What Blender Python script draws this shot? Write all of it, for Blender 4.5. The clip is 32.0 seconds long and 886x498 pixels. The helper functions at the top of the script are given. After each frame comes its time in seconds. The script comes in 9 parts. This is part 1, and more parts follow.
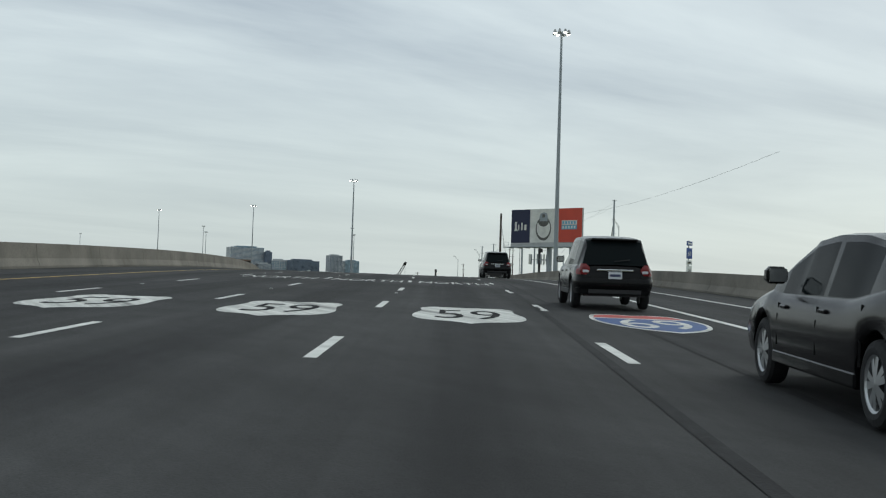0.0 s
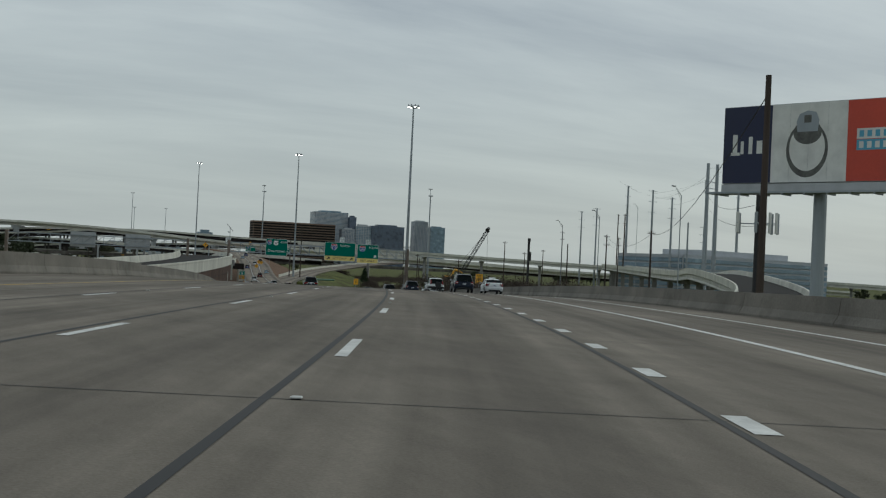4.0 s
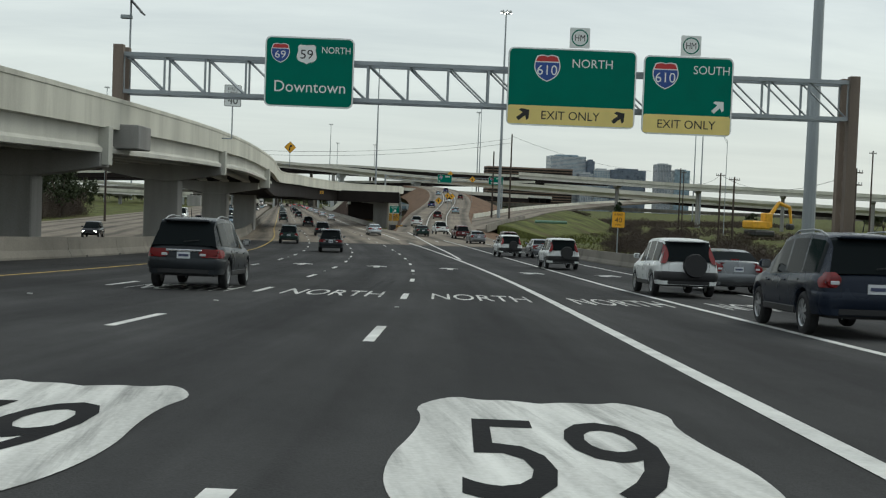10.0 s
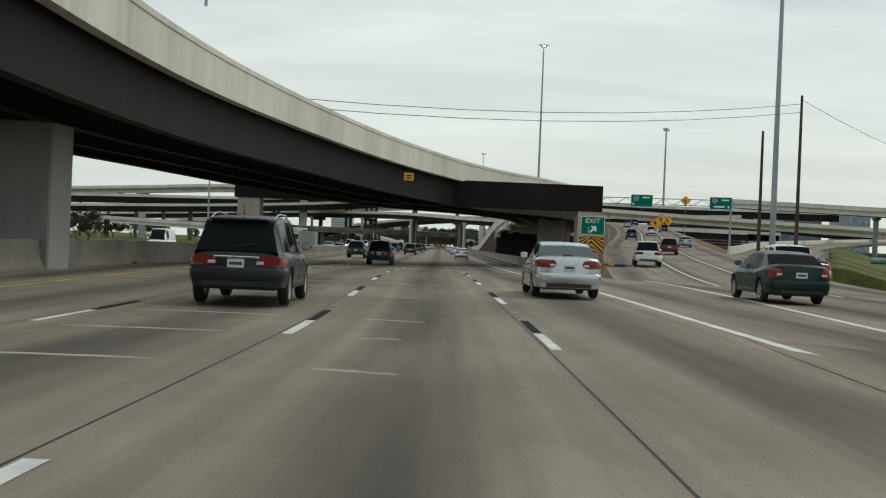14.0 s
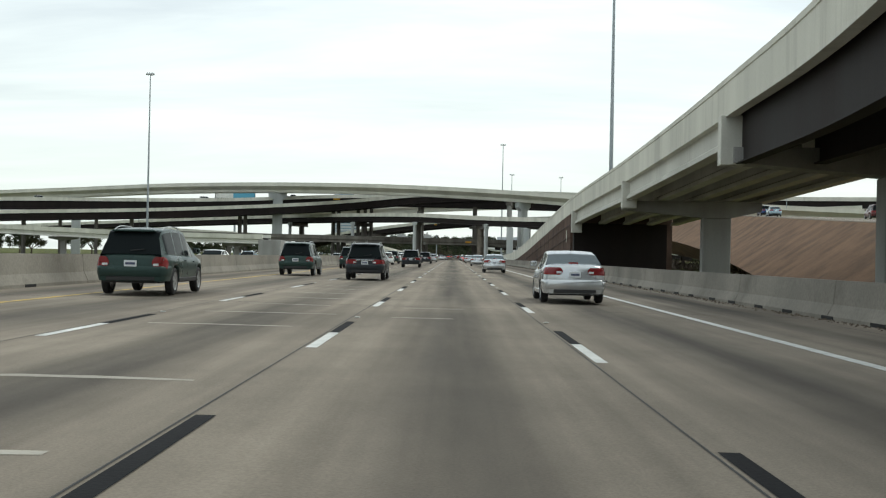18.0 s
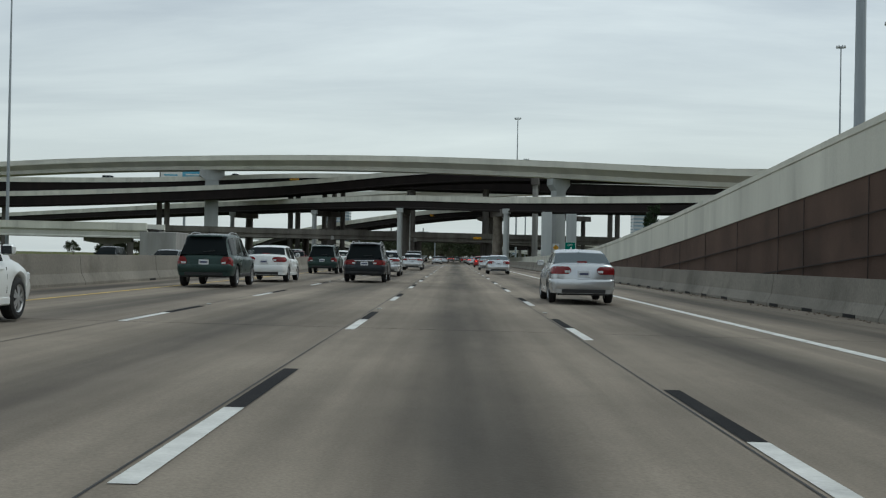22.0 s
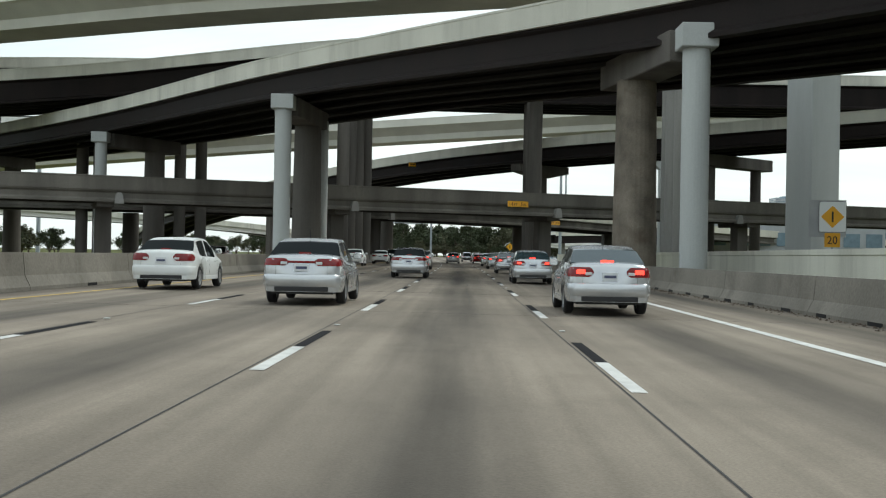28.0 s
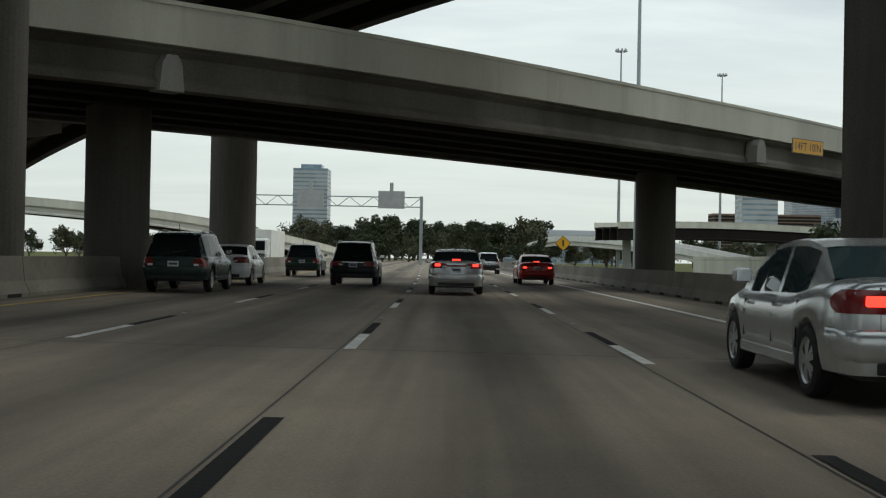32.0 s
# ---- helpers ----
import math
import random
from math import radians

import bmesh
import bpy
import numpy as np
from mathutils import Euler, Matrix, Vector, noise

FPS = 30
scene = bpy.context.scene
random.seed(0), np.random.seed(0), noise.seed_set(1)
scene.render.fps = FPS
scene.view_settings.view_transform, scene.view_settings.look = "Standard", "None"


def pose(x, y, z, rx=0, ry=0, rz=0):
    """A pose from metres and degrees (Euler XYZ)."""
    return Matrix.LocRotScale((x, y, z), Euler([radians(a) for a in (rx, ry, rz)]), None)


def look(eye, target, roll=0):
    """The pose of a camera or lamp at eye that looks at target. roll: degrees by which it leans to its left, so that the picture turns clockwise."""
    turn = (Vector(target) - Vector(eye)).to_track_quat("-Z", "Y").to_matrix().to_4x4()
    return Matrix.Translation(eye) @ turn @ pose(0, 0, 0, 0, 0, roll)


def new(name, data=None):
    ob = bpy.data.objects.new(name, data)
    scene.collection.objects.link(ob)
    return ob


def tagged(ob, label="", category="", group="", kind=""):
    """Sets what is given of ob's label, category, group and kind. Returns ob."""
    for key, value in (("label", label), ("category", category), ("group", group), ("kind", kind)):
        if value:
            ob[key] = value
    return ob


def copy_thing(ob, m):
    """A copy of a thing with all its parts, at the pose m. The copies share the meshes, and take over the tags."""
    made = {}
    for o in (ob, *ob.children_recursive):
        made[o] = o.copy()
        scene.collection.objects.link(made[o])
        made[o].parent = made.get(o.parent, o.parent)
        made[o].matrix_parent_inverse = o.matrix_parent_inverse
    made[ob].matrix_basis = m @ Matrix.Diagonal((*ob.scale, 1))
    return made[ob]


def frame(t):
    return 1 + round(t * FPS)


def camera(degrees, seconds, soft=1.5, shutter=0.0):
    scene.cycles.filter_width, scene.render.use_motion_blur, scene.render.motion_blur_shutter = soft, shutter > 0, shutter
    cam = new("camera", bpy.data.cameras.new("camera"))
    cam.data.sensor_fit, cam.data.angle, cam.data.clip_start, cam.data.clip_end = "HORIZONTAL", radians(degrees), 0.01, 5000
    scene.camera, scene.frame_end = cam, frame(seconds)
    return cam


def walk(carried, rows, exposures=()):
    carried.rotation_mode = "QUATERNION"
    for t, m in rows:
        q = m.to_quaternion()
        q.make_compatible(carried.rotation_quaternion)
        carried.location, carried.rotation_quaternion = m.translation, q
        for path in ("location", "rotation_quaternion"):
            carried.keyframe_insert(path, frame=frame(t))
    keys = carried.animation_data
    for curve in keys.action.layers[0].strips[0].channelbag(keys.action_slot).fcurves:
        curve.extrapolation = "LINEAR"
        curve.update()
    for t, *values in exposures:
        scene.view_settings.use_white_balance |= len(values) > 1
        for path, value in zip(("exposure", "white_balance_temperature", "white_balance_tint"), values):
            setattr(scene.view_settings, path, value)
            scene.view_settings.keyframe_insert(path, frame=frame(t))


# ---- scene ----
cam = camera(41.67, 32.0, soft=1.2)
PATH = [
    (0, (-103.96, -620.06, 5.24), (-95.836, -601.808, 6.154), 1.80),
    (0.5, (-97.62, -606.05, 5.87), (-89.541, -587.793, 6.847), 1.96),
    (1, (-91.34, -592.06, 6.51), (-83.310, -573.763, 7.460), 1.98),
    (1.5, (-85.14, -578.01, 7.11), (-77.296, -559.635, 7.990), 1.97),
    (2, (-79.12, -563.90, 7.65), (-71.552, -545.406, 8.450), 1.99),
    (2.5, (-73.30, -549.74, 8.12), (-65.963, -531.144, 8.811), 2.20),
    (3, (-67.62, -535.55, 8.50), (-60.450, -516.885, 9.067), 2.50),
    (3.5, (-62.09, -521.30, 8.79), (-55.099, -502.562, 9.225), 2.75),
    (4, (-56.70, -506.98, 8.96), (-49.937, -488.160, 9.255), 2.70),
    (4.5, (-51.51, -492.60, 9.03), (-45.007, -473.678, 9.171), 2.70),
    (5, (-46.53, -478.14, 8.98), (-40.332, -459.117, 8.999), 2.85),
    (5.5, (-41.78, -463.60, 8.86), (-35.889, -444.490, 8.797), 3.12),
    (6, (-37.24, -449.01, 8.70), (-31.587, -429.817, 8.653), 3.16),
    (6.5, (-32.89, -434.34, 8.47), (-27.484, -415.091, 8.176), 2.49),
    (7, (-28.77, -419.65, 8.15), (-23.655, -400.315, 7.846), 2.35),
    (7.5, (-24.92, -404.92, 7.78), (-20.158, -385.500, 7.411), 2.22),
    (8, (-21.34, -390.16, 7.37), (-16.865, -370.671, 6.949), 2.19),
    (8.5, (-18.02, -375.34, 6.89), (-13.883, -355.783, 6.338), 1.97),
    (9, (-14.97, -360.44, 6.31), (-11.206, -340.806, 5.689), 2.00),
    (9.5, (-12.19, -345.43, 5.65), (-8.856, -325.722, 4.927), 2.11),
    (10, (-9.75, -330.35, 4.95), (-6.891, -310.565, 4.174), 2.14),
    (10.5, (-7.66, -315.26, 4.32), (-5.250, -295.415, 3.655), 2.20),
    (11, (-5.89, -300.17, 3.76), (-3.814, -280.298, 3.114), 2.39),
    (11.5, (-4.37, -285.11, 3.26), (-2.568, -265.201, 2.752), 2.58),
    (12, (-3.07, -270.02, 2.80), (-1.552, -250.077, 2.361), 2.50),
    (12.5, (-2.01, -254.86, 2.42), (-0.861, -234.904, 2.113), 2.32),
    (13, (-1.22, -239.67, 2.12), (-0.417, -219.685, 1.919), 2.46),
    (13.5, (-0.67, -224.43, 1.91), (-0.235, -204.433, 1.804), 2.52),
    (14, (-0.38, -209.22, 1.76), (-0.240, -189.218, 1.690), 2.36),
    (14.5, (-0.27, -194.07, 1.64), (-0.360, -174.070, 1.633), 2.03),
    (15, (-0.34, -178.98, 1.64), (-0.556, -158.989, 1.650), 1.87),
    (15.5, (-0.47, -163.95, 1.65), (-0.680, -143.953, 1.609), 1.72),
    (16, (-0.49, -148.95, 1.51), (-0.646, -128.954, 1.445), 1.59),
    (16.5, (-0.43, -133.99, 1.33), (-0.547, -113.994, 1.327), 1.51),
    (17, (-0.39, -119.06, 1.27), (-0.477, -99.064, 1.401), 1.28),
    (17.5, (-0.35, -104.14, 1.26), (-0.405, -84.139, 1.430), 1.30),
    (18, (-0.33, -89.20, 1.24), (-0.405, -69.202, 1.361), 1.15),
    (18.5, (-0.31, -74.28, 1.21), (-0.356, -54.278, 1.342), 1.22),
    (19, (-0.24, -59.40, 1.18), (-0.273, -39.402, 1.283), 1.29),
    (19.5, (-0.13, -44.57, 1.15), (-0.169, -24.573, 1.260), 1.36),
    (20, (-0.07, -29.72, 1.15), (-0.126, -9.718, 1.292), 1.22),
    (20.5, (-0.01, -14.86, 1.15), (-0.117, 5.135, 1.328), 1.07),
    (21, (0.00, -0.00, 1.17), (-0.165, 19.999, 1.323), 1.19),
    (21.5, (-0.00, 14.87, 1.17), (-0.150, 34.870, 1.318), 1.21),
    (22, (0.02, 29.74, 1.16), (-0.085, 49.743, 1.316), 1.02),
    (22.5, (0.07, 44.62, 1.15), (0.020, 64.622, 1.271), 0.90),
    (23, (0.16, 59.50, 1.13), (0.165, 79.503, 1.228), 1.00),
    (23.5, (0.29, 74.39, 1.13), (0.339, 94.386, 1.282), 1.02),
    (24, (0.46, 89.25, 1.15), (0.568, 109.253, 1.317), 0.83),
    (24.5, (0.66, 104.09, 1.15), (0.754, 124.088, 1.257), 0.74),
    (25, (0.85, 118.91, 1.16), (0.917, 138.914, 1.331), 0.79),
    (25.5, (1.01, 133.74, 1.20), (1.033, 153.742, 1.377), 1.23),
    (26, (1.14, 148.58, 1.20), (1.105, 168.579, 1.343), 1.24),
    (26.5, (1.22, 163.42, 1.19), (1.137, 183.417, 1.323), 1.17),
    (27, (1.26, 178.25, 1.19), (1.128, 198.251, 1.346), 1.16),
    (27.5, (1.27, 193.08, 1.20), (1.078, 213.075, 1.378), 1.18),
    (28, (1.23, 207.89, 1.19), (0.977, 227.888, 1.292), 1.05),
    (28.5, (1.18, 222.72, 1.17), (0.957, 242.720, 1.314), 1.01),
    (29, (1.14, 237.54, 1.16), (0.946, 257.541, 1.244), 0.99),
    (29.5, (1.13, 252.35, 1.17), (0.954, 272.347, 1.404), 0.98),
    (30, (1.11, 267.16, 1.15), (0.917, 287.157, 1.180), 0.88),
    (30.5, (1.08, 281.98, 1.15), (0.874, 301.978, 1.333), 1.02),
    (31, (1.01, 296.83, 1.16), (0.750, 316.832, 1.321), 1.05),
    (31.5, (0.92, 311.66, 1.17), (0.595, 331.658, 1.313), 0.95),
    (32, (0.79, 326.42, 1.19), (0.473, 346.415, 1.350), 1.07),
]
EXPOSURE = [(0, -0.2, 6150, 0), (2, -0.57, 6150, 0), (3.5, -0.65, 6150, 0), (6, -0.5, 6250, 0), (9, -0.12, 6400, 0), (12, 0.02, 6450, 0), (14.5, 0.0, 6600, 0), (17, 0.2, 6600, 0), (18, 0.45, 6450, 0), (19, 0.18, 6270, 0), (21.5, -0.16, 6120, 0), (25, -0.14, 6180, 0), (28, 0.52, 6350, 0), (29, 0.84, 6350, 0), (30, 0.65, 6450, 0), (31, 0.45, 6400, 0), (32, 0.08, 6450, 0)]
walk(cam, [(t, look(eye, target, roll)) for t, eye, target, roll in PATH], EXPOSURE)


# ---- sky and light: a high overcast, a little brighter low down ahead ----
def make_world():
    w = bpy.data.worlds.new("overcast_sky")
    scene.world = w
    w.use_nodes = True
    nt = w.node_tree
    nt.nodes.clear()
    N, L = nt.nodes.new, nt.links.new
    sky = N("ShaderNodeTexSky")
    sky.sky_type, sky.sun_disc = "NISHITA", False
    sky.sun_elevation, sky.sun_rotation = radians(38), radians(70)
    sky.air_density, sky.dust_density = 1.0, 3.0
    co = N("ShaderNodeTexCoord")
    sep = N("ShaderNodeSeparateXYZ")
    L(co.outputs["Generated"], sep.inputs[0])
    # a flat cloud deck: the direction laid out on a plane high above
    zc = N("ShaderNodeMath")
    zc.operation = "MAXIMUM"
    zc.inputs[1].default_value = 0.0
    L(sep.outputs["Z"], zc.inputs[0])
    zp = N("ShaderNodeMath")
    zp.operation = "ADD"
    zp.inputs[1].default_value = 0.11
    L(zc.outputs[0], zp.inputs[0])
    div = N("ShaderNodeVectorMath")
    div.operation = "DIVIDE"
    comb = N("ShaderNodeCombineXYZ")
    for k in range(3):
        L(zp.outputs[0], comb.inputs[k])
    L(co.outputs["Generated"], div.inputs[0])
    L(comb.outputs[0], div.inputs[1])
    mp = N("ShaderNodeMapping")
    mp.inputs["Scale"].default_value = (0.22, 0.55, 0.0)
    mp.inputs["Rotation"].default_value = (0, 0, radians(24))
    L(div.outputs[0], mp.inputs["Vector"])
    n1 = N("ShaderNodeTexNoise")
    n1.inputs["Scale"].default_value, n1.inputs["Detail"].default_value, n1.inputs["Roughness"].default_value = 1.5, 7.0, 0.58
    n1.inputs["Distortion"].default_value = 0.35
    L(mp.outputs[0], n1.inputs["Vector"])
    r1 = N("ShaderNodeValToRGB")
    r1.color_ramp.elements[0].position, r1.color_ramp.elements[0].color = 0.30, (0.36, 0.385, 0.45, 1)
    r1.color_ramp.elements[1].position, r1.color_ramp.elements[1].color = 0.70, (0.83, 0.84, 0.85, 1)
    L(n1.outputs["Fac"], r1.inputs[0])
    # the pale band low over the horizon, where the haze is thick
    r2 = N("ShaderNodeValToRGB")
    r2.color_ramp.interpolation = "EASE"
    r2.color_ramp.elements[0].position, r2.color_ramp.elements[0].color = 0.0, (1, 1, 1, 1)
    r2.color_ramp.elements[1].position, r2.color_ramp.elements[1].color = 0.26, (0, 0, 0, 1)
    L(zc.outputs[0], r2.inputs[0])
    haze = N("ShaderNodeMixRGB")
    haze.inputs["Color2"].default_value = (0.70, 0.715, 0.70, 1)
    hz = N("ShaderNodeMath")
    hz.operation = "MULTIPLY"
    hz.inputs[1].default_value = 0.75
    L(r2.outputs[0], hz.inputs[0])
    L(hz.outputs[0], haze.inputs[0])
    L(r1.outputs[0], haze.inputs["Color1"])
    mix = N("ShaderNodeMixRGB")
    mix.blend_type = "ADD"
    mix.inputs[0].default_value = 0.02
    L(haze.outputs[0], mix.inputs["Color1"])
    L(sky.outputs[0], mix.inputs["Color2"])
    bg = N("ShaderNodeBackground")
    bg.inputs["Strength"].default_value = 1.0
    L(mix.outputs[0], bg.inputs[0])
    out = N("ShaderNodeOutputWorld")
    L(bg.outputs[0], out.inputs[0])


make_world()
sun_data = bpy.data.lights.new("sun", "SUN")
sun_data.energy, sun_data.angle, sun_data.color = 0.9, radians(25), (1.0, 0.97, 0.92)
sun = new("sun", sun_data)
sun.matrix_world = look((200, 100, 300), (0, 0, 0))

# ---- materials ----
def mat(name, base, rough=0.7, var=0.12, scale=3.0, fine=40.0, bump=0.15, metal=0.0, stain=0.0, stain_col=(0.05, 0.045, 0.04), streak=False, coat=0.0, local=False, spec=0.5, along=False, stain_scale=0.55):
    """A worn surface: base colour with coarse and fine variation, stains and a little relief."""
    m = bpy.data.materials.new(name)
    m.use_nodes = True
    nt = m.node_tree
    N, L = nt.nodes.new, nt.links.new
    b = nt.nodes["Principled BSDF"]
    b.inputs["Roughness"].default_value, b.inputs["Metallic"].default_value = rough, metal
    b.inputs["Coat Weight"].default_value = coat
    b.inputs["Specular IOR Level"].default_value = spec
    if local:
        src = N("ShaderNodeTexCoord").outputs["Object"]
    else:
        src = N("ShaderNodeNewGeometry").outputs["Position"]
    if streak or along:
        mp = N("ShaderNodeMapping")
        mp.inputs["Scale"].default_value = (5, 0.3, 1) if along else (1, 1, 0.12)
        L(src, mp.inputs["Vector"])
        src_c = mp.outputs[0]
    else:
        src_c = src
    n1, n2 = N("ShaderNodeTexNoise"), N("ShaderNodeTexNoise")
    n1.inputs["Scale"].default_value, n1.inputs["Detail"].default_value = 1.0 / scale, 5
    n2.inputs["Scale"].default_value, n2.inputs["Detail"].default_value = fine, 3
    L(src_c, n1.inputs["Vector"])
    L(src, n2.inputs["Vector"])
    lo = tuple(max(0, c * (1 - 2.2 * var)) for c in base)
    hi = tuple(min(1, c * (1 + 1.6 * var)) for c in base)
    ramp = N("ShaderNodeValToRGB")
    ramp.color_ramp.elements[0].position, ramp.color_ramp.elements[0].color = 0.28, (*lo, 1)
    ramp.color_ramp.elements[1].position, ramp.color_ramp.elements[1].color = 0.72, (*hi, 1)
    L(n1.outputs["Fac"], ramp.inputs[0])
    mx = N("ShaderNodeMixRGB")
    mx.blend_type = "OVERLAY"
    mx.inputs[0].default_value = min(1, var * 2.0)
    L(ramp.outputs[0], mx.inputs["Color1"])
    L(n2.outputs["Fac"], mx.inputs["Color2"])
    col = mx.outputs[0]
    if stain:
        n3 = N("ShaderNodeTexNoise")
        n3.inputs["Scale"].default_value, n3.inputs["Detail"].default_value, n3.inputs["Roughness"].default_value = stain_scale, 7, 0.68
        L(src_c, n3.inputs["Vector"])
        r3 = N("ShaderNodeValToRGB")
        r3.color_ramp.elements[0].position, r3.color_ramp.elements[0].color = 0.52, (0, 0, 0, 1)
        r3.color_ramp.elements[1].position, r3.color_ramp.elements[1].color = 0.74, (stain, stain, stain, 1)
        L(n3.outputs["Fac"], r3.inputs[0])
        ms = N("ShaderNodeMixRGB")
        ms.inputs["Color2"].default_value = (*stain_col, 1)
        L(r3.outputs[0], ms.inputs[0])
        L(col, ms.inputs["Color1"])
        col = ms.outputs[0]
    L(col, b.inputs["Base Color"])
    rr = N("ShaderNodeMapRange")
    rr.inputs["To Min"].default_value, rr.inputs["To Max"].default_value = max(0.02, rough - 0.12), min(1, rough + 0.12)
    L(n1.outputs["Fac"], rr.inputs["Value"])
    L(rr.outputs[0], b.inputs["Roughness"])
    if bump:
        bp = N("ShaderNodeBump")
        bp.inputs["Strength"].default_value, bp.inputs["Distance"].default_value = bump, 0.02
        L(n2.outputs["Fac"], bp.inputs["Height"])
        L(bp.outputs[0], b.inputs["Normal"])
    return m


def road_mat(name, base, grain, oil, crack=0.0, tint=(0.05, 0.045, 0.04), var=0.1, mottle=0.4):
    """Pavement: UV runs across the lanes (u, in lanes) and along the road (v, in metres). Oil darkens the middle of each lane."""
    m = mat(name, base, 0.88, var, 9.0, grain, 0.35, spec=0.12, stain=0.25, stain_col=tuple(c * 0.6 for c in base))
    nt = m.node_tree
    N, L = nt.nodes.new, nt.links.new
    b = nt.nodes["Principled BSDF"]
    col = b.inputs["Base Color"].links[0].from_socket
    uv = N("ShaderNodeUVMap")
    uv.uv_map = "road"
    sep = N("ShaderNodeSeparateXYZ")
    L(uv.outputs[0], sep.inputs[0])
    fr = N("ShaderNodeMath")
    fr.operation = "FRACT"
    L(sep.outputs["X"], fr.inputs[0])
    sub = N("ShaderNodeMath")
    sub.operation, sub.inputs[1].default_value = "SUBTRACT", 0.5
    L(fr.outputs[0], sub.inputs[0])
    ab = N("ShaderNodeMath")
    ab.operation = "ABSOLUTE"
    L(sub.outputs[0], ab.inputs[0])
    rp = N("ShaderNodeValToRGB")
    rp.color_ramp.interpolation = "EASE"
    rp.color_ramp.elements[0].position, rp.color_ramp.elements[0].color = 0.03, (1, 1, 1, 1)
    rp.color_ramp.elements[1].position, rp.color_ramp.elements[1].color = 0.30, (0, 0, 0, 1)
    L(ab.outputs[0], rp.inputs[0])
    # uneven along the way
    mp = N("ShaderNodeMapping")
    mp.inputs["Scale"].default_value = (1.2, 0.035, 1)
    L(uv.outputs[0], mp.inputs["Vector"])
    nz = N("ShaderNodeTexNoise")
    nz.inputs["Scale"].default_value, nz.inputs["Detail"].default_value = 2.0, 4
    L(mp.outputs[0], nz.inputs["Vector"])
    r2 = N("ShaderNodeMapRange")
    r2.inputs["From Min"].default_value, r2.inputs["From Max"].default_value = 0.3, 0.7
    r2.inputs["To Min"].default_value, r2.inputs["To Max"].default_value = 0.35 * oil, oil
    L(nz.outputs["Fac"], r2.inputs["Value"])
    mu = N("ShaderNodeMath")
    mu.operation = "MULTIPLY"
    L(rp.outputs[0], mu.inputs[0])
    L(r2.outputs[0], mu.inputs[1])
    mx = N("ShaderNodeMixRGB")
    mx.inputs["Color2"].default_value = (*tint, 1)
    L(mu.outputs[0], mx.inputs[0])
    L(col, mx.inputs["Color1"])
    # long worn streaks in the wheel tracks
    mp2 = N("ShaderNodeMapping")
    mp2.inputs["Scale"].default_value = (9.0, 0.05, 1)
    L(uv.outputs[0], mp2.inputs["Vector"])
    n4 = N("ShaderNodeTexNoise")
    n4.inputs["Scale"].default_value, n4.inputs["Detail"].default_value = 1.0, 5
    L(mp2.outputs[0], n4.inputs["Vector"])
    m4 = N("ShaderNodeMixRGB")
    m4.blend_type = "OVERLAY"
    m4.inputs[0].default_value = 0.45
    L(mx.outputs[0], m4.inputs["Color1"])
    L(n4.outputs["Fac"], m4.inputs["Color2"])
    # blotches a hand to a metre wide, and coarse aggregate
    n5 = N("ShaderNodeTexNoise")
    n5.inputs["Scale"].default_value, n5.inputs["Detail"].default_value, n5.inputs["Roughness"].default_value = 1.6, 9, 0.72
    mp5 = N("ShaderNodeMapping")
    mp5.inputs["Scale"].default_value = (1, 0.3, 1)
    L(N("ShaderNodeNewGeometry").outputs["Position"], mp5.inputs["Vector"])
    L(mp5.outputs[0], n5.inputs["Vector"])
    r5 = N("ShaderNodeMapRange")
    r5.inputs["From Min"].default_value, r5.inputs["From Max"].default_value = 0.3, 0.7
    L(n5.outputs["Fac"], r5.inputs["Value"])
    m5 = N("ShaderNodeMixRGB")
    m5.blend_type = "OVERLAY"
    m5.inputs[0].default_value = mottle
    L(m4.outputs[0], m5.inputs["Color1"])
    L(r5.outputs[0], m5.inputs["Color2"])
    L(m5.outputs[0], b.inputs["Base Color"])
    return m


def plain(name, base, rough=0.5, metal=0.0, coat=0.0, emit=None, strength=1.0):
    m = bpy.data.materials.new(name)
    m.use_nodes = True
    b = m.node_tree.nodes["Principled BSDF"]
    b.inputs["Base Color"].default_value = (*base, 1)
    b.inputs["Roughness"].default_value, b.inputs["Metallic"].default_value, b.inputs["Coat Weight"].default_value = rough, metal, coat
    if emit:
        b.inputs["Emission Color"].default_value, b.inputs["Emission Strength"].default_value = (*emit, 1), strength
    return m


M = {}
M["asphalt"] = road_mat("asphalt", (0.053, 0.053, 0.053), 60, 0.75, tint=(0.021, 0.021, 0.022), var=0.2, mottle=0.16)
M["conc_road"] = road_mat("concrete_pavement", (0.232, 0.2, 0.162), 45, 0.85, tint=(0.05, 0.046, 0.042), var=0.14, mottle=0.1)
M["conc_old"] = road_mat("old_brown_concrete", (0.19, 0.167, 0.138), 45, 0.55, tint=(0.08, 0.07, 0.06), var=0.13, mottle=0.16)
M["patch_conc"] = mat("grey_patch_concrete", (0.20, 0.205, 0.21), 0.8, 0.08, 2.0, 60, 0.2, stain=0.3)
M["white_paint"] = mat("white_road_paint", (0.62, 0.62, 0.59), 0.65, 0.12, 0.5, 25, 0.2, stain=0.35, stain_col=(0.25, 0.24, 0.22))
M["worn_paint"] = mat("worn_white_road_paint", (0.60, 0.60, 0.57), 0.75, 0.14, 0.8, 25, 0.2, stain=0.95, stain_col=(0.05, 0.05, 0.05), along=True, spec=0.2)
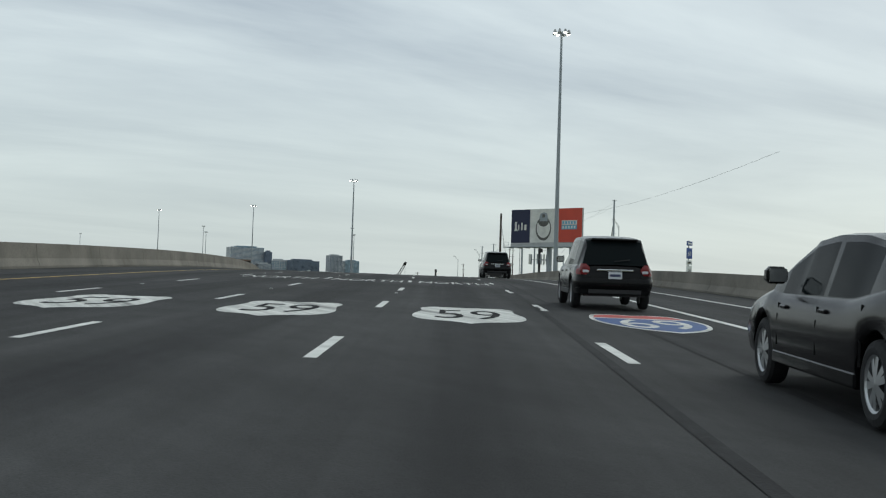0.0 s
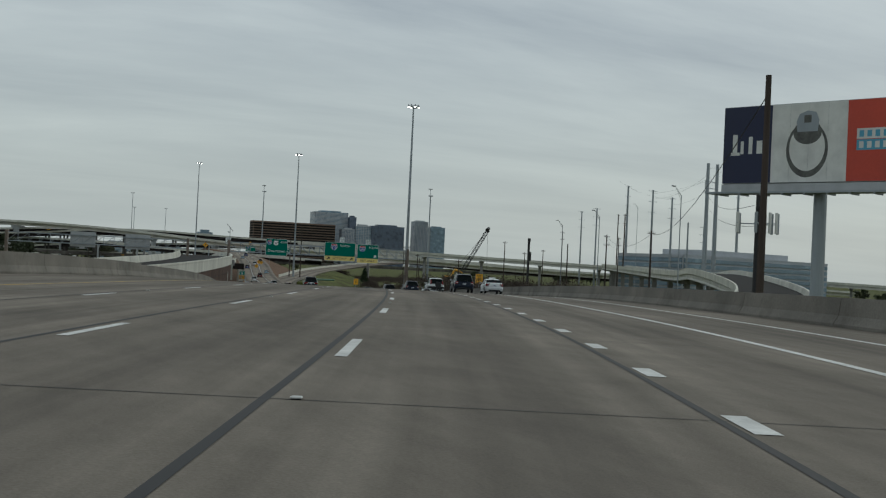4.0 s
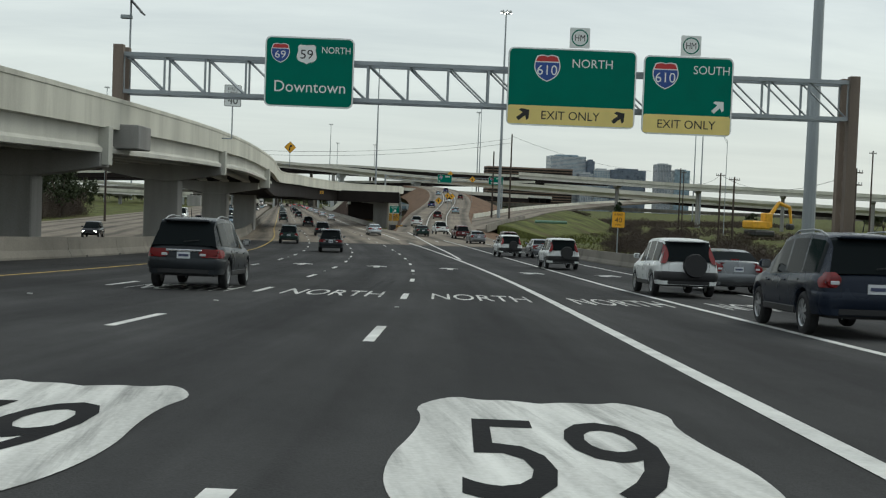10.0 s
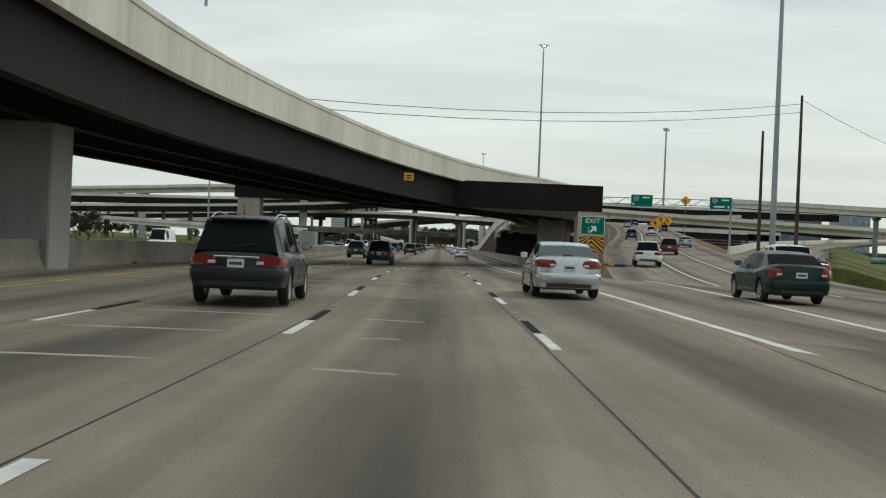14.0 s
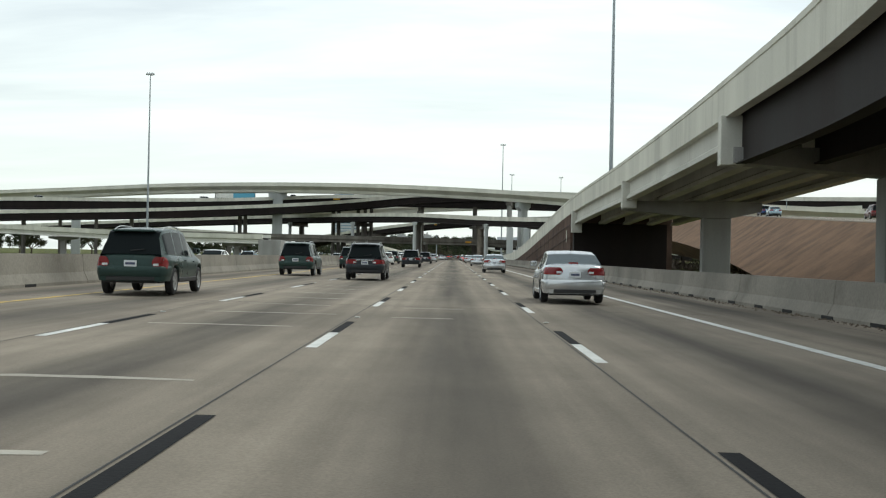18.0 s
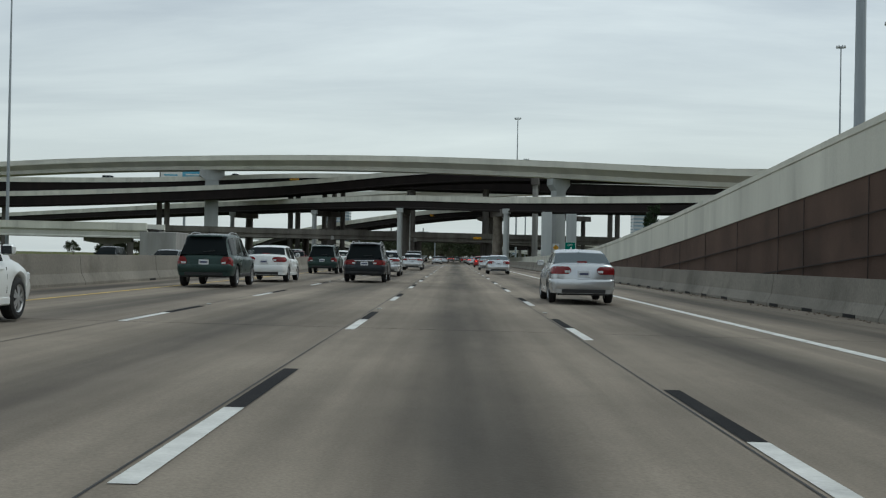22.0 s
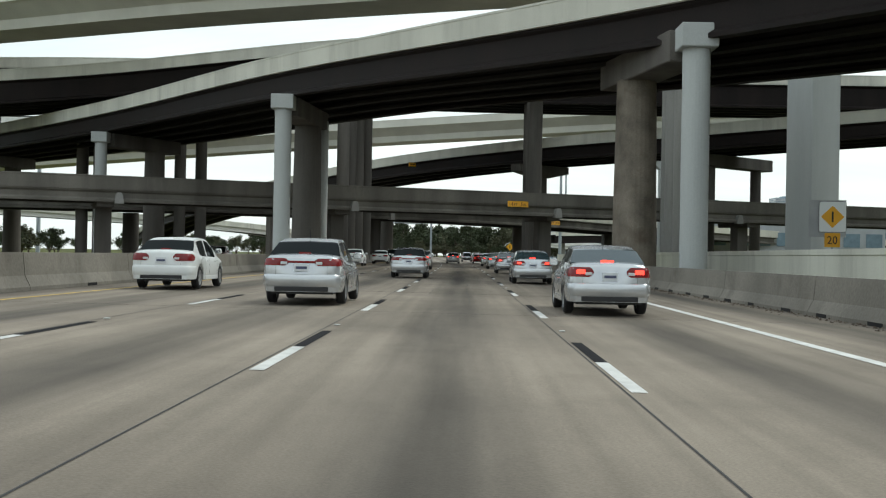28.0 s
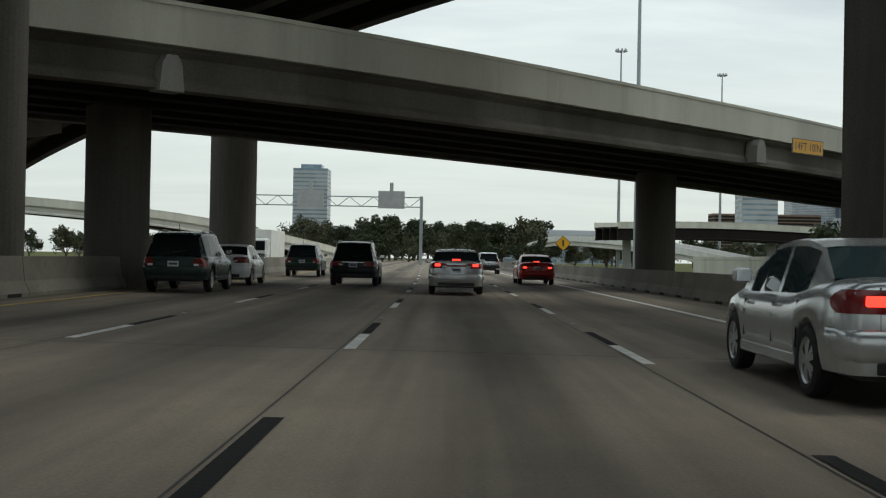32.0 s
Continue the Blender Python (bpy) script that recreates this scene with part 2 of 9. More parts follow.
M["yellow_paint"] = mat("yellow_road_paint", (0.50, 0.34, 0.07), 0.7, 0.2, 0.6, 25, 0.2, stain=0.5, stain_col=(0.2, 0.17, 0.12))
M["black_paint"] = mat("black_contrast_paint", (0.016, 0.016, 0.017), 0.85, spec=0.1, var=0.15, scale=0.4, fine=30, bump=0.2, stain=0.2, stain_col=(0.08, 0.075, 0.07))
M["sealant"] = plain("joint_sealant", (0.016, 0.015, 0.014), 0.7)
M["ghost"] = mat("scraped_concrete", (0.37, 0.345, 0.30), 0.9, 0.1, 0.6, 30, 0.1, stain=0.8, stain_col=(0.215, 0.185, 0.155), spec=0.1)
M["marker"] = plain("raised_marker", (0.5, 0.5, 0.48), 0.5)
M["red_paint"] = mat("red_road_paint", (0.42, 0.055, 0.05), 0.7, 0.12, 0.4, 30, 0.15)
M["blue_paint"] = mat("blue_road_paint", (0.030, 0.075, 0.22), 0.7, 0.12, 0.4, 30, 0.15)
M["deck_band"] = mat("worn_dark_deck_patch", (0.075, 0.068, 0.062), 0.9, 0.25, 0.8, 30, 0.4, stain=0.7, stain_col=(0.16, 0.13, 0.11), spec=0.1)
M["sealant_worn"] = mat("smeared_tar", (0.045, 0.043, 0.041), 0.85, 0.3, 0.4, 25, 0.2, stain=0.9, stain_col=(0.13, 0.115, 0.095), stain_scale=2.5, spec=0.15)
M["skid_rubber"] = mat("rubber_on_asphalt", (0.03, 0.03, 0.031), 0.85, 0.2, 0.3, 40, 0.3, stain=0.9, stain_col=(0.045, 0.045, 0.046), stain_scale=2.0, spec=0.12)
M["pier_brown"] = mat("brown_stained_pier", (0.20, 0.175, 0.142), 0.88, 0.2, 1.2, 20, 0.25, stain=0.75, stain_col=(0.10, 0.075, 0.052), stain_scale=0.7, spec=0.2)
M["conc_chip"] = mat("broken_concrete", (0.26, 0.225, 0.185), 0.95, 0.25, 0.2, 30, 0.4)
M["dirt"] = mat("shoulder_dirt", (0.10, 0.075, 0.055), 0.95, 0.25, 0.8, 30, 0.5)
M["barrier"] = mat("barrier_concrete", (0.225, 0.208, 0.178), 0.85, 0.14, 3.5, 14, 0.3, stain=0.6, stain_col=(0.085, 0.072, 0.058), spec=0.2)
M["parapet"] = mat("parapet_concrete", (0.63, 0.62, 0.54), 0.8, 0.08, 3.0, 18, 0.2, stain=0.35, stain_col=(0.16, 0.15, 0.13), streak=True, spec=0.2)
M["girder"] = mat("girder_concrete", (0.55, 0.545, 0.49), 0.8, 0.07, 4.0, 15, 0.15, stain=0.25, stain_col=(0.2, 0.19, 0.17), streak=True, spec=0.2)
M["box_girder"] = mat("pale_box_girder", (0.66, 0.645, 0.565), 0.8, 0.06, 5.0, 12, 0.12, stain=0.15, stain_col=(0.3, 0.28, 0.25), streak=True, spec=0.2)
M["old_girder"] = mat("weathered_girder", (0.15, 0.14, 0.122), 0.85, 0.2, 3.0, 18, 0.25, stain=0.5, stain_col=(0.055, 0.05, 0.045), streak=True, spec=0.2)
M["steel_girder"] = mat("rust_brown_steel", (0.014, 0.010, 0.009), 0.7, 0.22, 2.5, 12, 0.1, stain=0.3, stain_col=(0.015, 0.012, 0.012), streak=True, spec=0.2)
# the deep shade under the decks is put into this near-black colour
M["soffit"] = mat("shade_dark_soffit", (0.025, 0.023, 0.021), 0.9, 0.15, 3.0, 12, 0.1, spec=0.2)
M["pier"] = mat("pier_concrete", (0.30, 0.295, 0.28), 0.85, 0.12, 2.0, 20, 0.2, stain=0.3, stain_col=(0.13, 0.12, 0.11), streak=True, spec=0.2)
M["pier_pale"] = mat("pale_pier_concrete", (0.46, 0.48, 0.47), 0.75, 0.07, 2.0, 20, 0.15, stain=0.25, stain_col=(0.25, 0.25, 0.24), streak=True, spec=0.2)
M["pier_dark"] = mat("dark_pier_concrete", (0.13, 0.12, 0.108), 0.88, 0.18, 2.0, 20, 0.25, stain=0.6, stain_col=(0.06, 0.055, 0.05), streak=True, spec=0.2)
M["rust_pier"] = mat("rust_stained_pier", (0.42, 0.39, 0.33), 0.85, 0.12, 1.2, 20, 0.2, stain=0.85, stain_col=(0.14, 0.075, 0.03), streak=True, spec=0.2)
M["ret_wall"] = mat("brown_panel_wall", (0.105, 0.068, 0.052), 0.9, 0.16, 2.5, 30, 0.45, stain=0.3, stain_col=(0.05, 0.035, 0.03), spec=0.2)
M["wall_groove"] = plain("wall_groove", (0.035, 0.025, 0.022), 0.9)
M["galv"] = mat("galvanised_steel", (0.33, 0.36, 0.38), 0.5, 0.08, 1.5, 30, 0.05, metal=0.55, streak=True, local=True)
M["rust_steel"] = mat("weathering_steel", (0.20, 0.16, 0.13), 0.75, 0.16, 1.2, 25, 0.15, metal=0.2, streak=True)
M["wood_pole"] = mat("tarred_wood", (0.065, 0.048, 0.038), 0.9, 0.2, 0.6, 30, 0.3, streak=True)
M["green_sign"] = mat("green_sign_face", (0.002, 0.165, 0.115), 0.6, 0.04, 1.2, 20, 0.0, spec=0.12)
M["yellow_sign"] = mat("amber_sign_face", (0.80, 0.40, 0.02), 0.45, 0.04, 1.2, 20, 0.0)
M["pale_yellow"] = mat("yellow_sign_panel", (0.82, 0.66, 0.22), 0.45, 0.04, 1.2, 20, 0.0)
M["orange_sign"] = mat("orange_sign_face", (0.85, 0.27, 0.02), 0.45, 0.04, 1.2, 20, 0.0)
M["white_sign"] = plain("white_sign_face", (0.80, 0.82, 0.80), 0.4)
M["black_sign"] = plain("black_sign_legend", (0.012, 0.012, 0.012), 0.5)
M["blue_sign"] = plain("blue_shield", (0.02, 0.07, 0.30), 0.45)
M["red_sign"] = plain("red_shield", (0.50, 0.03, 0.03), 0.45)
M["sign_back"] = mat("sign_back_metal", (0.42, 0.43, 0.43), 0.5, 0.06, 1, 20, 0.0, metal=0.6)
M["lamp_lit"] = plain("lit_lamp_glass", (0.9, 0.9, 0.85), 0.3, emit=(1.0, 0.93, 0.82), strength=9.0)
M["lamp_off"] = plain("lamp_glass", (0.5, 0.52, 0.52), 0.25)
M["grass"] = mat("winter_grass", (0.095, 0.105, 0.032), 0.95, 0.32, 6.0, 2.5, 0.6, stain=1.0, stain_col=(0.10, 0.066, 0.042), spec=0.1, stain_scale=0.05)
M["soil"] = mat("bare_soil", (0.15, 0.09, 0.055), 0.95, 0.2, 3.0, 6.0, 0.6, stain=0.4, stain_col=(0.08, 0.06, 0.045), spec=0.2)
M["leaf_dark"] = mat("live_oak_leaf", (0.048, 0.06, 0.03), 0.7, 0.3, 1.5, 4, 0.2, spec=0.2)
M["leaf_olive"] = mat("olive_leaf", (0.085, 0.088, 0.05), 0.75, 0.3, 1.5, 4, 0.2, spec=0.2)
M["leaf_pine"] = mat("pine_needle", (0.03, 0.05, 0.022), 0.75, 0.3, 1.0, 4, 0.2, spec=0.2)
M["bark"] = mat("bark", (0.09, 0.07, 0.055), 0.95, 0.25, 0.5, 20, 0.5)
M["twig"] = mat("bare_twig", (0.075, 0.056, 0.043), 0.95, 0.25, 0.5, 20, 0.2)
# the two tower glasses are lightened: distance haze is mixed into their colour
M["tower_glass"] = mat("tower_glass", (0.20, 0.28, 0.34), 0.25, 0.15, 12, 1, 0.0, spec=0.6)
M["tower_dark"] = mat("dark_tower_glass", (0.11, 0.14, 0.19), 0.3, 0.15, 12, 1, 0.0)
M["tower_pale"] = mat("pale_tower_wall", (0.42, 0.44, 0.46), 0.7, 0.06, 12, 1, 0.0)
M["brick_far"] = mat("brown_brick_block", (0.22, 0.15, 0.11), 0.85, 0.1, 12, 1, 0.0)
M["roof_grey"] = mat("roof_membrane", (0.30, 0.30, 0.30), 0.85, 0.1, 6, 2, 0.0)
M["yellow_machine"] = mat("yellow_machine_paint", (0.70, 0.36, 0.02), 0.5, 0.1, 0.8, 10, 0.0)
M["black_steel"] = mat("black_steel", (0.02, 0.02, 0.021), 0.55, 0.1, 0.8, 10, 0.0)
M["cable"] = plain("cable", (0.03, 0.03, 0.032), 0.6)
M["navy"] = mat("navy_poster", (0.012, 0.017, 0.055), 0.5, 0.05, 3, 4, 0.0)
M["poster_white"] = mat("white_poster", (0.70, 0.70, 0.66), 0.5, 0.06, 1.2, 4, 0.0)
M["poster_red"] = mat("red_poster", (0.55, 0.065, 0.035), 0.5, 0.05, 3, 4, 0.0)
M["poster_grey"] = mat("grey_drawing", (0.11, 0.11, 0.10), 0.6, 0.2, 0.6, 6, 0.0)
M["poster_blue"] = plain("pale_blue_print", (0.10, 0.35, 0.50), 0.5)
M["seam_black"] = plain("black_slot", (0.006, 0.006, 0.006), 0.9)

# ---- building helpers ----
def part(name, bm, material, parent=None, label="", smooth=False):
    """Links a bmesh as one mesh object, under a thing or a part."""
    me = bpy.data.meshes.new(name)
    bm.to_mesh(me)
    bm.free()
    return link(name, me, material, parent, label, smooth)


def link(name, me, material, parent=None, label="", smooth=False):
    for mm in material if isinstance(material, (list, tuple)) else [material]:
        if mm.name not in me.materials:
            me.materials.append(mm)
    if smooth:
        me.polygons.foreach_set("use_smooth", [True] * len(me.polygons))
    ob = new(name, me)
    if parent is not None:
        ob.parent = parent
    if label:
        ob["label"] = label
    return ob


def empty(name, m=None):
    ob = new(name)
    ob.empty_display_size = 0.2
    if m is not None:
        ob.matrix_world = m
    return ob


def box(bm, x0, x1, y0, y1, z0, z1, m=None, bevel=0.0):
    vs = [Vector((x, y, z)) for z in (z0, z1) for x, y in ((x0, y0), (x1, y0), (x1, y1), (x0, y1))]
    if m is not None:
        vs = [m @ v for v in vs]
    v = [bm.verts.new(p) for p in vs]
    fs = [bm.faces.new([v[k] for k in q]) for q in ((3, 2, 1, 0), (4, 5, 6, 7), (0, 1, 5, 4), (1, 2, 6, 5), (2, 3, 7, 6), (3, 0, 4, 7))]
    if bevel:
        es = {e for f in fs for e in f.edges}
        bmesh.ops.bevel(bm, geom=list(es), offset=bevel, segments=1, affect="EDGES")
    return bm


def box_bm(*a, **k):
    return box(bmesh.new(), *a, **k)


def tube(bm, a, b, r0, r1=None, seg=8, cap=True):
    """A straight tapered tube from a to b."""
    a, b = Vector(a), Vector(b)
    r1 = r0 if r1 is None else r1
    q = (b - a).to_track_quat("Z", "Y")
    rings = []
    for p, r in ((a, r0), (b, r1)):
        rings.append([bm.verts.new(p + q @ Vector((r * math.cos(2 * math.pi * k / seg), r * math.sin(2 * math.pi * k / seg), 0))) for k in range(seg)])
    for k in range(seg):
        bm.faces.new((rings[0][k], rings[0][(k + 1) % seg], rings[1][(k + 1) % seg], rings[1][k]))
    if cap:
        bm.faces.new(rings[0][::-1])
        bm.faces.new(rings[1])
    return bm


def tube_bm(*a, **k):
    return tube(bmesh.new(), *a, **k)


def curve_tab(keys, values):
    """A smooth function through a short table."""
    k, v = np.array(keys, float), np.array(values, float)
    d = np.gradient(v, k)

    def f(t):
        i = int(np.clip(np.searchsorted(k, t) - 1, 0, len(k) - 2))
        h = k[i + 1] - k[i]
        if t < k[0]:
            return v[0] + d[0] * (t - k[0])
        if t > k[-1]:
            return v[-1] + d[-1] * (t - k[-1])
        u = (t - k[i]) / h
        return (2 * u**3 - 3 * u**2 + 1) * v[i] + (u**3 - 2 * u**2 + u) * h * d[i] + (-2 * u**3 + 3 * u**2) * v[i + 1] + (u**3 - u**2) * h * d[i + 1]

    return f


def spline(nodes, step=4.0):
    """A dense smooth line through nodes (x, y, z): rows of point and level right-hand normal."""
    n = np.array(nodes, float)
    s = np.r_[0, np.cumsum(np.linalg.norm(np.diff(n[:, :2], axis=0), axis=1))]
    fx, fy, fz = (curve_tab(s, n[:, k]) for k in range(3))
    out = []
    count = max(2, int(s[-1] / step) + 1)
    for t in np.linspace(0, s[-1], count):
        e = 0.5
        dx, dy = fx(t + e) - fx(t - e), fy(t + e) - fy(t - e)
        l = math.hypot(dx, dy)
        out.append((Vector((fx(t), fy(t), fz(t))), Vector((dy / l, -dx / l, 0)), t))
    return out


def sweep(line, profile, closed=True, uv=None, ends=True):
    """Carries a profile of (right, up) points along a line made by spline()."""
    bm = bmesh.new()
    lay = bm.loops.layers.uv.new("road") if uv else None
    rings = []
    for p, n, s in line:
        prof = profile(s) if callable(profile) else profile
        rings.append([bm.verts.new(p + n * a + Vector((0, 0, b))) for a, b in prof])
    k = len(rings[0])
    for i in range(len(rings) - 1):
        for j in range(k if closed else k - 1):
            a, b = j, (j + 1) % k
            f = bm.faces.new((rings[i][a], rings[i + 1][a], rings[i + 1][b], rings[i][b]))
            if uv:
                prof = profile(line[i][2]) if callable(profile) else profile
                for lp, (jj, ii) in zip(f.loops, ((a, i), (a, i + 1), (b, i + 1), (b, i))):
                    lp[lay].uv = ((prof[jj][0] - uv[0]) / uv[1], line[ii][2])
    if closed and ends:
        bm.faces.new(rings[0])
        bm.faces.new(rings[-1][::-1])
    bmesh.ops.recalc_face_normals(bm, faces=bm.faces)
    return bm


def glyphs(text, height, width=None, depth=0.0):
    """A mesh of the built-in font's letters, in the plane x, y, centred, of that height and width."""
    cu = bpy.data.curves.new("letters", "FONT")
    cu.body, cu.align_x, cu.align_y, cu.resolution_u = text, "CENTER", "CENTER", 3
    ob = bpy.data.objects.new("letters", cu)
    me = bpy.data.meshes.new_from_object(ob)
    bpy.data.objects.remove(ob)
    bm = bmesh.new()
    bm.from_mesh(me)
    bpy.data.meshes.remove(me)
    xs, ys = [v.co.x for v in bm.verts], [v.co.y for v in bm.verts]
    sx = (width / (max(xs) - min(xs))) if width else height / (max(ys) - min(ys))
    sy, cx_, cy_ = height / (max(ys) - min(ys)), (max(xs) + min(xs)) / 2, (max(ys) + min(ys)) / 2
    for v in bm.verts:
        v.co = ((v.co.x - cx_) * sx, (v.co.y - cy_) * sy, depth)
    return bm


def outline(points, hole=None):
    """A flat face in the plane x, y."""
    bm = bmesh.new()
    bm.faces.new([bm.verts.new((*p, 0)) for p in points]).normal_update()
    bmesh.ops.triangulate(bm, faces=bm.faces)
    return bm


# ---- the road's line: the lane line that runs on the camera's left at first, on its right later ----
AXIS_Y = [-640, -615, -590, -565, -540, -515, -490, -465, -440, -415, -390, -365, -340, -315, -290, -265, -240, -215, -190, -165, -140, -110, -60, 0, 200, 290, 320, 350, 380, 420]
AXIS_X = [-123.9, -111.85, -100.03, -88.59, -77.72, -67.38, -57.8, -49.01, -40.92, -33.44, -26.72, -20.79, -15.65, -11.13, -7.22, -4.01, -1.63, -0.13, 0.68, 1.05, 1.24, 1.38, 1.60, 1.87, 2.77, 3.18, 3.17, 2.87, 2.28, 1.1]
AXIS_Z = [13.5, 14.15, 14.75, 15.24, 15.5, 15.48, 15.11, 14.43, 13.59, 12.52, 11.32, 9.9, 8.26, 6.62, 5.18, 3.89, 2.8, 1.94, 1.21, 0.6, 0.23, 0.06, 0, 0, 0, 0, 0, 0, 0, 0]
axis_x, axis_z = curve_tab(AXIS_Y, AXIS_X), curve_tab(AXIS_Y, AXIS_Z)
LANE = 3.58
Y_BACK, Y_AHEAD = -700.0, 900.0


# the southern stretch is laid out in a frame of its own, which is turned and tilted a little against the northern one
SWING = Matrix.Translation((-0.55, -155, 0.45)) @ Matrix.Rotation(radians(0.95), 4, "Z") @ Matrix.Rotation(radians(1.24), 4, "X") @ Matrix.Translation((0.55, 155, -0.45))


def swing(x, y, z):
    """A point of the southern frame in the common one."""
    return SWING @ Vector((x, y, z))


def ease(p):
    """The same for what runs through both: the swing fades out where the two frames meet."""
    k = min(1.0, max(0.0, (-134 - p[1]) / 60))
    return Vector(p).lerp(swing(*p), k * k * (3 - 2 * k))


def axis_line(y0, y1, step=4.0):
    out = []
    for y in np.linspace(y0, y1, max(2, int((y1 - y0) / step) + 1)):
        d = (axis_x(y + 1) - axis_x(y - 1)) / 2
        l = math.hypot(1, d)
        out.append((Vector((axis_x(y), y, axis_z(y))), Vector((1 / l, -d / l, 0)), y))
    return out


def cross_fall(y):
    return math.tan(radians(float(np.interp(y, [-180, -100], [0.2, -0.5]))))


def road(y, lat, up=0.0):
    """A point of the road: the station y of the axis, the offset to its right, the height over the surface."""
    d = (axis_x(y + 1) - axis_x(y - 1)) / 2
    l = math.hypot(1, d)
    return ease((axis_x(y) + lat / l, y - lat * d / l, axis_z(y) + cross_fall(y) * lat + up))


def road_frame(y, lat, up=0.0, turn=0.0):
    """A pose on the road that looks along it (its y axis runs ahead)."""
    a, b = road(y - 1, lat), road(y + 1, lat)
    d = b - a
    yaw = math.degrees(math.atan2(-d.x, d.y)) + turn
    pitch = math.degrees(math.atan2(d.z, math.hypot(d.x, d.y)))
    p = road(y, lat, up)
    return pose(p.x, p.y, p.z) @ pose(0, 0, 0, 0, 0, yaw) @ pose(0, 0, 0, pitch)


def on_road(bm, y0, lat0, up):
    """Lays a flat figure (x across, y along, metres) onto the road."""
    for v in bm.verts:
        v.co = road(y0 + v.co.y, lat0 + v.co.x, up + v.co.z)
    return bm


left_edge = curve_tab([-700, -620, -560, -500, -440, -360, -305, -282, -254, -226, -205, -170, -100, 0, 60, 205, 300, 420, 900], [-15, -15.4, -16, -17, -18.4, -18.2, -17.2, -16.3, -15.9, -15.3, -14.8, -14.2, -14.1, -14, -13.8, -12.9, -12.6, -12.4, -12.4])
right_edge = curve_tab([-700, -620, -560, -500, -430, -380, -330, -265, -230, -200, -160], [12.5, 12.6, 12.9, 13.1, 13.4, 14.1, 14.4, 14.2, 14.4, 15.6, 19.5])
main_right = curve_tab([-130, -118, -37, 24, 157, 285, 330, 420, 900], [7.2, 7.2, 7.3, 7.5, 7.2, 6.4, 6.3, 6.4, 6.4])

# ---- ground: one sheet to the horizon, with the embankment that carries the road ----
def base_level(x, y):
    return -0.4


ROAD_AT = [road(y, 0.0) for y in range(-690, 801, 10)]
ROAD_YS = [p.y for p in ROAD_AT]


def ground_z(x, y):
    yy = min(max(y, -690), 800)
    mid = float(np.interp(yy, ROAD_YS, [p.x for p in ROAD_AT]))
    lat = (x - mid) * 0.96
    top = float(np.interp(yy, ROAD_YS, [p.z for p in ROAD_AT])) - 0.75
    low = base_level(x, y)
    lo_e, hi_e = left_edge(yy) - 1.0, (right_edge(yy) if yy < -190 else 60.0) + 1.0
    if yy < -190:
        out = max(lo_e - lat, lat - hi_e, 0.0)
        z = max(low, top - (out / 9 if lat > hi_e and yy > -400 else out / 2.6))
    else:
        z = min(low, top)
    return z - 0.3 + 0.25 * noise.noise((x * 0.03, y * 0.03, 0)) * min(1, max(0, abs(lat) - 30) / 20)


def lie(x, y):
    """The spot on the ground under a point of the southern frame."""
    p = swing(x, y, 3.0)
    return p.x, p.y, ground_z(p.x, p.y)


def make_ground():
    far = [400, 700, 1200, 2200, 4500]
    xs = sorted([-v for v in far] + far + list(range(-280, 300, 10)))
    ys = sorted([-4500, -2200, -1400, -1000, -820] + list(range(-720, 640, 10)) + [700, 800, 1000, 1400, 2200, 4500])
    bm = bmesh.new()
    grid = [[bm.verts.new((x, y, ground_z(x, y))) for x in xs] for y in ys]
    for j in range(len(ys) - 1):
        for i in range(len(xs) - 1):
            bm.faces.new((grid[j][i], grid[j][i + 1], grid[j + 1][i + 1], grid[j + 1][i]))
    tagged(part("ground", bm, M["grass"], smooth=True), "winter grass and bare earth beside the freeway", "ground", kind="structure")


make_ground()


# ---- pavement ----
def pavement(name, y0, y1, lo, hi, material, label, lift=0.0, cat="road"):
    line = axis_line(y0, y1, 3.0)
    bm = bmesh.new()
    lay = bm.loops.layers.uv.new("road")
    rows = []
    for p, n, y in line:
        a, b = lo(y), hi(y)
        lats = [a + (b - a) * k / 10 for k in range(11)]
        rows.append([(bm.verts.new(road(y, l, lift)), l, y) for l in lats])
    low = [[bm.verts.new(road(r[0][2], r[0][1], -0.3)), bm.verts.new(road(r[-1][2], r[-1][1], -0.3))] for r in rows]
    for i in range(len(rows) - 1):
        for j in range(10):
            q = (rows[i][j], rows[i][j + 1], rows[i + 1][j + 1], rows[i + 1][j])
            f = bm.faces.new([v[0] for v in q])
            for lp, v in zip(f.loops, q):
                lp[lay].uv = (v[1] / LANE, v[2])
        bm.faces.new((rows[i][0][0], rows[i + 1][0][0], low[i + 1][0], low[i][0]))
        bm.faces.new((rows[i + 1][10][0], rows[i][10][0], low[i][1], low[i + 1][1]))
    for i in (0, -1):
        bm.faces.new([v[0] for v in rows[i]] + [low[i][1], low[i][0]])
    bmesh.ops.recalc_face_normals(bm, faces=bm.faces)
    return tagged(part(name, bm, material, smooth=False), label, cat, kind="structure")


def right_all(y):
    return right_edge(y) if y < -165 else main_right(max(y, -130)) + 0.6


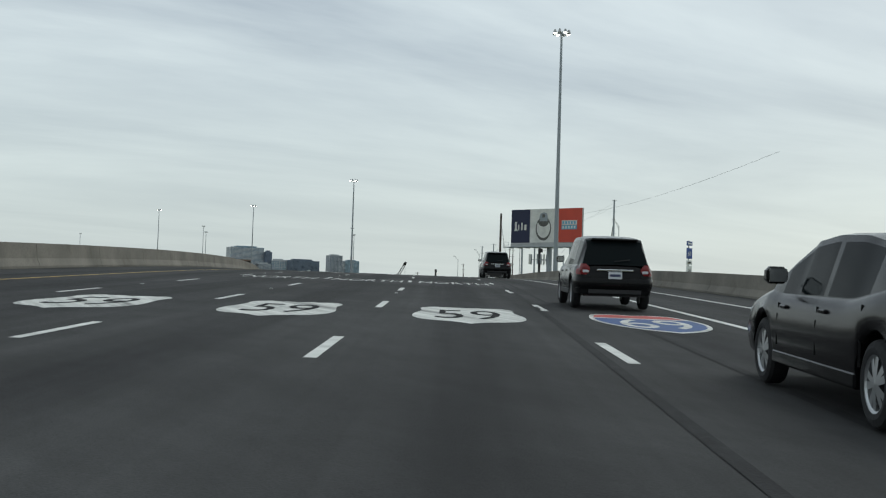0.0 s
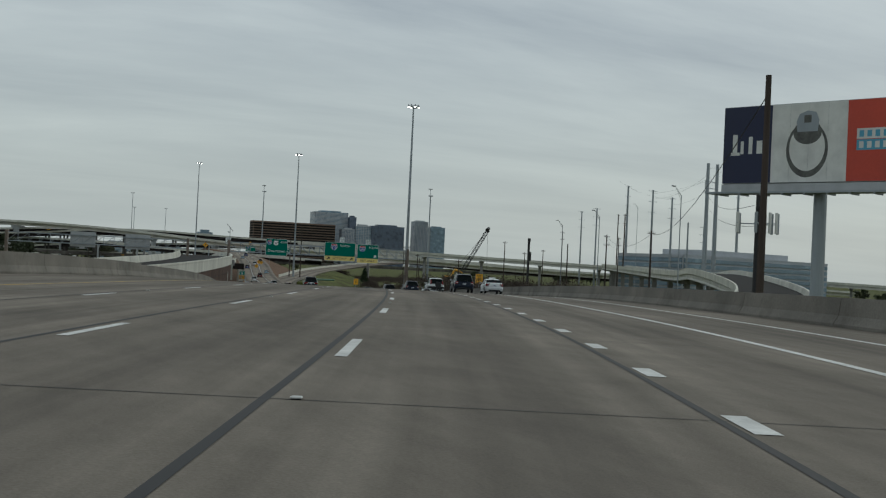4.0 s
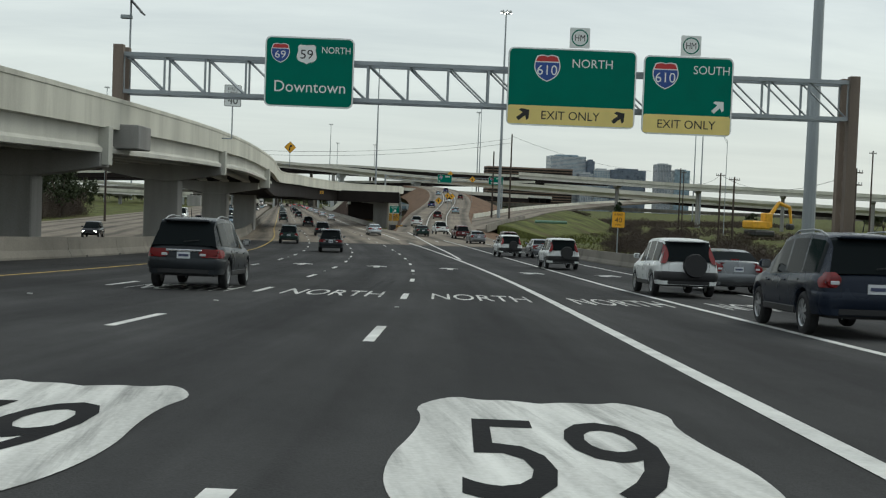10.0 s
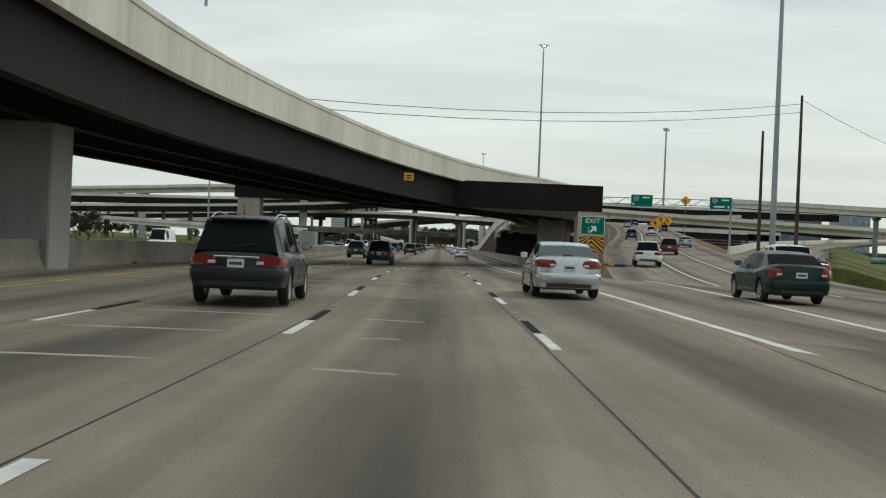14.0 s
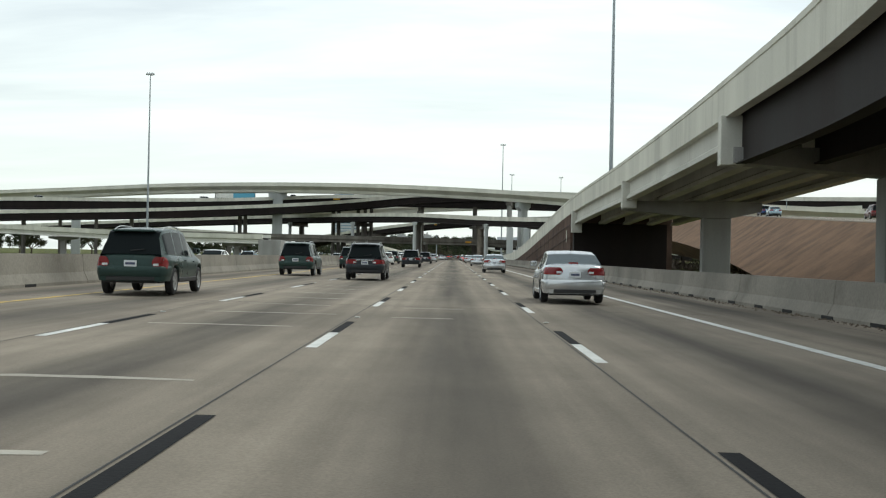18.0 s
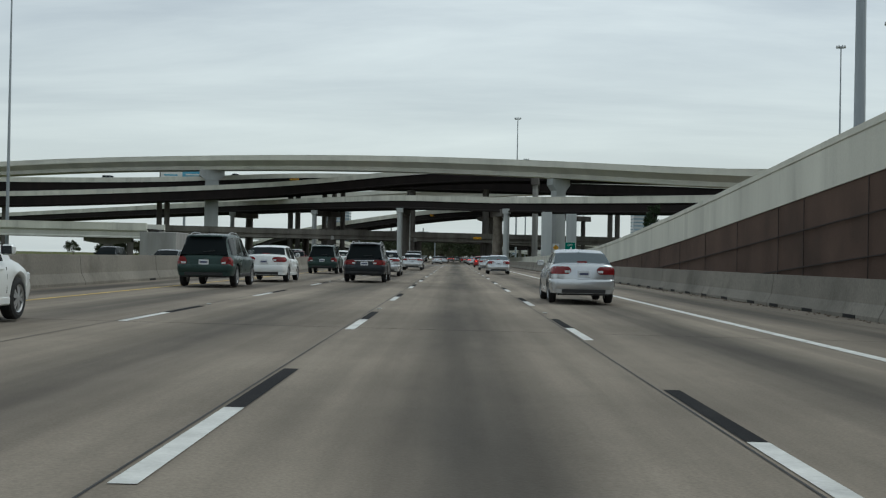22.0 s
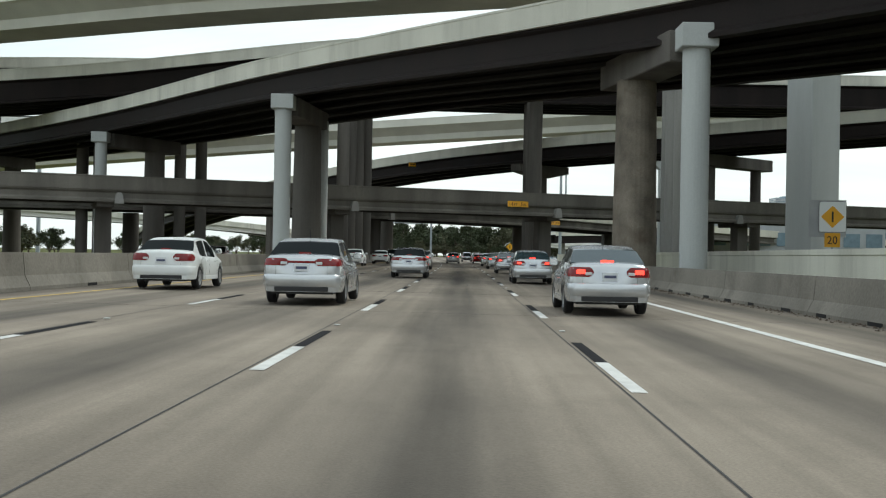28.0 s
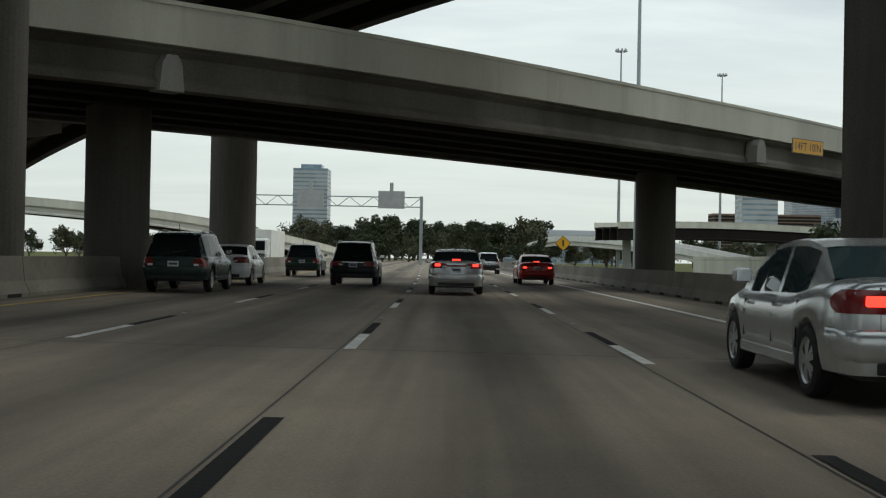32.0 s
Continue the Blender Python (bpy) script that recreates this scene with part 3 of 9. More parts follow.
le = lambda y: left_edge(y) - 0.3  # noqa: E731
pavement("road_1", Y_BACK, -511, le, lambda y: right_edge(y) + 0.3, M["asphalt"], "dark asphalt freeway on a rise", cat="road")
pavement("road_2", -511, -430.5, le, lambda y: right_edge(y) + 0.3, M["conc_old"], "worn brown concrete bridge deck")
pavement("road_3", -430.5, -212, le, lambda y: right_edge(y) + 0.3, M["asphalt"], "dark asphalt freeway going downhill")
pavement("road_4", -212, Y_AHEAD, le, lambda y: right_edge(y) + 0.3 if y < -190 else float(np.interp(y, [-190, -150, -118], [16.2, 9.5, 7.8])) if y < -118 else main_right(y) + 0.5, M["conc_road"], "tan concrete freeway with oil-dark lanes")

# ---- exit roadway that leaves to the right and climbs ----
EXIT = [(8.6, -214, 1.9), (11.2, -185, 1.05), (15.5, -150, 0.35), (21.5, -110, 0.2), (29, -65, 0.5), (37.5, -20, 0.9), (46, 25, 1.7), (54, 75, 2.8), (61, 130, 3.8), (66, 190, 4.4), (69, 270, 4.6)]
exit_line = spline([ease(p) if p[1] < -134 else swing(*p) for p in EXIT], 4.0)
tagged(part("road_5", sweep(exit_line, [(-6.6, 0.0), (-2.2, 0.0), (2.2, 0.0), (6.8, 0.0), (6.8, -0.5), (-6.6, -0.5)], uv=(0, LANE)), M["conc_road"]), "concrete exit roadway that climbs away", "road", kind="structure")
tagged(part("exit_slope", sweep(exit_line[8:], [(6.9, -0.05), (15, -2.5), (28, -7.5), (20, -9), (-6.8, -9), (-14, -5.0), (-6.7, -0.05), (0, -0.4)]), M["soil"]), "bare earth slope beside the exit roadway", "ground", kind="structure")

# ---- the carriageway that comes the other way ----
tagged(part("road_6", sweep([(Vector((road(y, -24.5).x, y, max(-0.05, road(y, 0).z * 0.25) - 0.1)), Vector((1, 0, 0)), y) for y in np.linspace(-330, 900, 240)], [(-22, 0), (-10, 0), (0, 0), (8.6, 0), (8.6, -0.4), (-22, -0.4)], uv=(0, LANE)), M["conc_road"]), "concrete carriageway for oncoming traffic", "road", kind="structure")


# ---- lane lines ----
marks = tagged(empty("lane_markings"), "white lane dashes and edge lines on the freeway", "road marking", kind="structure")


def strip(name, y0, y1, lat, width, material, up=0.006, parent=None, step=3.0):
    bm = bmesh.new()
    ys = np.linspace(y0, y1, max(2, int(abs(y1 - y0) / step) + 1))
    f_lat = lat if callable(lat) else (lambda y: lat)
    row = [(bm.verts.new(road(y, f_lat(y) - width / 2, up)), bm.verts.new(road(y, f_lat(y) + width / 2, up))) for y in ys]
    for a, b in zip(row, row[1:]):
        bm.faces.new((a[0], a[1], b[1], b[0]))
    return part(name, bm, material, parent or marks)


# where a dash of the middle line begins; between these the dashes are spaced evenly
DASH_AT = [-640, -606.2, -584.8, -529.2, -444.0, -410.5, -351.3, -291.6, -232.1, -194.4, -124.3, -50.9, 9.8, 145, 279.2, 303.5, 340, 474.1]
dash_ys = []
for a, b in zip(DASH_AT, DASH_AT[1:]):
    slope = (axis_x(b) - axis_x(a)) / (b - a)
    n = max(1, round((b - a) * math.hypot(1, slope) / 12.19))
    dash_ys += [a + (b - a) * k / n for k in range(n)]
for lat, lag in ((0.0, 0.0), (-LANE, 1.0), (-2.03 * LANE, 1.6)):
    for y in dash_ys:
        strip("dash", y + lag, y + lag + 2.9, lat, 0.15, M["white_paint"], step=1.5)
        if y > -205:
            strip("contrast_dash", y + lag + 2.92, y + lag + 5.9, lat, 0.15, M["black_paint"], step=1.5)
# dotted exit-lane line, then solid
y = -550.5
while y < -332:
    strip("dotted_dash", y, y + 1.0, LANE, 0.22, M["white_paint"], step=1.0)
    y += 4.09
for y in np.arange(-640, -550, 11.15):
    strip("dash", y + 1.0, y + 3.8, LANE, 0.15, M["white_paint"], step=1.5)
strip("edge_line", -330, 480, lambda y: LANE * float(np.interp(y, [-330, -100, 480], [1.0, 0.97, 0.97])), 0.2, M["white_paint"])
strip("edge_line", -252, -150, lambda y: LANE + float(np.interp(y, [-252, -212, -150], [0.22, 1.7, 5.6])), 0.2, M["white_paint"])
strip("edge_line", -640, -190, lambda y: 2 * LANE - 0.25 + float(np.interp(y, [-290, -190], [0, 2.4])), 0.18, M["white_paint"])
strip("edge_line", -640, -190, lambda y: float(np.interp(y, [-640, -560, -430, -380, -290, -190], [9.9, 9.7, 10.2, 10.6, 10.7, 13.2])), 0.16, M["white_paint"])
strip("yellow_edge_line", -640, 480, lambda y: -3.1 * LANE, 0.15, M["yellow_paint"])
for s0, s1 in ((-1.9, -1.75), (1.75, 1.9)):
    bm = sweep(exit_line[4:], [(s0, 0.012), (s1, 0.012), (s1, 0.002), (s0, 0.002)])
    part("edge_line", bm, M["white_paint"], marks)

# ---- lower barriers beside the lanes ----
JERSEY = [(-0.3, 0), (-0.3, 0.08), (-0.16, 0.33), (-0.1, 0.84), (0.1, 0.84), (0.16, 0.33), (0.3, 0.08), (0.3, 0)]


def barrier(name, y0, y1, f, height=0.84, label="", seg=9.0):
    """A run of precast barrier units, each a piece with drain slots under it."""
    run = tagged(empty(name), label, "barrier", kind="structure")
    k = height / 0.84
    y = y0
    while y < y1 - 0.5:
        ye = min(y + seg - 0.04, y1)
        bm = bmesh.new()
        rings = []
        for yy in np.linspace(y, ye, 4):
            rings.append([bm.verts.new(road(yy, f(yy) + a, b * k - (0.25 if b == 0 else 0))) for a, b in JERSEY])
        for a, b in zip(rings, rings[1:]):
            for j in range(8):
                bm.faces.new((a[j], b[j], b[(j + 1) % 8], a[(j + 1) % 8]))
        bm.faces.new(rings[0][::-1])
        bm.faces.new(rings[-1])
        bmesh.ops.recalc_face_normals(bm, faces=bm.faces)
        part("barrier_unit", bm, M["barrier"], run)
        y += seg
    return run


barrier("barrier_1", -690, -420, left_edge, 1.05, "stained concrete barrier along the high road", 9)
barrier("barrier_2", -420, 480, left_edge, 0.95, "grey concrete median barrier with dark slots", 9)
barrier("barrier_3", -690, -215, right_edge, 0.85, "low pale concrete barrier on the outer shoulder", 9)
barrier("barrier_4", -116, 480, main_right, 0.92, "weathered concrete barrier with drain slots", 9)

# ---- joints, scrapes, patches, slots and litter on the pavement ----
rnd = random.Random(3)
detail = tagged(empty("pavement_details"), "sealed joints, scraped strips and raised markers on the lanes", "road marking", kind="structure")
for lat in (-2.03 * LANE - 0.12, -LANE - 0.12, -0.12):
    strip("sealed_joint", -212, 470, lat, 0.02, M["sealant"], up=0.004, parent=detail)
strip("sealed_joint", -212, 470, 6.2, 0.03, M["sealant"], up=0.004, parent=detail)
for y in np.arange(-208, 460, 36.6):
    bm = bmesh.new()
    box(bm, -13.5, 7.0, -0.007, 0.007, 0.0, 0.001)
    part("cross_joint", on_road(bm, y, 0, 0.003), M["sealant"], detail)


def across(name, y, lat0, lat1, wide, mm, skew=0.0, up=0.003):
    """A thin strip that lies across the lane, a little ragged."""
    bm = bmesh.new()
    n = 8
    row = []
    for k in range(n + 1):
        l = lat0 + (lat1 - lat0) * k / n
        j = rnd.uniform(-0.02, 0.02)
        row.append((bm.verts.new(road(y + skew * k / n + j, l, up)), bm.verts.new(road(y + wide * rnd.uniform(0.7, 1.2) * (0.35 + 0.65 * math.sin(math.pi * (k + 0.4) / (n + 0.8)) ** 0.5) + skew * k / n + j, l, up))))
    for a, b in zip(row, row[1:]):
        bm.faces.new((a[0], b[0], b[1], a[1]))
    return part(name, bm, M[mm], detail)


for y in np.arange(-197.5, 14, 4.1):
    if rnd.random() < 0.8:
        across("scraped_strip", y, -6.9 + rnd.uniform(0, 0.5), -4.1 + rnd.uniform(-0.6, 0.1), 0.2, "ghost", rnd.uniform(-0.2, 0.2))
    if rnd.random() < (0.5 if y > -186 else 1.0):
        across("scraped_strip", y - 0.4, -2.85 + rnd.uniform(-0.15, 0.3), -1.75 + rnd.uniform(-0.3, 0.25), 0.17, "ghost", rnd.uniform(-0.25, 0.2))
for y in np.arange(110, 205, 6.1):
    across("scraped_strip", y, -7.0, -4.4 + rnd.uniform(-0.5, 0.3), 0.2, "ghost", rnd.uniform(-0.2, 0.2))
# raised markers by the lane lines
mk = bpy.data.meshes.new("raised_marker")
bm = box_bm(-0.05, 0.05, -0.05, 0.05, 0, 0.018, bevel=0.012)
bm.to_mesh(mk)
bm.free()
mk.materials.append(M["marker"])
for y in dash_ys[::2]:
    for lat in (0, -LANE, -2.03 * LANE):
        if -600 < y < 400:
            ob = new("raised_marker", mk)
            ob.matrix_world = road_frame(y + 8.2, lat, 0.008)
            ob.parent = detail
# grey patch of new concrete, cracked bands, the broken joint at the end of the old deck
bm = bmesh.new()
box(bm, -7.2, -0.1, 0, 7, 0, 0.004)
part("concrete_patch", on_road(bm, 201, 0, 0.004), M["patch_conc"], detail, "grey new concrete patch")
across("crack_band", 243.45, -7.2, 3.4, 0.17, "deck_band", -0.5, 0.003)
across("crack", 258.6, -7.2, 3.4, 0.06, "sealant", -4.0, 0.003)
for y in (271, 289.5, 296):
    across("crack", y, -7.2, 3.4, 0.045, "sealant", rnd.uniform(-0.4, 0.4), 0.003)


def wander(y0, y1, lat, wide=0.016, sway=0.035, up=0.0035):
    """A crack that runs along the lane with small turns."""
    k = rnd.uniform(0, 6)
    f = lambda y: lat + sway * (0.8 * math.sin(y * 0.37 + k) + 0.3 * math.sin(y * 2.3 + 2 * k) + 0.2 * math.sin(y * 6.1))
    strip("crack", y0, y1, f, wide, M["sealant"], up=up, parent=detail, step=0.3)


for y0, y1, lat in ((236, 255.6, -1.45), (242, 246.4, -2.6), (258, 268, -0.9), (262, 266.5, 1.6), (276, 284, -2.4), (-470, -461, 1.4), (-478, -470, -2.2)):
    wander(y0, y1, lat)
# the broken joint of the old deck: a dark repaired band, crumbled concrete beside it and smeared tar along the lane joint
across("dark_band", -441.0, 0.15, 12.8, 0.72, "deck_band", 0.1, 0.003)
across("sealed_joint", -440.7, 0.3, 12.8, 0.035, "sealant", 0.1, 0.006)
across("dark_band", -440.6, -17, -0.9, 0.35, "deck_band", 0.1, 0.003)
across("dark_band", -431.2, -17, 12.8, 0.5, "deck_band", 0, 0.003)
strip("tar_smear", -441.6, -438.4, lambda y: -0.2 + 0.02 * math.sin(3 * y), 0.22, M["sealant_worn"], up=0.0045, parent=detail, step=0.4)
strip("skid_mark", -446, -430.2, lambda y: 5.45 + 0.03 * (y + 438), 0.34, M["deck_band"], up=0.004, parent=detail)
for k in range(8):
    across("tyre_scuff", -432.6 + 0.34 * k, -3.3 + 0.05 * k, -1.5 + 0.12 * (k % 3), 0.1, "deck_band", 0.25, 0.003)
for lat in (-2.03 * LANE - 0.2, -LANE - 0.25, -0.25, LANE - 0.2):
    strip("sealed_joint", -511, -430.6, lat, 0.09, M["sealant"], up=0.004, parent=detail)
for y in np.arange(-506, -432, 9.3):
    across("sealed_joint", y, -17, 12.8, 0.03, "sealant", 0, 0.003)
def chip(cx, cy, rx, ry, high, mm, name, up=0.003, n=11):
    """A ragged flat lump of the crumbled deck."""
    bm = bmesh.new()
    turn = rnd.uniform(0, 6.28)
    ring = [(rnd.uniform(0.62, 1.12), turn + 2 * math.pi * j / n) for j in range(n)]
    low = [bm.verts.new((rx * q * math.cos(a), ry * q * math.sin(a), 0)) for q, a in ring]
    top = [bm.verts.new((0.86 * rx * q * math.cos(a), 0.8 * ry * q * math.sin(a), high * rnd.uniform(0.5, 1.0))) for q, a in ring]
    for j in range(n):
        bm.faces.new((low[j], low[(j + 1) % n], top[(j + 1) % n], top[j]))
    mid = bm.verts.new((0, 0, high * 0.8))
    for j in range(n):
        bm.faces.new((top[j], top[(j + 1) % n], mid))
    part(name, on_road(bm, cy, cx, up), M[mm], detail)


chip(-1.0, -441.15, 1.05, 0.95, 0.004, "dirt", "broken_patch", 0.002, 17)
chip(-1.7, -440.9, 0.7, 0.5, 0.004, "deck_band", "broken_patch", 0.004, 15)
for k in range(16):
    chip(-1.0 + rnd.uniform(-0.75, 0.75), -441.1 + rnd.uniform(-0.5, 0.8), rnd.uniform(0.05, 0.2), rnd.uniform(0.04, 0.1), rnd.uniform(0.006, 0.02), ("conc_chip", "conc_chip", "deck_band")[k % 3], "broken_concrete", 0.005, 8)
for k in range(6):
    across("crack", -440.3 + rnd.uniform(-1.1, 0.2), -1.9 + rnd.uniform(0, 0.9), -0.5 + rnd.uniform(-0.3, 0.8), 0.07, "sealant", rnd.uniform(-0.4, 0.4), 0.009)
for lat, y0, y1 in ((3.1, -618, -575), (4.5, -618, -560), (4.0, -590, -548), (-1.05, -299, -291.9), (-0.72, -299, -291.8)):
    strip("skid_mark", y0, y1, lambda y, a=lat, b=y0: a + 0.016 * (y - b), 0.13, M["skid_rubber"], up=0.006, parent=detail)


# drain slots at the foot of the barriers, with litter beside them
slot = bpy.data.meshes.new("drain_slot")
bm = box_bm(-0.01, 0.01, -0.42, 0.42, 0.0, 0.085)
bm.to_mesh(slot)
bm.free()
slot.materials.append(M["seam_black"])
slots = tagged(empty("drain_slots"), "black drain slots at the foot of the barriers", "drain", kind="structure")
for f, side, y0, y1, step in ((main_right, -1, -112, 420, 3.05), (left_edge, 1, -330, 420, 6.2)):
    for y in np.arange(y0, y1, step):
        if side > 0 and y < -100 and rnd.random() < 0.3 or side > 0 and y > -100 and rnd.random() < 0.55:
            continue
        ob = new("drain_slot", slot)
        ob.matrix_world = road_frame(y + 1.2 + rnd.uniform(-0.3, 0.3), f(y) + side * 0.302, 0.004)
        ob.parent = slots
verts, faces = [], []
for _ in range(5200):
    y = rnd.uniform(-112, 340)
    lat = main_right(y) - 0.33 - abs(rnd.gauss(0, 0.22))
    p = road(y, lat, 0.004)
    s = rnd.uniform(0.012, 0.05)
    k = len(verts)
    a = rnd.uniform(0, 6.28)
    for j in range(3):
        verts.append((p.x + s * math.cos(a + 2.1 * j), p.y + s * math.sin(a + 2.1 * j), p.z))
    verts.append((p.x, p.y, p.z + s * 0.8))
    faces += [(k, k + 1, k + 3), (k + 1, k + 2, k + 3), (k + 2, k, k + 3)]
me = bpy.data.meshes.new("litter")
me.from_pydata(verts, [], faces)
tagged(link("road_litter", me, M["dirt"]), "brown grit and litter along the barrier foot", "litter", kind="stuff")

# ---- bridges: each deck with its parapets, girders and piers ----
def bridge(name, nodes, width, label, top_mat, side_mat, depth=1.5, girders=5, parapet=0.9, slab=0.25, box_shape=False, soffit="soffit", step=4.0, near_edge=None, inset=0.55):
    """nodes: the middle of the roadway; or, with near_edge, the outer edge of one parapet (+1: it is the right-hand one)."""
    b = tagged(empty(name), label, "bridge")
    line = spline(nodes, step)
    if near_edge:
        line = [(p - n * (near_edge * width / 2), n, s) for p, n, s in line]
    w = width / 2
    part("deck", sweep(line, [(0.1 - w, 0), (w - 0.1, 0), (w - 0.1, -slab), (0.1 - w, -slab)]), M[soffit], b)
    for s, nm in ((-1, "left_parapet"), (1, "right_parapet")):
        prof = [(s * w, -slab - 0.06), (s * w, parapet - 0.14), (s * (w + 0.03), parapet - 0.12), (s * (w + 0.03), parapet), (s * (w - 0.25), parapet), (s * (w - 0.42), 0.0), (s * (w - 0.42), -slab - 0.06)]
        part(nm, sweep(line, prof), M[top_mat], b)
    if box_shape:
        part("box_girder", sweep(line, [(-w * 0.98, -slab), (w * 0.98, -slab), (w * 0.60, -0.62 * depth), (w * 0.56, -depth), (-w * 0.56, -depth), (-w * 0.60, -0.62 * depth)]), M[side_mat], b)
    else:
        for k in range(girders):
            x = -w + inset + (2 * w - 2 * inset) * k / (girders - 1)
            d = depth
            # inner girders take the soffit's near-black: shade between them put into the colour
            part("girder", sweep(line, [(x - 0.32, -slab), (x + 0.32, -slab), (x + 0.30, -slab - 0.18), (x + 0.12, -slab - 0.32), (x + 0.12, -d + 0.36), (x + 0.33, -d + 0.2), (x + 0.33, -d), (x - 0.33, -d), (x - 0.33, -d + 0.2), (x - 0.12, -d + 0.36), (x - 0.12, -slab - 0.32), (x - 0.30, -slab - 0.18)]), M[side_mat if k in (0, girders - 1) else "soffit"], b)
    return b, line


def round_column(name, x, y, z0, z1, r, material, label, cap=0.0, cap_h=0.9, flare=1.0, stretch=1.0):
    c = tagged(empty(name, pose(x, y, z0)), label, "bridge pier")
    h = z1 - z0
    shaft = tube_bm((0, 0, 0), (0, 0, h - (cap_h if cap else 0)), r * flare, r, 28)
    for v in shaft.verts:
        v.co.y *= stretch
    part("shaft", shaft, M[material], c, smooth=False)
    if cap:
        part("cap", box_bm(-cap, cap, -cap, cap, h - cap_h, h, bevel=0.04), M[material], c)
    return c


def wall_pier(name, x, y, z0, z1, wx, wy, material, label, turn=0.0, cap=None, cap_h=1.1, lean=0.0):
    c = tagged(empty(name, pose(x, y, z0, 0, 0, turn)), label, "bridge pier")
    h = z1 - z0
    part("shaft", box_bm(-wx / 2, wx / 2, -wy / 2, wy / 2, 0, h - (cap_h if cap else 0), bevel=0.06), M[material], c)
    if cap:
        a, bb = cap
        bm = bmesh.new()
        prof = [(lean - a / 2, h), (lean + a / 2, h), (lean + a / 2, h - cap_h * 0.55), (wx / 2, h - cap_h), (-wx / 2, h - cap_h), (lean - a / 2, h - cap_h * 0.55)]
        f = [[bm.verts.new((px, yy, pz)) for px, pz in prof] for yy in (-bb / 2, bb / 2)]
        for j in range(6):
            bm.faces.new((f[0][j], f[0][(j + 1) % 6], f[1][(j + 1) % 6], f[1][j]))
        bm.faces.new(f[0][::-1])
        bm.faces.new(f[1])
        bmesh.ops.recalc_face_normals(bm, faces=bm.faces)
        part("cap", bm, M[material], c)
    return c


# the ramp that starts beside the lanes on the left, crosses over them and comes down on the right
RAMP = [(-95.5, -520, 14.6), (-76.5, -470, 13.4), (-58.5, -410, 12.3), (-44, -355, 11.6), (-29.7, -300, 11.3), (-24.5, -270, 11.05), (-20.5, -241, 10.7), (-18.0, -217, 10.15), (-16.3, -203.4, 9.35), (-15.3, -187.5, 8.4), (-14.3, -170.4, 7.8), (-11.7, -150.9, 7.6), (-7.2, -132.2, 7.35), (-0.8, -113.5, 7.15), (5.2, -99.7, 7.25), (9.6, -87.2, 7.35), (12.2, -75, 7.4), (14.5, -59, 7.45), (15.7, -44, 7.6), (16.8, -9, 7.1), (16.9, 25, 6.3), (16.9, 60, 4.45), (17, 94, 2.6), (17.1, 120, 1.5), (17.4, 165, 0.85), (18.8, 230, 0.7), (21, 300, 0.7), (24.5, 420, 0.7)]
RW = 10.2
ramp_all = spline([ease(p) for p in RAMP], 3.0)


def ramp_part(lo, hi):
    return [r for r in ramp_all if lo - 1.6 <= r[0].y <= hi + 1.6]


ramp = tagged(empty("flyover_ramp"), "cream concrete flyover ramp that curves over the freeway", "bridge")
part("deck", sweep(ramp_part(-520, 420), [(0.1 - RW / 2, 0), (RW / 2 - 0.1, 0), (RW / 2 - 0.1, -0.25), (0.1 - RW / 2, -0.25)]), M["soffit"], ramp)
for s, nm in ((-1, "left_parapet"), (1, "right_parapet")):
    w = RW / 2
    part(nm, sweep(ramp_part(-520, 420), [(s * w, -0.58), (s * w, 0.72), (s * (w + 0.04), 0.75), (s * (w + 0.04), 0.95), (s * (w - 0.25), 0.95), (s * (w - 0.42), 0.0), (s * (w - 0.42), -0.58)]), M["parapet"], ramp)
for lo, hi, mt, d, dark in ((-302, -201, "girder", 1.75, 5), (-44, 24, "girder", 1.75, 5)):
    for k in range(5):
        x = -RW / 2 + 0.45 + (RW - 0.9) * k / 4
        part("girder", sweep(ramp_part(lo, hi), [(x - 0.32, -0.25), (x + 0.32, -0.25), (x + 0.3, -0.5), (x + 0.12, -0.62), (x + 0.12, -d + 0.38), (x + 0.33, -d + 0.22), (x + 0.33, -d), (x - 0.33, -d), (x - 0.33, -d + 0.22), (x - 0.12, -d + 0.38), (x - 0.12, -0.62), (x - 0.3, -0.5)]), M[mt], ramp)
for k in range(4):
    x = -RW / 2 + 0.7 + (RW - 1.4) * k / 3
    d = 2.45
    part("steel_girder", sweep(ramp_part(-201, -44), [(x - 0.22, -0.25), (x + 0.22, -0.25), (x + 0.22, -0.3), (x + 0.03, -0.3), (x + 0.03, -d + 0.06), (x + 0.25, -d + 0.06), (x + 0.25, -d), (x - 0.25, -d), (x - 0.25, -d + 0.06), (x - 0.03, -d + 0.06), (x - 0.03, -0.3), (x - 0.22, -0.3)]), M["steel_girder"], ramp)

# retaining walls under the two ends
def retaining(name, lo, hi, label, side):
    line = ramp_part(lo, hi)
    w = tagged(part(name, sweep(line, lambda s: [(-RW / 2 + 0.05, -0.45), (RW / 2 - 0.05, -0.45), (RW / 2 - 0.05, -14), (-RW / 2 + 0.05, -14)]), M["ret_wall"]), label, "wall", kind="structure")
    x = side * (RW / 2 + 0.01)
    for k in range(1, 6):
        d = -0.45 - 1.22 * k
        part("groove", sweep(line, [(x - 0.06, d), (x, d), (x, d - 0.035), (x - 0.06, d - 0.035)]), M["wall_groove"], w)
    return w


retaining("retaining_wall_1", -520, -303, "dark brown panelled retaining wall under the ramp", 1)
retaining("retaining_wall_2", 27, 420, "dark brown panelled retaining wall under the ramp", -1)

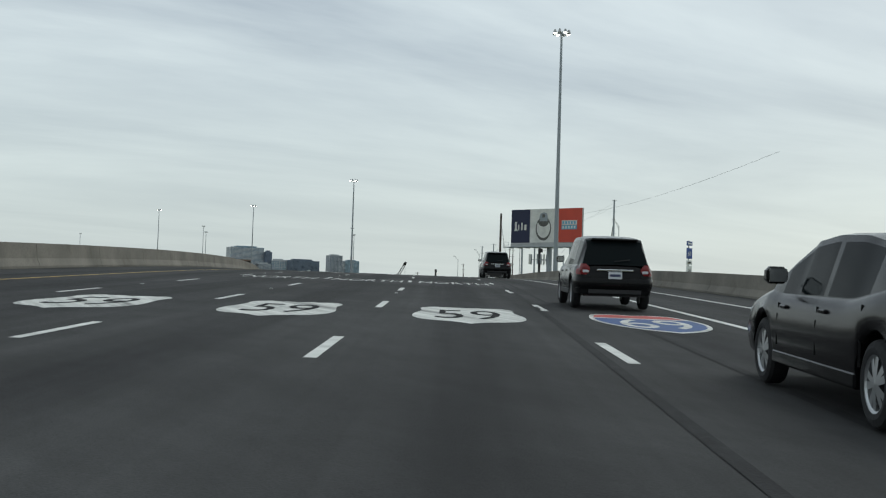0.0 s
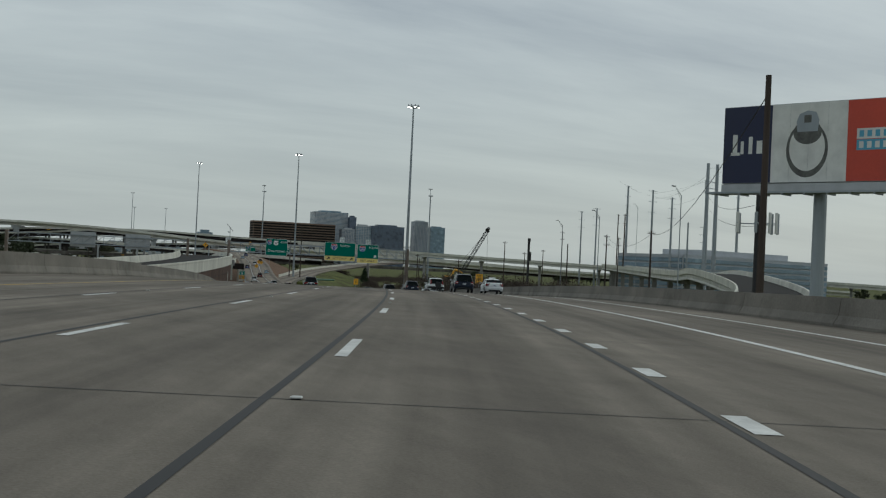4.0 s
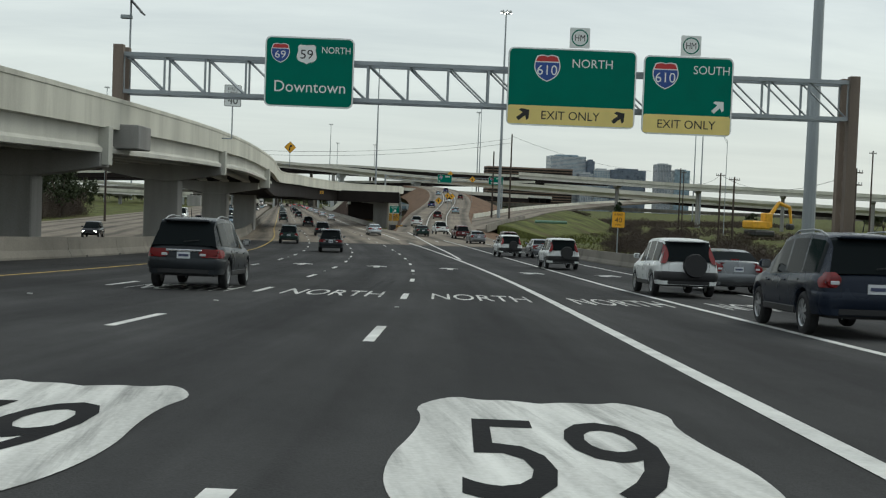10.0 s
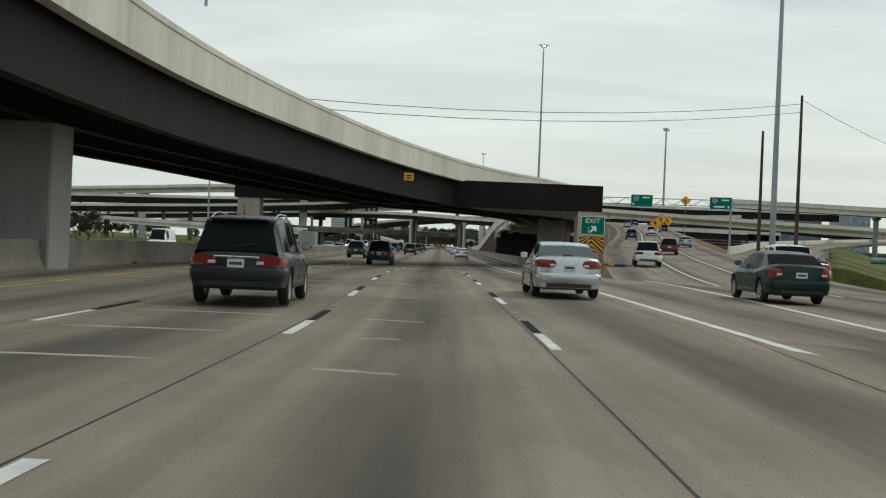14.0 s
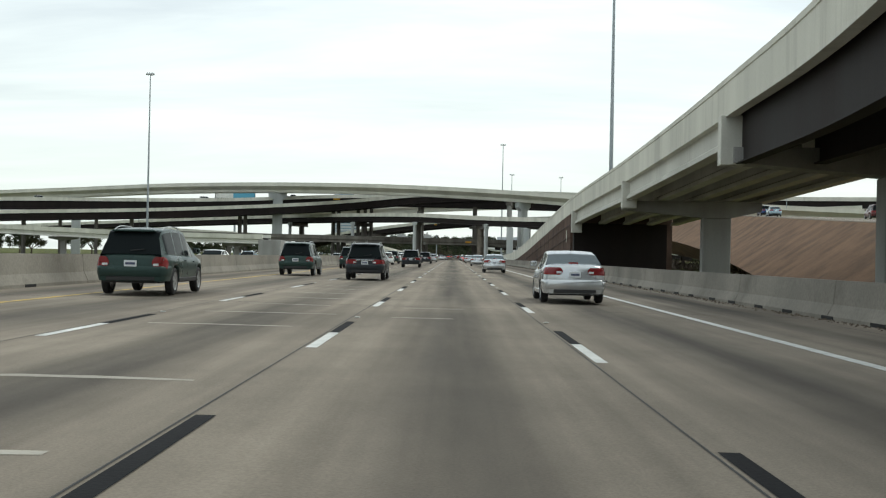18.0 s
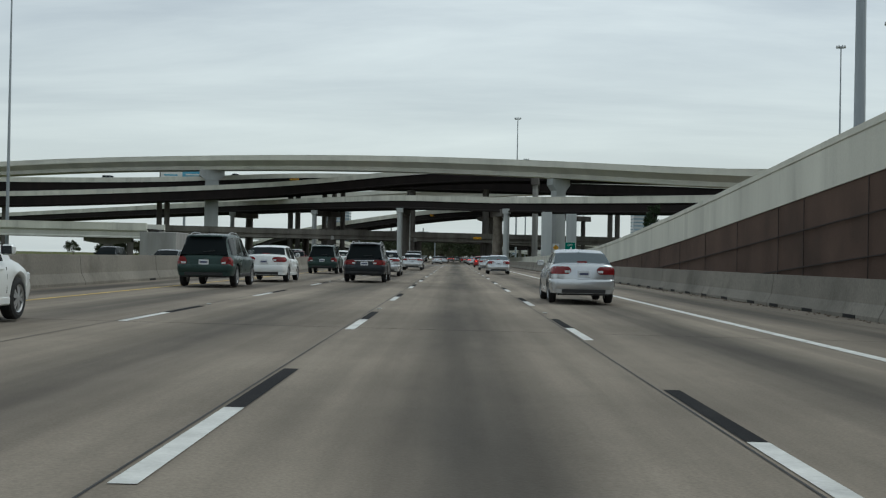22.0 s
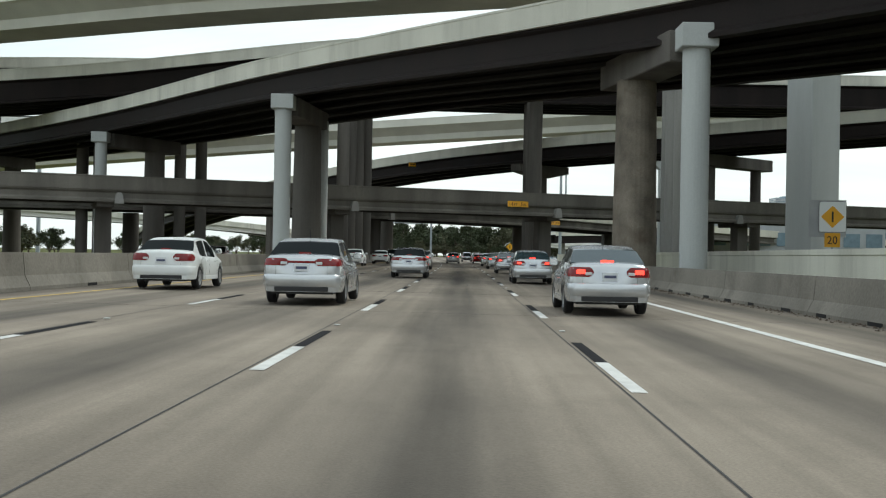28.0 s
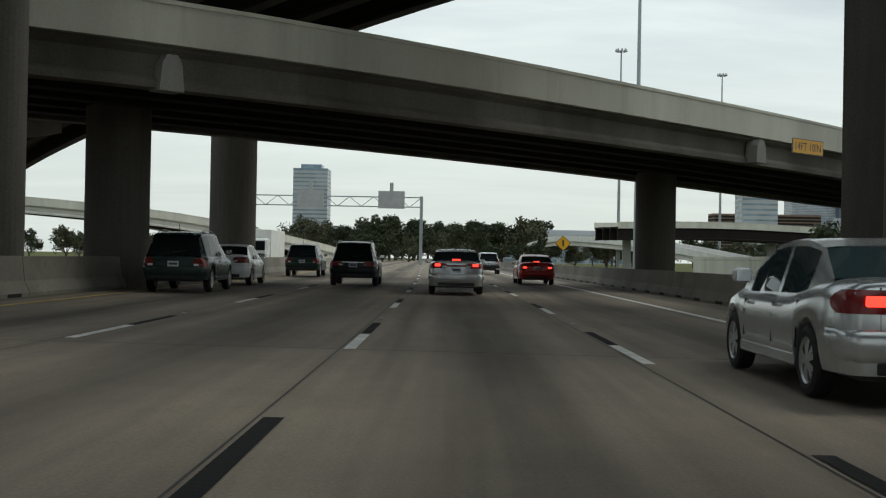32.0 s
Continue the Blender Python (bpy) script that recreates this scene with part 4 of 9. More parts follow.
for y, x in ((-272, -24.3), (-239, -19.7), (-205.4, -16.9), (-171, -14.2)):
    top = {-272: 9.3, -239: 9.0, -205.4: 7.5, -171: 5.55}[y]
    wall_pier("ramp_pier", x, y, base_level(x, y) - 1.5, top, 2.6 if y < -171 else 2.8, 1.5, "pier", "grey rectangular concrete pier under the ramp", turn=-10, cap=(9.0, 1.5) if y < -171 else None, cap_h=1.2)
for x, y, z, w, lean in ((12.7, -77, 5.15, 3.0, -1.2), (17.8, -43, 5.8, 1.9, -2.1), (18.1, -9, 5.3, 1.9, -1.7)):
    wall_pier("ramp_pier", x, y, -0.8, z, w, 1.5, "pier", "grey rectangular concrete pier under the ramp", turn=-6, cap=(9.4, 1.5) if y > -50 else None, cap_h=1.1, lean=lean)
# pale end blocks between the girders, at each joint of the ramp
for y, side, d in ((-300.5, 1, 3.4), (-272, 1, 2.35), (-239, 1, 2.35), (-206.2, 1, 2.5), (-42.5, -1, 2.5), (-9, -1, 2.35), (23.4, -1, 2.6)):
    p, n, _ = min(ramp_all, key=lambda r: abs(r[0].y - y))
    m_ = Matrix(((n.x, -n.y, 0, p.x + n.x * side * (RW / 2 - 0.32)), (n.y, n.x, 0, p.y + n.y * side * (RW / 2 - 0.32)), (0, 0, 1, p.z), (0, 0, 0, 1)))
    block = tagged(part("girder_end_block", box_bm(-0.5, 0.5, -0.34, 0.34, -d, -0.5, bevel=0.03), M["girder"]), "pale concrete end block at a joint of the ramp", "girder block")
    block.matrix_world = m_
# pale cast emblems and upright joints on the brown walls
def on_wall(y, side, z, out=0.02):
    p, n, _ = min(ramp_all, key=lambda r: abs(r[0].y - y))
    return p + n * (side * (RW / 2 + out)) + Vector((0, 0, z)), n * side


def wall_emblem(y, side, z, h):
    p, n = on_wall(y, side, z, 0.0)
    m = Matrix(((-n.y, 0, n.x, p.x), (n.x, 0, n.y, p.y), (0, 1, 0, p.z), (0, 0, 0, 1)))
    pts = [(-0.12, -0.5), (0.02, -0.42), (0.06, -0.2), (0.2, -0.12), (0.2, 0.1), (0.06, 0.2), (0.04, 0.5), (-0.08, 0.46), (-0.1, 0.22), (-0.2, 0.1), (-0.16, -0.1), (-0.08, -0.2)]
    bm = bmesh.new()
    f = bm.faces.new([bm.verts.new((x * h, y_ * h, 0.0)) for x, y_ in pts])
    f.normal_update()
    r = bmesh.ops.extrude_face_region(bm, geom=[f])
    bmesh.ops.translate(bm, verts=[v for v in r["geom"] if isinstance(v, bmesh.types.BMVert)], vec=(0, 0, 0.05))
    bmesh.ops.recalc_face_normals(bm, faces=bm.faces)
    ob = tagged(part("wall_emblem", bm, M["parapet"]), "pale cast concrete emblem on the brown wall", "wall emblem")
    ob.matrix_world = m


wall_emblem(29.5, -1, -2.6, 1.25)
wall_emblem(-313, 1, -2.4, 1.6)
for y in range(31, 110, 6):
    p, n = on_wall(y, -1, 0)
    tagged(part("panel_joint", box_bm(-0.012, 0.012, -0.015, 0.02, -5.5, -0.6, m=Matrix.Translation(p)), M["wall_groove"]), "upright joint between brown wall panels", "wall joint", kind="structure")
# end wall of the far abutment; the steel's near-black paints the shade there
tagged(part("abutment", box_bm(11.9, 20.9, 23.6, 24.6, -0.5, 4.7), M["steel_girder"]), "abutment wall behind the ramp pier, coloured near-black for its shade", "wall", kind="structure")

# steel straddle bent that carries the ramp where it crosses the lanes
bent = tagged(empty("straddle_bent", pose(-1.6, -120.5, 0, 0, 0, 1.0)), "black steel box beam on two stained piers over the lanes", "bridge pier")
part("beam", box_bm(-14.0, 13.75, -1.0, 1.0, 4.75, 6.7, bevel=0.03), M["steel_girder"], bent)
part("column", box_bm(-13.75, -12.05, -0.9, 0.9, -0.6, 4.75, bevel=0.05), M["rust_pier"], bent, "pale pier with rust streaks")
part("column", box_bm(11.9, 13.6, -0.9, 0.9, -0.6, 4.75, bevel=0.05), M["rust_pier"], bent, "pale pier with rust streaks")

# ---- the stack interchange ahead ----
bridge("top_flyover", [(420, 120, 6), (260, 155, 9), (150, 205, 13.2), (90, 240, 16.4), (50, 262, 18.8), (24.5, 281, 21.2), (-19, 310, 24.2), (-61, 335, 25.6), (-104, 349, 25.2), (-143, 359, 23.6), (-220, 366, 20), (-330, 366, 15)], 10.0, "pale concrete box-girder flyover at the top of the stack", "box_girder", "box_girder", depth=2.5, box_shape=True, parapet=1.0)
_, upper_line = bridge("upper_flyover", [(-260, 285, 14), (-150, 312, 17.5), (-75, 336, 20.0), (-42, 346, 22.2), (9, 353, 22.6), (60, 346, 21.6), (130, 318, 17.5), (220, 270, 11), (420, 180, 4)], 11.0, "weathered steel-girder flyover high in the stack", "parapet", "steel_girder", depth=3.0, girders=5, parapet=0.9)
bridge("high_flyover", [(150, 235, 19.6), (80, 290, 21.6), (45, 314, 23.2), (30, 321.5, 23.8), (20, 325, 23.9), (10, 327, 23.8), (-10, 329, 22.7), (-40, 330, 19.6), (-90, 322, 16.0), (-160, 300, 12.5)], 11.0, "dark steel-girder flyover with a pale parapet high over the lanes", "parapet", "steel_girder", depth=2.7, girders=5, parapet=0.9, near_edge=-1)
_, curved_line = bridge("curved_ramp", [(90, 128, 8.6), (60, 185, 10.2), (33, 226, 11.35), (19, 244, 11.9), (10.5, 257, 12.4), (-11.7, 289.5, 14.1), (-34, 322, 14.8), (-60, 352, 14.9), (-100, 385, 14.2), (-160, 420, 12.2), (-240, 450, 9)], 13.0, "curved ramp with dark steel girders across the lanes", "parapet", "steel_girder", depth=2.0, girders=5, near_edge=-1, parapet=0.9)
_, low_line = bridge("low_overpass", [(-260, 222, 6.9), (-120, 274, 6.7), (-40, 305.3, 6.58), (-14, 316.2, 6.57), (6, 324.6, 6.57), (26, 333, 6.57), (60, 346.5, 6.5), (160, 378, 6.2), (260, 395, 5.5), (420, 410, 5)], 5.6, "low grey concrete overpass with stained outer and shade-coloured inner girders", "old_girder", "old_girder", depth=1.36, girders=4, inset=0.4)
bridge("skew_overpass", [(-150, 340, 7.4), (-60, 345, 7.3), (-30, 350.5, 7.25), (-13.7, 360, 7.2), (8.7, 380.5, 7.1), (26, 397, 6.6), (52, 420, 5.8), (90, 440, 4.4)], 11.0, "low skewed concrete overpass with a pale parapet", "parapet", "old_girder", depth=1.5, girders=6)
bridge("middle_ramp", [(120, 250, 17.5), (60, 310, 16.0), (27, 336, 15.1), (10, 353, 14.9), (-5, 368, 14.2), (-30, 400, 12), (-60, 450, 8.5), (-80, 500, 5)], 9.5, "ramp with a pale parapet and dark girders", "parapet", "steel_girder", depth=1.9, girders=4, near_edge=-1)
bridge("far_flyover", [(-200, 440, 10), (-120, 422, 14.5), (-60, 408, 18.6), (0, 400, 22.6), (50, 384, 24.2), (110, 352, 21.5), (180, 310, 16), (300, 220, 9), (460, 120, 4)], 9.5, "pale box-girder flyover farther off in the stack", "box_girder", "box_girder", depth=2.5, box_shape=True)

for x, y, z in ((-62.5, 334.5, 23.1), (-143.5, 358.5, 21.1), (23.4, 281.2, 18.7), (-220, 366, 17.5), (60, 256, 15.7)):
    wall_pier("flyover_pier", x, y, -0.8, z, 3.4 if x < 0 else 2.4, 2.2, "pier_pale", "tall pale concrete pier with a flared head", turn=28 if x > -30 else 16, cap=(6.4 if x < 0 else 4.4, 2.4), cap_h=2.6)
for x, y, z in ((11.1, 256.8, 11.0), (-11.05, 288.6, 12.1), (-33.9, 321.5, 12.6), (-60, 351, 12.8)):
    round_column("pale_column", x, y, -0.8, z, 0.58, "pier_pale", "pale round concrete column with a square head", cap=0.78, cap_h=1.0)
    dx, dy = {11.1: (-1.4, 7.2), -11.05: (0.8, 7.2)}.get(x, (3.6, 6.5))
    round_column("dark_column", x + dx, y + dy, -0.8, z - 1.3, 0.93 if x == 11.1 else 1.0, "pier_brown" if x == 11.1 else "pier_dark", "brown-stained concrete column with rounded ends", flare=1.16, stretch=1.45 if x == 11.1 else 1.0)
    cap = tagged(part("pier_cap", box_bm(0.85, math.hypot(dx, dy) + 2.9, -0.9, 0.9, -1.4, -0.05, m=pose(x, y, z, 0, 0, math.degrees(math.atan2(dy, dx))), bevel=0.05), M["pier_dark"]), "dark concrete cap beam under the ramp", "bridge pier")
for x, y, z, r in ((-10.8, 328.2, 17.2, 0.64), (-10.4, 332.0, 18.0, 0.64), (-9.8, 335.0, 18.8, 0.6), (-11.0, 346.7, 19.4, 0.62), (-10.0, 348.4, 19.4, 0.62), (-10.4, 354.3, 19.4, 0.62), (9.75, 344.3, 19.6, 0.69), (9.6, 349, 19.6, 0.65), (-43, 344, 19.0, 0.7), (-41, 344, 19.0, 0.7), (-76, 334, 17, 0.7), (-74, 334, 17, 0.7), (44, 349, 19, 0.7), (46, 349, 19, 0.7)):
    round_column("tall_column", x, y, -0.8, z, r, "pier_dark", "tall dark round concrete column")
for x, y in ((-33.5, 341), (-31, 342), (-28.8, 343)):
    round_column("tall_column", x, y, -0.8, 19.0, 0.66, "pier_dark", "tall dark round concrete column under the high flyover")
for x, y in ((21.6, 322), (21.0, 316.5), (20.4, 309)):
    round_column("tall_column", x, y, -0.8, 19.0, 0.61, "pier", "tall grey round concrete column beside the lanes")
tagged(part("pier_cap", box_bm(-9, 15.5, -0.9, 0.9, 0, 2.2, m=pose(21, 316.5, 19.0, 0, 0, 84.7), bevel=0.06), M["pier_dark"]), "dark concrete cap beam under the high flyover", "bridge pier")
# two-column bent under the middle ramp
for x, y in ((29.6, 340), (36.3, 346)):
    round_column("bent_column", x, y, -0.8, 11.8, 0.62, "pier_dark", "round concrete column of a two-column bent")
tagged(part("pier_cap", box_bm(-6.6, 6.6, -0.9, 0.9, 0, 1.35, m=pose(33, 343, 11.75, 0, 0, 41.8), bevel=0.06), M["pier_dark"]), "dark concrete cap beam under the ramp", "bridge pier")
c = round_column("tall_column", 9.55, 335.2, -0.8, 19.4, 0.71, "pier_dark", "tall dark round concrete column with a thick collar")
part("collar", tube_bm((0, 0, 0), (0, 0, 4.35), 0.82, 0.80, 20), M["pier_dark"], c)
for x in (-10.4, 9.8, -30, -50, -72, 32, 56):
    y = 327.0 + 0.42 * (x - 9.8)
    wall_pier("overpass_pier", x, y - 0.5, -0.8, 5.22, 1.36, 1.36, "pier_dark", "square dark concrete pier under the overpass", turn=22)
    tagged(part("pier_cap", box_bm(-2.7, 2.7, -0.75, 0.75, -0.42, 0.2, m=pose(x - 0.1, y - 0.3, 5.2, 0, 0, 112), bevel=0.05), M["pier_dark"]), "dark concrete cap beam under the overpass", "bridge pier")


def end_block(x, y, z, yaw, h=0.95):
    """The flared concrete block where two girders meet over a pier, set on the near face."""
    bm = bmesh.new()
    f = [[bm.verts.new((px, yy, pz)) for px, pz in ((-0.38, 0), (0.38, 0), (0.3, h * 0.75), (0.16, h), (-0.16, h), (-0.3, h * 0.75))] for yy in (-0.3, 0.3)]
    for j in range(6):
        bm.faces.new((f[0][j], f[0][(j + 1) % 6], f[1][(j + 1) % 6], f[1][j]))
    bm.faces.new(f[0][::-1])
    bm.faces.new(f[1])
    bmesh.ops.recalc_face_normals(bm, faces=bm.faces)
    ob = tagged(part("girder_end_block", bm, M["pier"]), "stained concrete block between girder ends", "girder block")
    ob.matrix_world = pose(x, y, z, 0, 0, yaw)


for x in (-8.5, 11.0, -28, 31):
    end_block(x + 0.1, 322.1 + 0.42 * (x - 7.05), 5.08, 22.8)
for x, y in ((-7.4, 358.3), (13.6, 377.6)):
    end_block(x, y, 5.62, 42.6, 1.0)
for x, y in ((-10.1, 363), (-9.2, 377), (10.5, 385), (26, 401), (-40, 354), (-70, 352)):
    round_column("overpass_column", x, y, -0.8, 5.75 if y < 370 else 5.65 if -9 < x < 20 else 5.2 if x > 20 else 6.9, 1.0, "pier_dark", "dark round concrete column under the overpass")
for x, y, z in ((11.6, 357, 12.8), (30.5, 373, 15.4), (-30, 402, 10)):
    wall_pier("ramp_pier", x, y, -0.8, z, 2.0 if x > 20 else 1.3, 1.6 if x > 20 else 1.3, "pier_pale" if x > 20 else "pier_dark", "concrete pier with a flared head", turn=40 if x < 20 else 0, cap=(8.5 if x < 20 else 3.4, 1.8), cap_h=1.6)
for x, y, z in ((16.8, 231, 9.4), (21.7, 237, 9.4), (42.6, 214, 8.6), (48, 220, 8.6)):
    wall_pier("ramp_pier", x, y, -0.8, z, 1.7, 1.7, "pier_pale", "pale square concrete pier under the ramp")

for p, n, _ in upper_line[2:40:3]:
    if p.x < -50:
        for off in (-3.2, 3.2):
            round_column("tall_column", p.x + n.x * off, p.y + n.y * off, -0.8, p.z - 3.0, 0.55, "pier_dark", "dark round concrete column under the high flyover")
_, left_line = bridge("low_side_ramp", [(-170, 244, 8.0), (-120, 233, 6.6), (-80, 227, 5.4), (-49, 224, 5.1)], 9.0, "pale low ramp bridge beyond the oncoming lanes", "parapet", "girder", depth=1.6, girders=4)
tagged(part("abutment", box_bm(-50.5, -44.5, 219.4, 228.6, -0.6, 4.6, bevel=0.1), M["pier"]), "grey concrete abutment at the end of the side ramp", "wall", kind="structure")
for p, n, _ in left_line[4:-2:6]:
    wall_pier("ramp_pier", p.x, p.y, -0.8, p.z - 1.6, 1.4, 1.2, "pier", "grey concrete pier under the side ramp", cap=(8.0, 1.3))
round_column("slim_column", -9.5, 298.4, -0.8, 11.4, 0.52, "pier_pale", "slim pale concrete column")

# ---- high-mast lights ----
def high_mast(x, y, z0, z1, lit=False, label=""):
    h = z1 - z0
    m = tagged(empty("high_mast_light", pose(x, y, z0)), label or "tall galvanised lighting mast with a ring of lamps", "street lamp", group="high-mast lights")
    r = 0.42
    bm = bmesh.new()
    for k in range(4):
        tube(bm, (0, 0, h * k / 4), (0, 0, h * (k + 1) / 4), r * (1 - 0.62 * k / 4), r * (1 - 0.62 * (k + 0.93) / 4), 12)
    part("pole", bm, M["galv"], m, smooth=False)
    bm = bmesh.new()
    for k in range(16):
        a, b = 2 * math.pi * k / 16, 2 * math.pi * (k + 1) / 16
        tube(bm, (0.9 * math.cos(a), 0.9 * math.sin(a), h - 0.5), (0.9 * math.cos(b), 0.9 * math.sin(b), h - 0.5), 0.05, seg=5)
        if k % 4 == 0:
            tube(bm, (0, 0, h - 0.2), (0.9 * math.cos(a), 0.9 * math.sin(a), h - 0.5), 0.04, seg=5)
    part("ring", bm, M["galv"], m)
    for k in range(8):
        a = 2 * math.pi * k / 8
        p = Vector((1.15 * math.cos(a), 1.15 * math.sin(a), h - 0.35))
        lamp = part("lamp", tube_bm(p, p + Vector((0, 0, 0.55)), 0.3, 0.14, 10), M["sign_back"], m)
        part("lens", tube_bm(p + Vector((0, 0, -0.14)), p + Vector((0, 0, -0.005)), 0.2, 0.29, 10), M["lamp_lit"] if lit and k % 2 == 0 else M["lamp_off"], lamp)
    return m


for x, y, z0, z1, lit in ((-20.3, -462, 8, 54.5, True), (20.8, -262.2, 3, 46.4, True), (42.4, -66.3, -0.5, 47.5, True), (26.9, 106.5, -0.5, 57, True), (96, 285, -0.5, 54.5, False), (-96.8, 284, -0.5, 58, False), (27, 502, -0.5, 58.5, False), (118.9, 360, -0.5, 52.2, False), (211, 248, -0.5, 53, False), (169.6, 133, -0.5, 43.5, False), (-150, 190, -0.5, 50, False), (-220, 420, -0.5, 52, False), (36.8, 595, -0.5, 50, False), (70, 640, -0.5, 52, False)):
    if y < -60 or x in (118.9, 211, 169.6):
        x, y, z1 = swing(x, y, z1)
        z0 = ground_z(x, y) - 0.3
    high_mast(x, y, z0, z1, lit, "tall lighting mast with lamps switched on" if lit else "")

# ---- vehicles: y runs ahead, the origin lies on the ground under the rear axle ----
def paint(name, base, metal=0.35, rough=0.28):
    dark = max(base) < 0.1
    m = mat(name, base, rough, 0.05, 1.5, 8, 0.0, metal=metal, coat=0.06 if dark else 0.3, spec=0.16 if dark else 0.35, local=True, stain=0.12, stain_col=tuple(0.6 * c + (0.008 if dark else 0.02) for c in base))
    return m


PAINT = {"black": paint("black_car_paint", (0.0045, 0.0045, 0.005), 0.0, 0.2), "navy": paint("dark_navy_car_paint", (0.014, 0.02, 0.034), 0.1), "grey": paint("dark_grey_car_paint", (0.03, 0.034, 0.038), 0.2), "green": paint("grey_green_car_paint", (0.030, 0.052, 0.047), 0.2), "silver": paint("silver_car_paint", (0.55, 0.57, 0.585), 0.7, 0.22), "white": paint("white_car_paint", (0.72, 0.74, 0.73), 0.0), "red": paint("red_car_paint", (0.30, 0.015, 0.015), 0.2), "maroon": paint("maroon_car_paint", (0.10, 0.018, 0.02), 0.2), "blue": paint("pale_blue_car_paint", (0.28, 0.38, 0.44), 0.4), "mid": paint("mid_grey_car_paint", (0.17, 0.18, 0.19), 0.5), "dkgreen": paint("dark_green_car_paint", (0.02, 0.04, 0.035)), "deepblue": paint("blue_car_paint", (0.02, 0.05, 0.16))}
M["car_glass"] = plain("tinted_car_glass", (0.010, 0.013, 0.014), 0.08)
M["car_glass"].node_tree.nodes["Principled BSDF"].inputs["Specular IOR Level"].default_value = 0.2
M["car_glass"].node_tree.nodes["Principled BSDF"].inputs["IOR"].default_value = 1.14
M["pale_glass"] = plain("clear_car_glass", (0.035, 0.055, 0.06), 0.05, coat=0.3)
M["tyre"] = mat("tyre_rubber", (0.018, 0.018, 0.019), 0.85, 0.15, 0.3, 30, 0.2, local=True)
M["alloy"] = plain("alloy_wheel", (0.50, 0.51, 0.52), 0.35, 0.8)
M["trim"] = plain("black_trim", (0.015, 0.015, 0.016), 0.55)
M["seam"] = M["seam_black"] if "seam_black" in M else plain("panel_gap", (0.006, 0.006, 0.006), 0.8)
M["tail"] = plain("red_lamp_glass", (0.17, 0.006, 0.008), 0.25, coat=0.08)
M["tail_lit"] = plain("lit_brake_lamp", (0.5, 0.02, 0.01), 0.2, emit=(1.0, 0.045, 0.03), strength=2.2)
M["chrome"] = plain("chrome", (0.65, 0.66, 0.67), 0.12, 1.0)
M["headlamp"] = plain("headlamp_glass", (0.6, 0.62, 0.63), 0.1, coat=0.5)
M["headlamp_lit"] = plain("lit_headlamp", (0.9, 0.9, 0.85), 0.2, emit=(1, 0.97, 0.9), strength=5.0)
M["plate"] = plain("number_plate", (0.62, 0.64, 0.66), 0.45)
M["plate_bar"] = plain("plate_bar", (0.05, 0.06, 0.12), 0.5)

# length, width, height, rear overhang, wheelbase, wheel radius; then the outlines by y from the rear bumper: body top and roof
CARS = {
    "sedan": dict(L=4.65, W=1.78, H=1.46, ro=0.98, wb=2.70, r=0.325, top=[(0, 0.98), (0.05, 1.06), (0.5, 1.09), (0.9, 1.06), (1.5, 0.97), (3.2, 0.95), (3.5, 0.97), (4.1, 0.86), (4.5, 0.72), (4.65, 0.60)], roof=[(0.52, 1.08), (1.05, 1.36), (1.6, 1.45), (2.2, 1.46), (2.7, 1.41), (3.15, 1.20), (3.52, 0.97)], rr=1.12, rf=2.72, pil=[(0.5, 1.15), (2.02, 2.12), (3.2, 3.6)], zl=0.26),
    "suv": dict(L=4.70, W=1.86, H=1.72, ro=0.93, wb=2.76, r=0.355, top=[(0, 0.90), (0.05, 1.02), (0.4, 1.08), (1.5, 1.06), (3.2, 1.02), (3.55, 1.05), (4.2, 0.96), (4.6, 0.80), (4.70, 0.66)], roof=[(0.03, 1.03), (0.12, 1.22), (0.34, 1.58), (0.52, 1.66), (1.4, 1.72), (2.3, 1.71), (2.75, 1.64), (3.2, 1.35), (3.55, 1.05)], rr=0.45, rf=2.72, pil=[(0.0, 0.36), (1.20, 1.28), (2.12, 2.22), (3.18, 3.6)], zl=0.34),
    "pickup": dict(L=5.6, W=1.95, H=1.85, ro=1.2, wb=3.45, r=0.39, top=[(0, 1.10), (0.04, 1.14), (1.9, 1.16), (2.0, 1.14), (4.0, 1.14), (4.35, 1.16), (5.2, 1.06), (5.5, 0.9), (5.6, 0.75)], roof=[(1.98, 1.15), (2.06, 1.5), (2.2, 1.78), (2.8, 1.85), (3.4, 1.82), (3.7, 1.70), (4.35, 1.16)], rr=2.2, rf=3.5, pil=[(1.9, 2.26), (3.0, 3.1), (3.8, 4.4)], zl=0.42),
    "van": dict(L=5.6, W=2.0, H=2.35, ro=1.1, wb=3.4, r=0.37, top=[(0, 1.1), (0.04, 1.2), (2.0, 1.25), (4.6, 1.2), (5.0, 1.18), (5.45, 1.0), (5.6, 0.8)], roof=[(0.02, 1.2), (0.06, 1.7), (0.14, 2.2), (0.35, 2.33), (2.0, 2.35), (3.9, 2.3), (4.3, 2.1), (5.0, 1.2)], rr=0.2, rf=4.0, pil=[(0.0, 3.2), (4.3, 5.0)], zl=0.36),
}


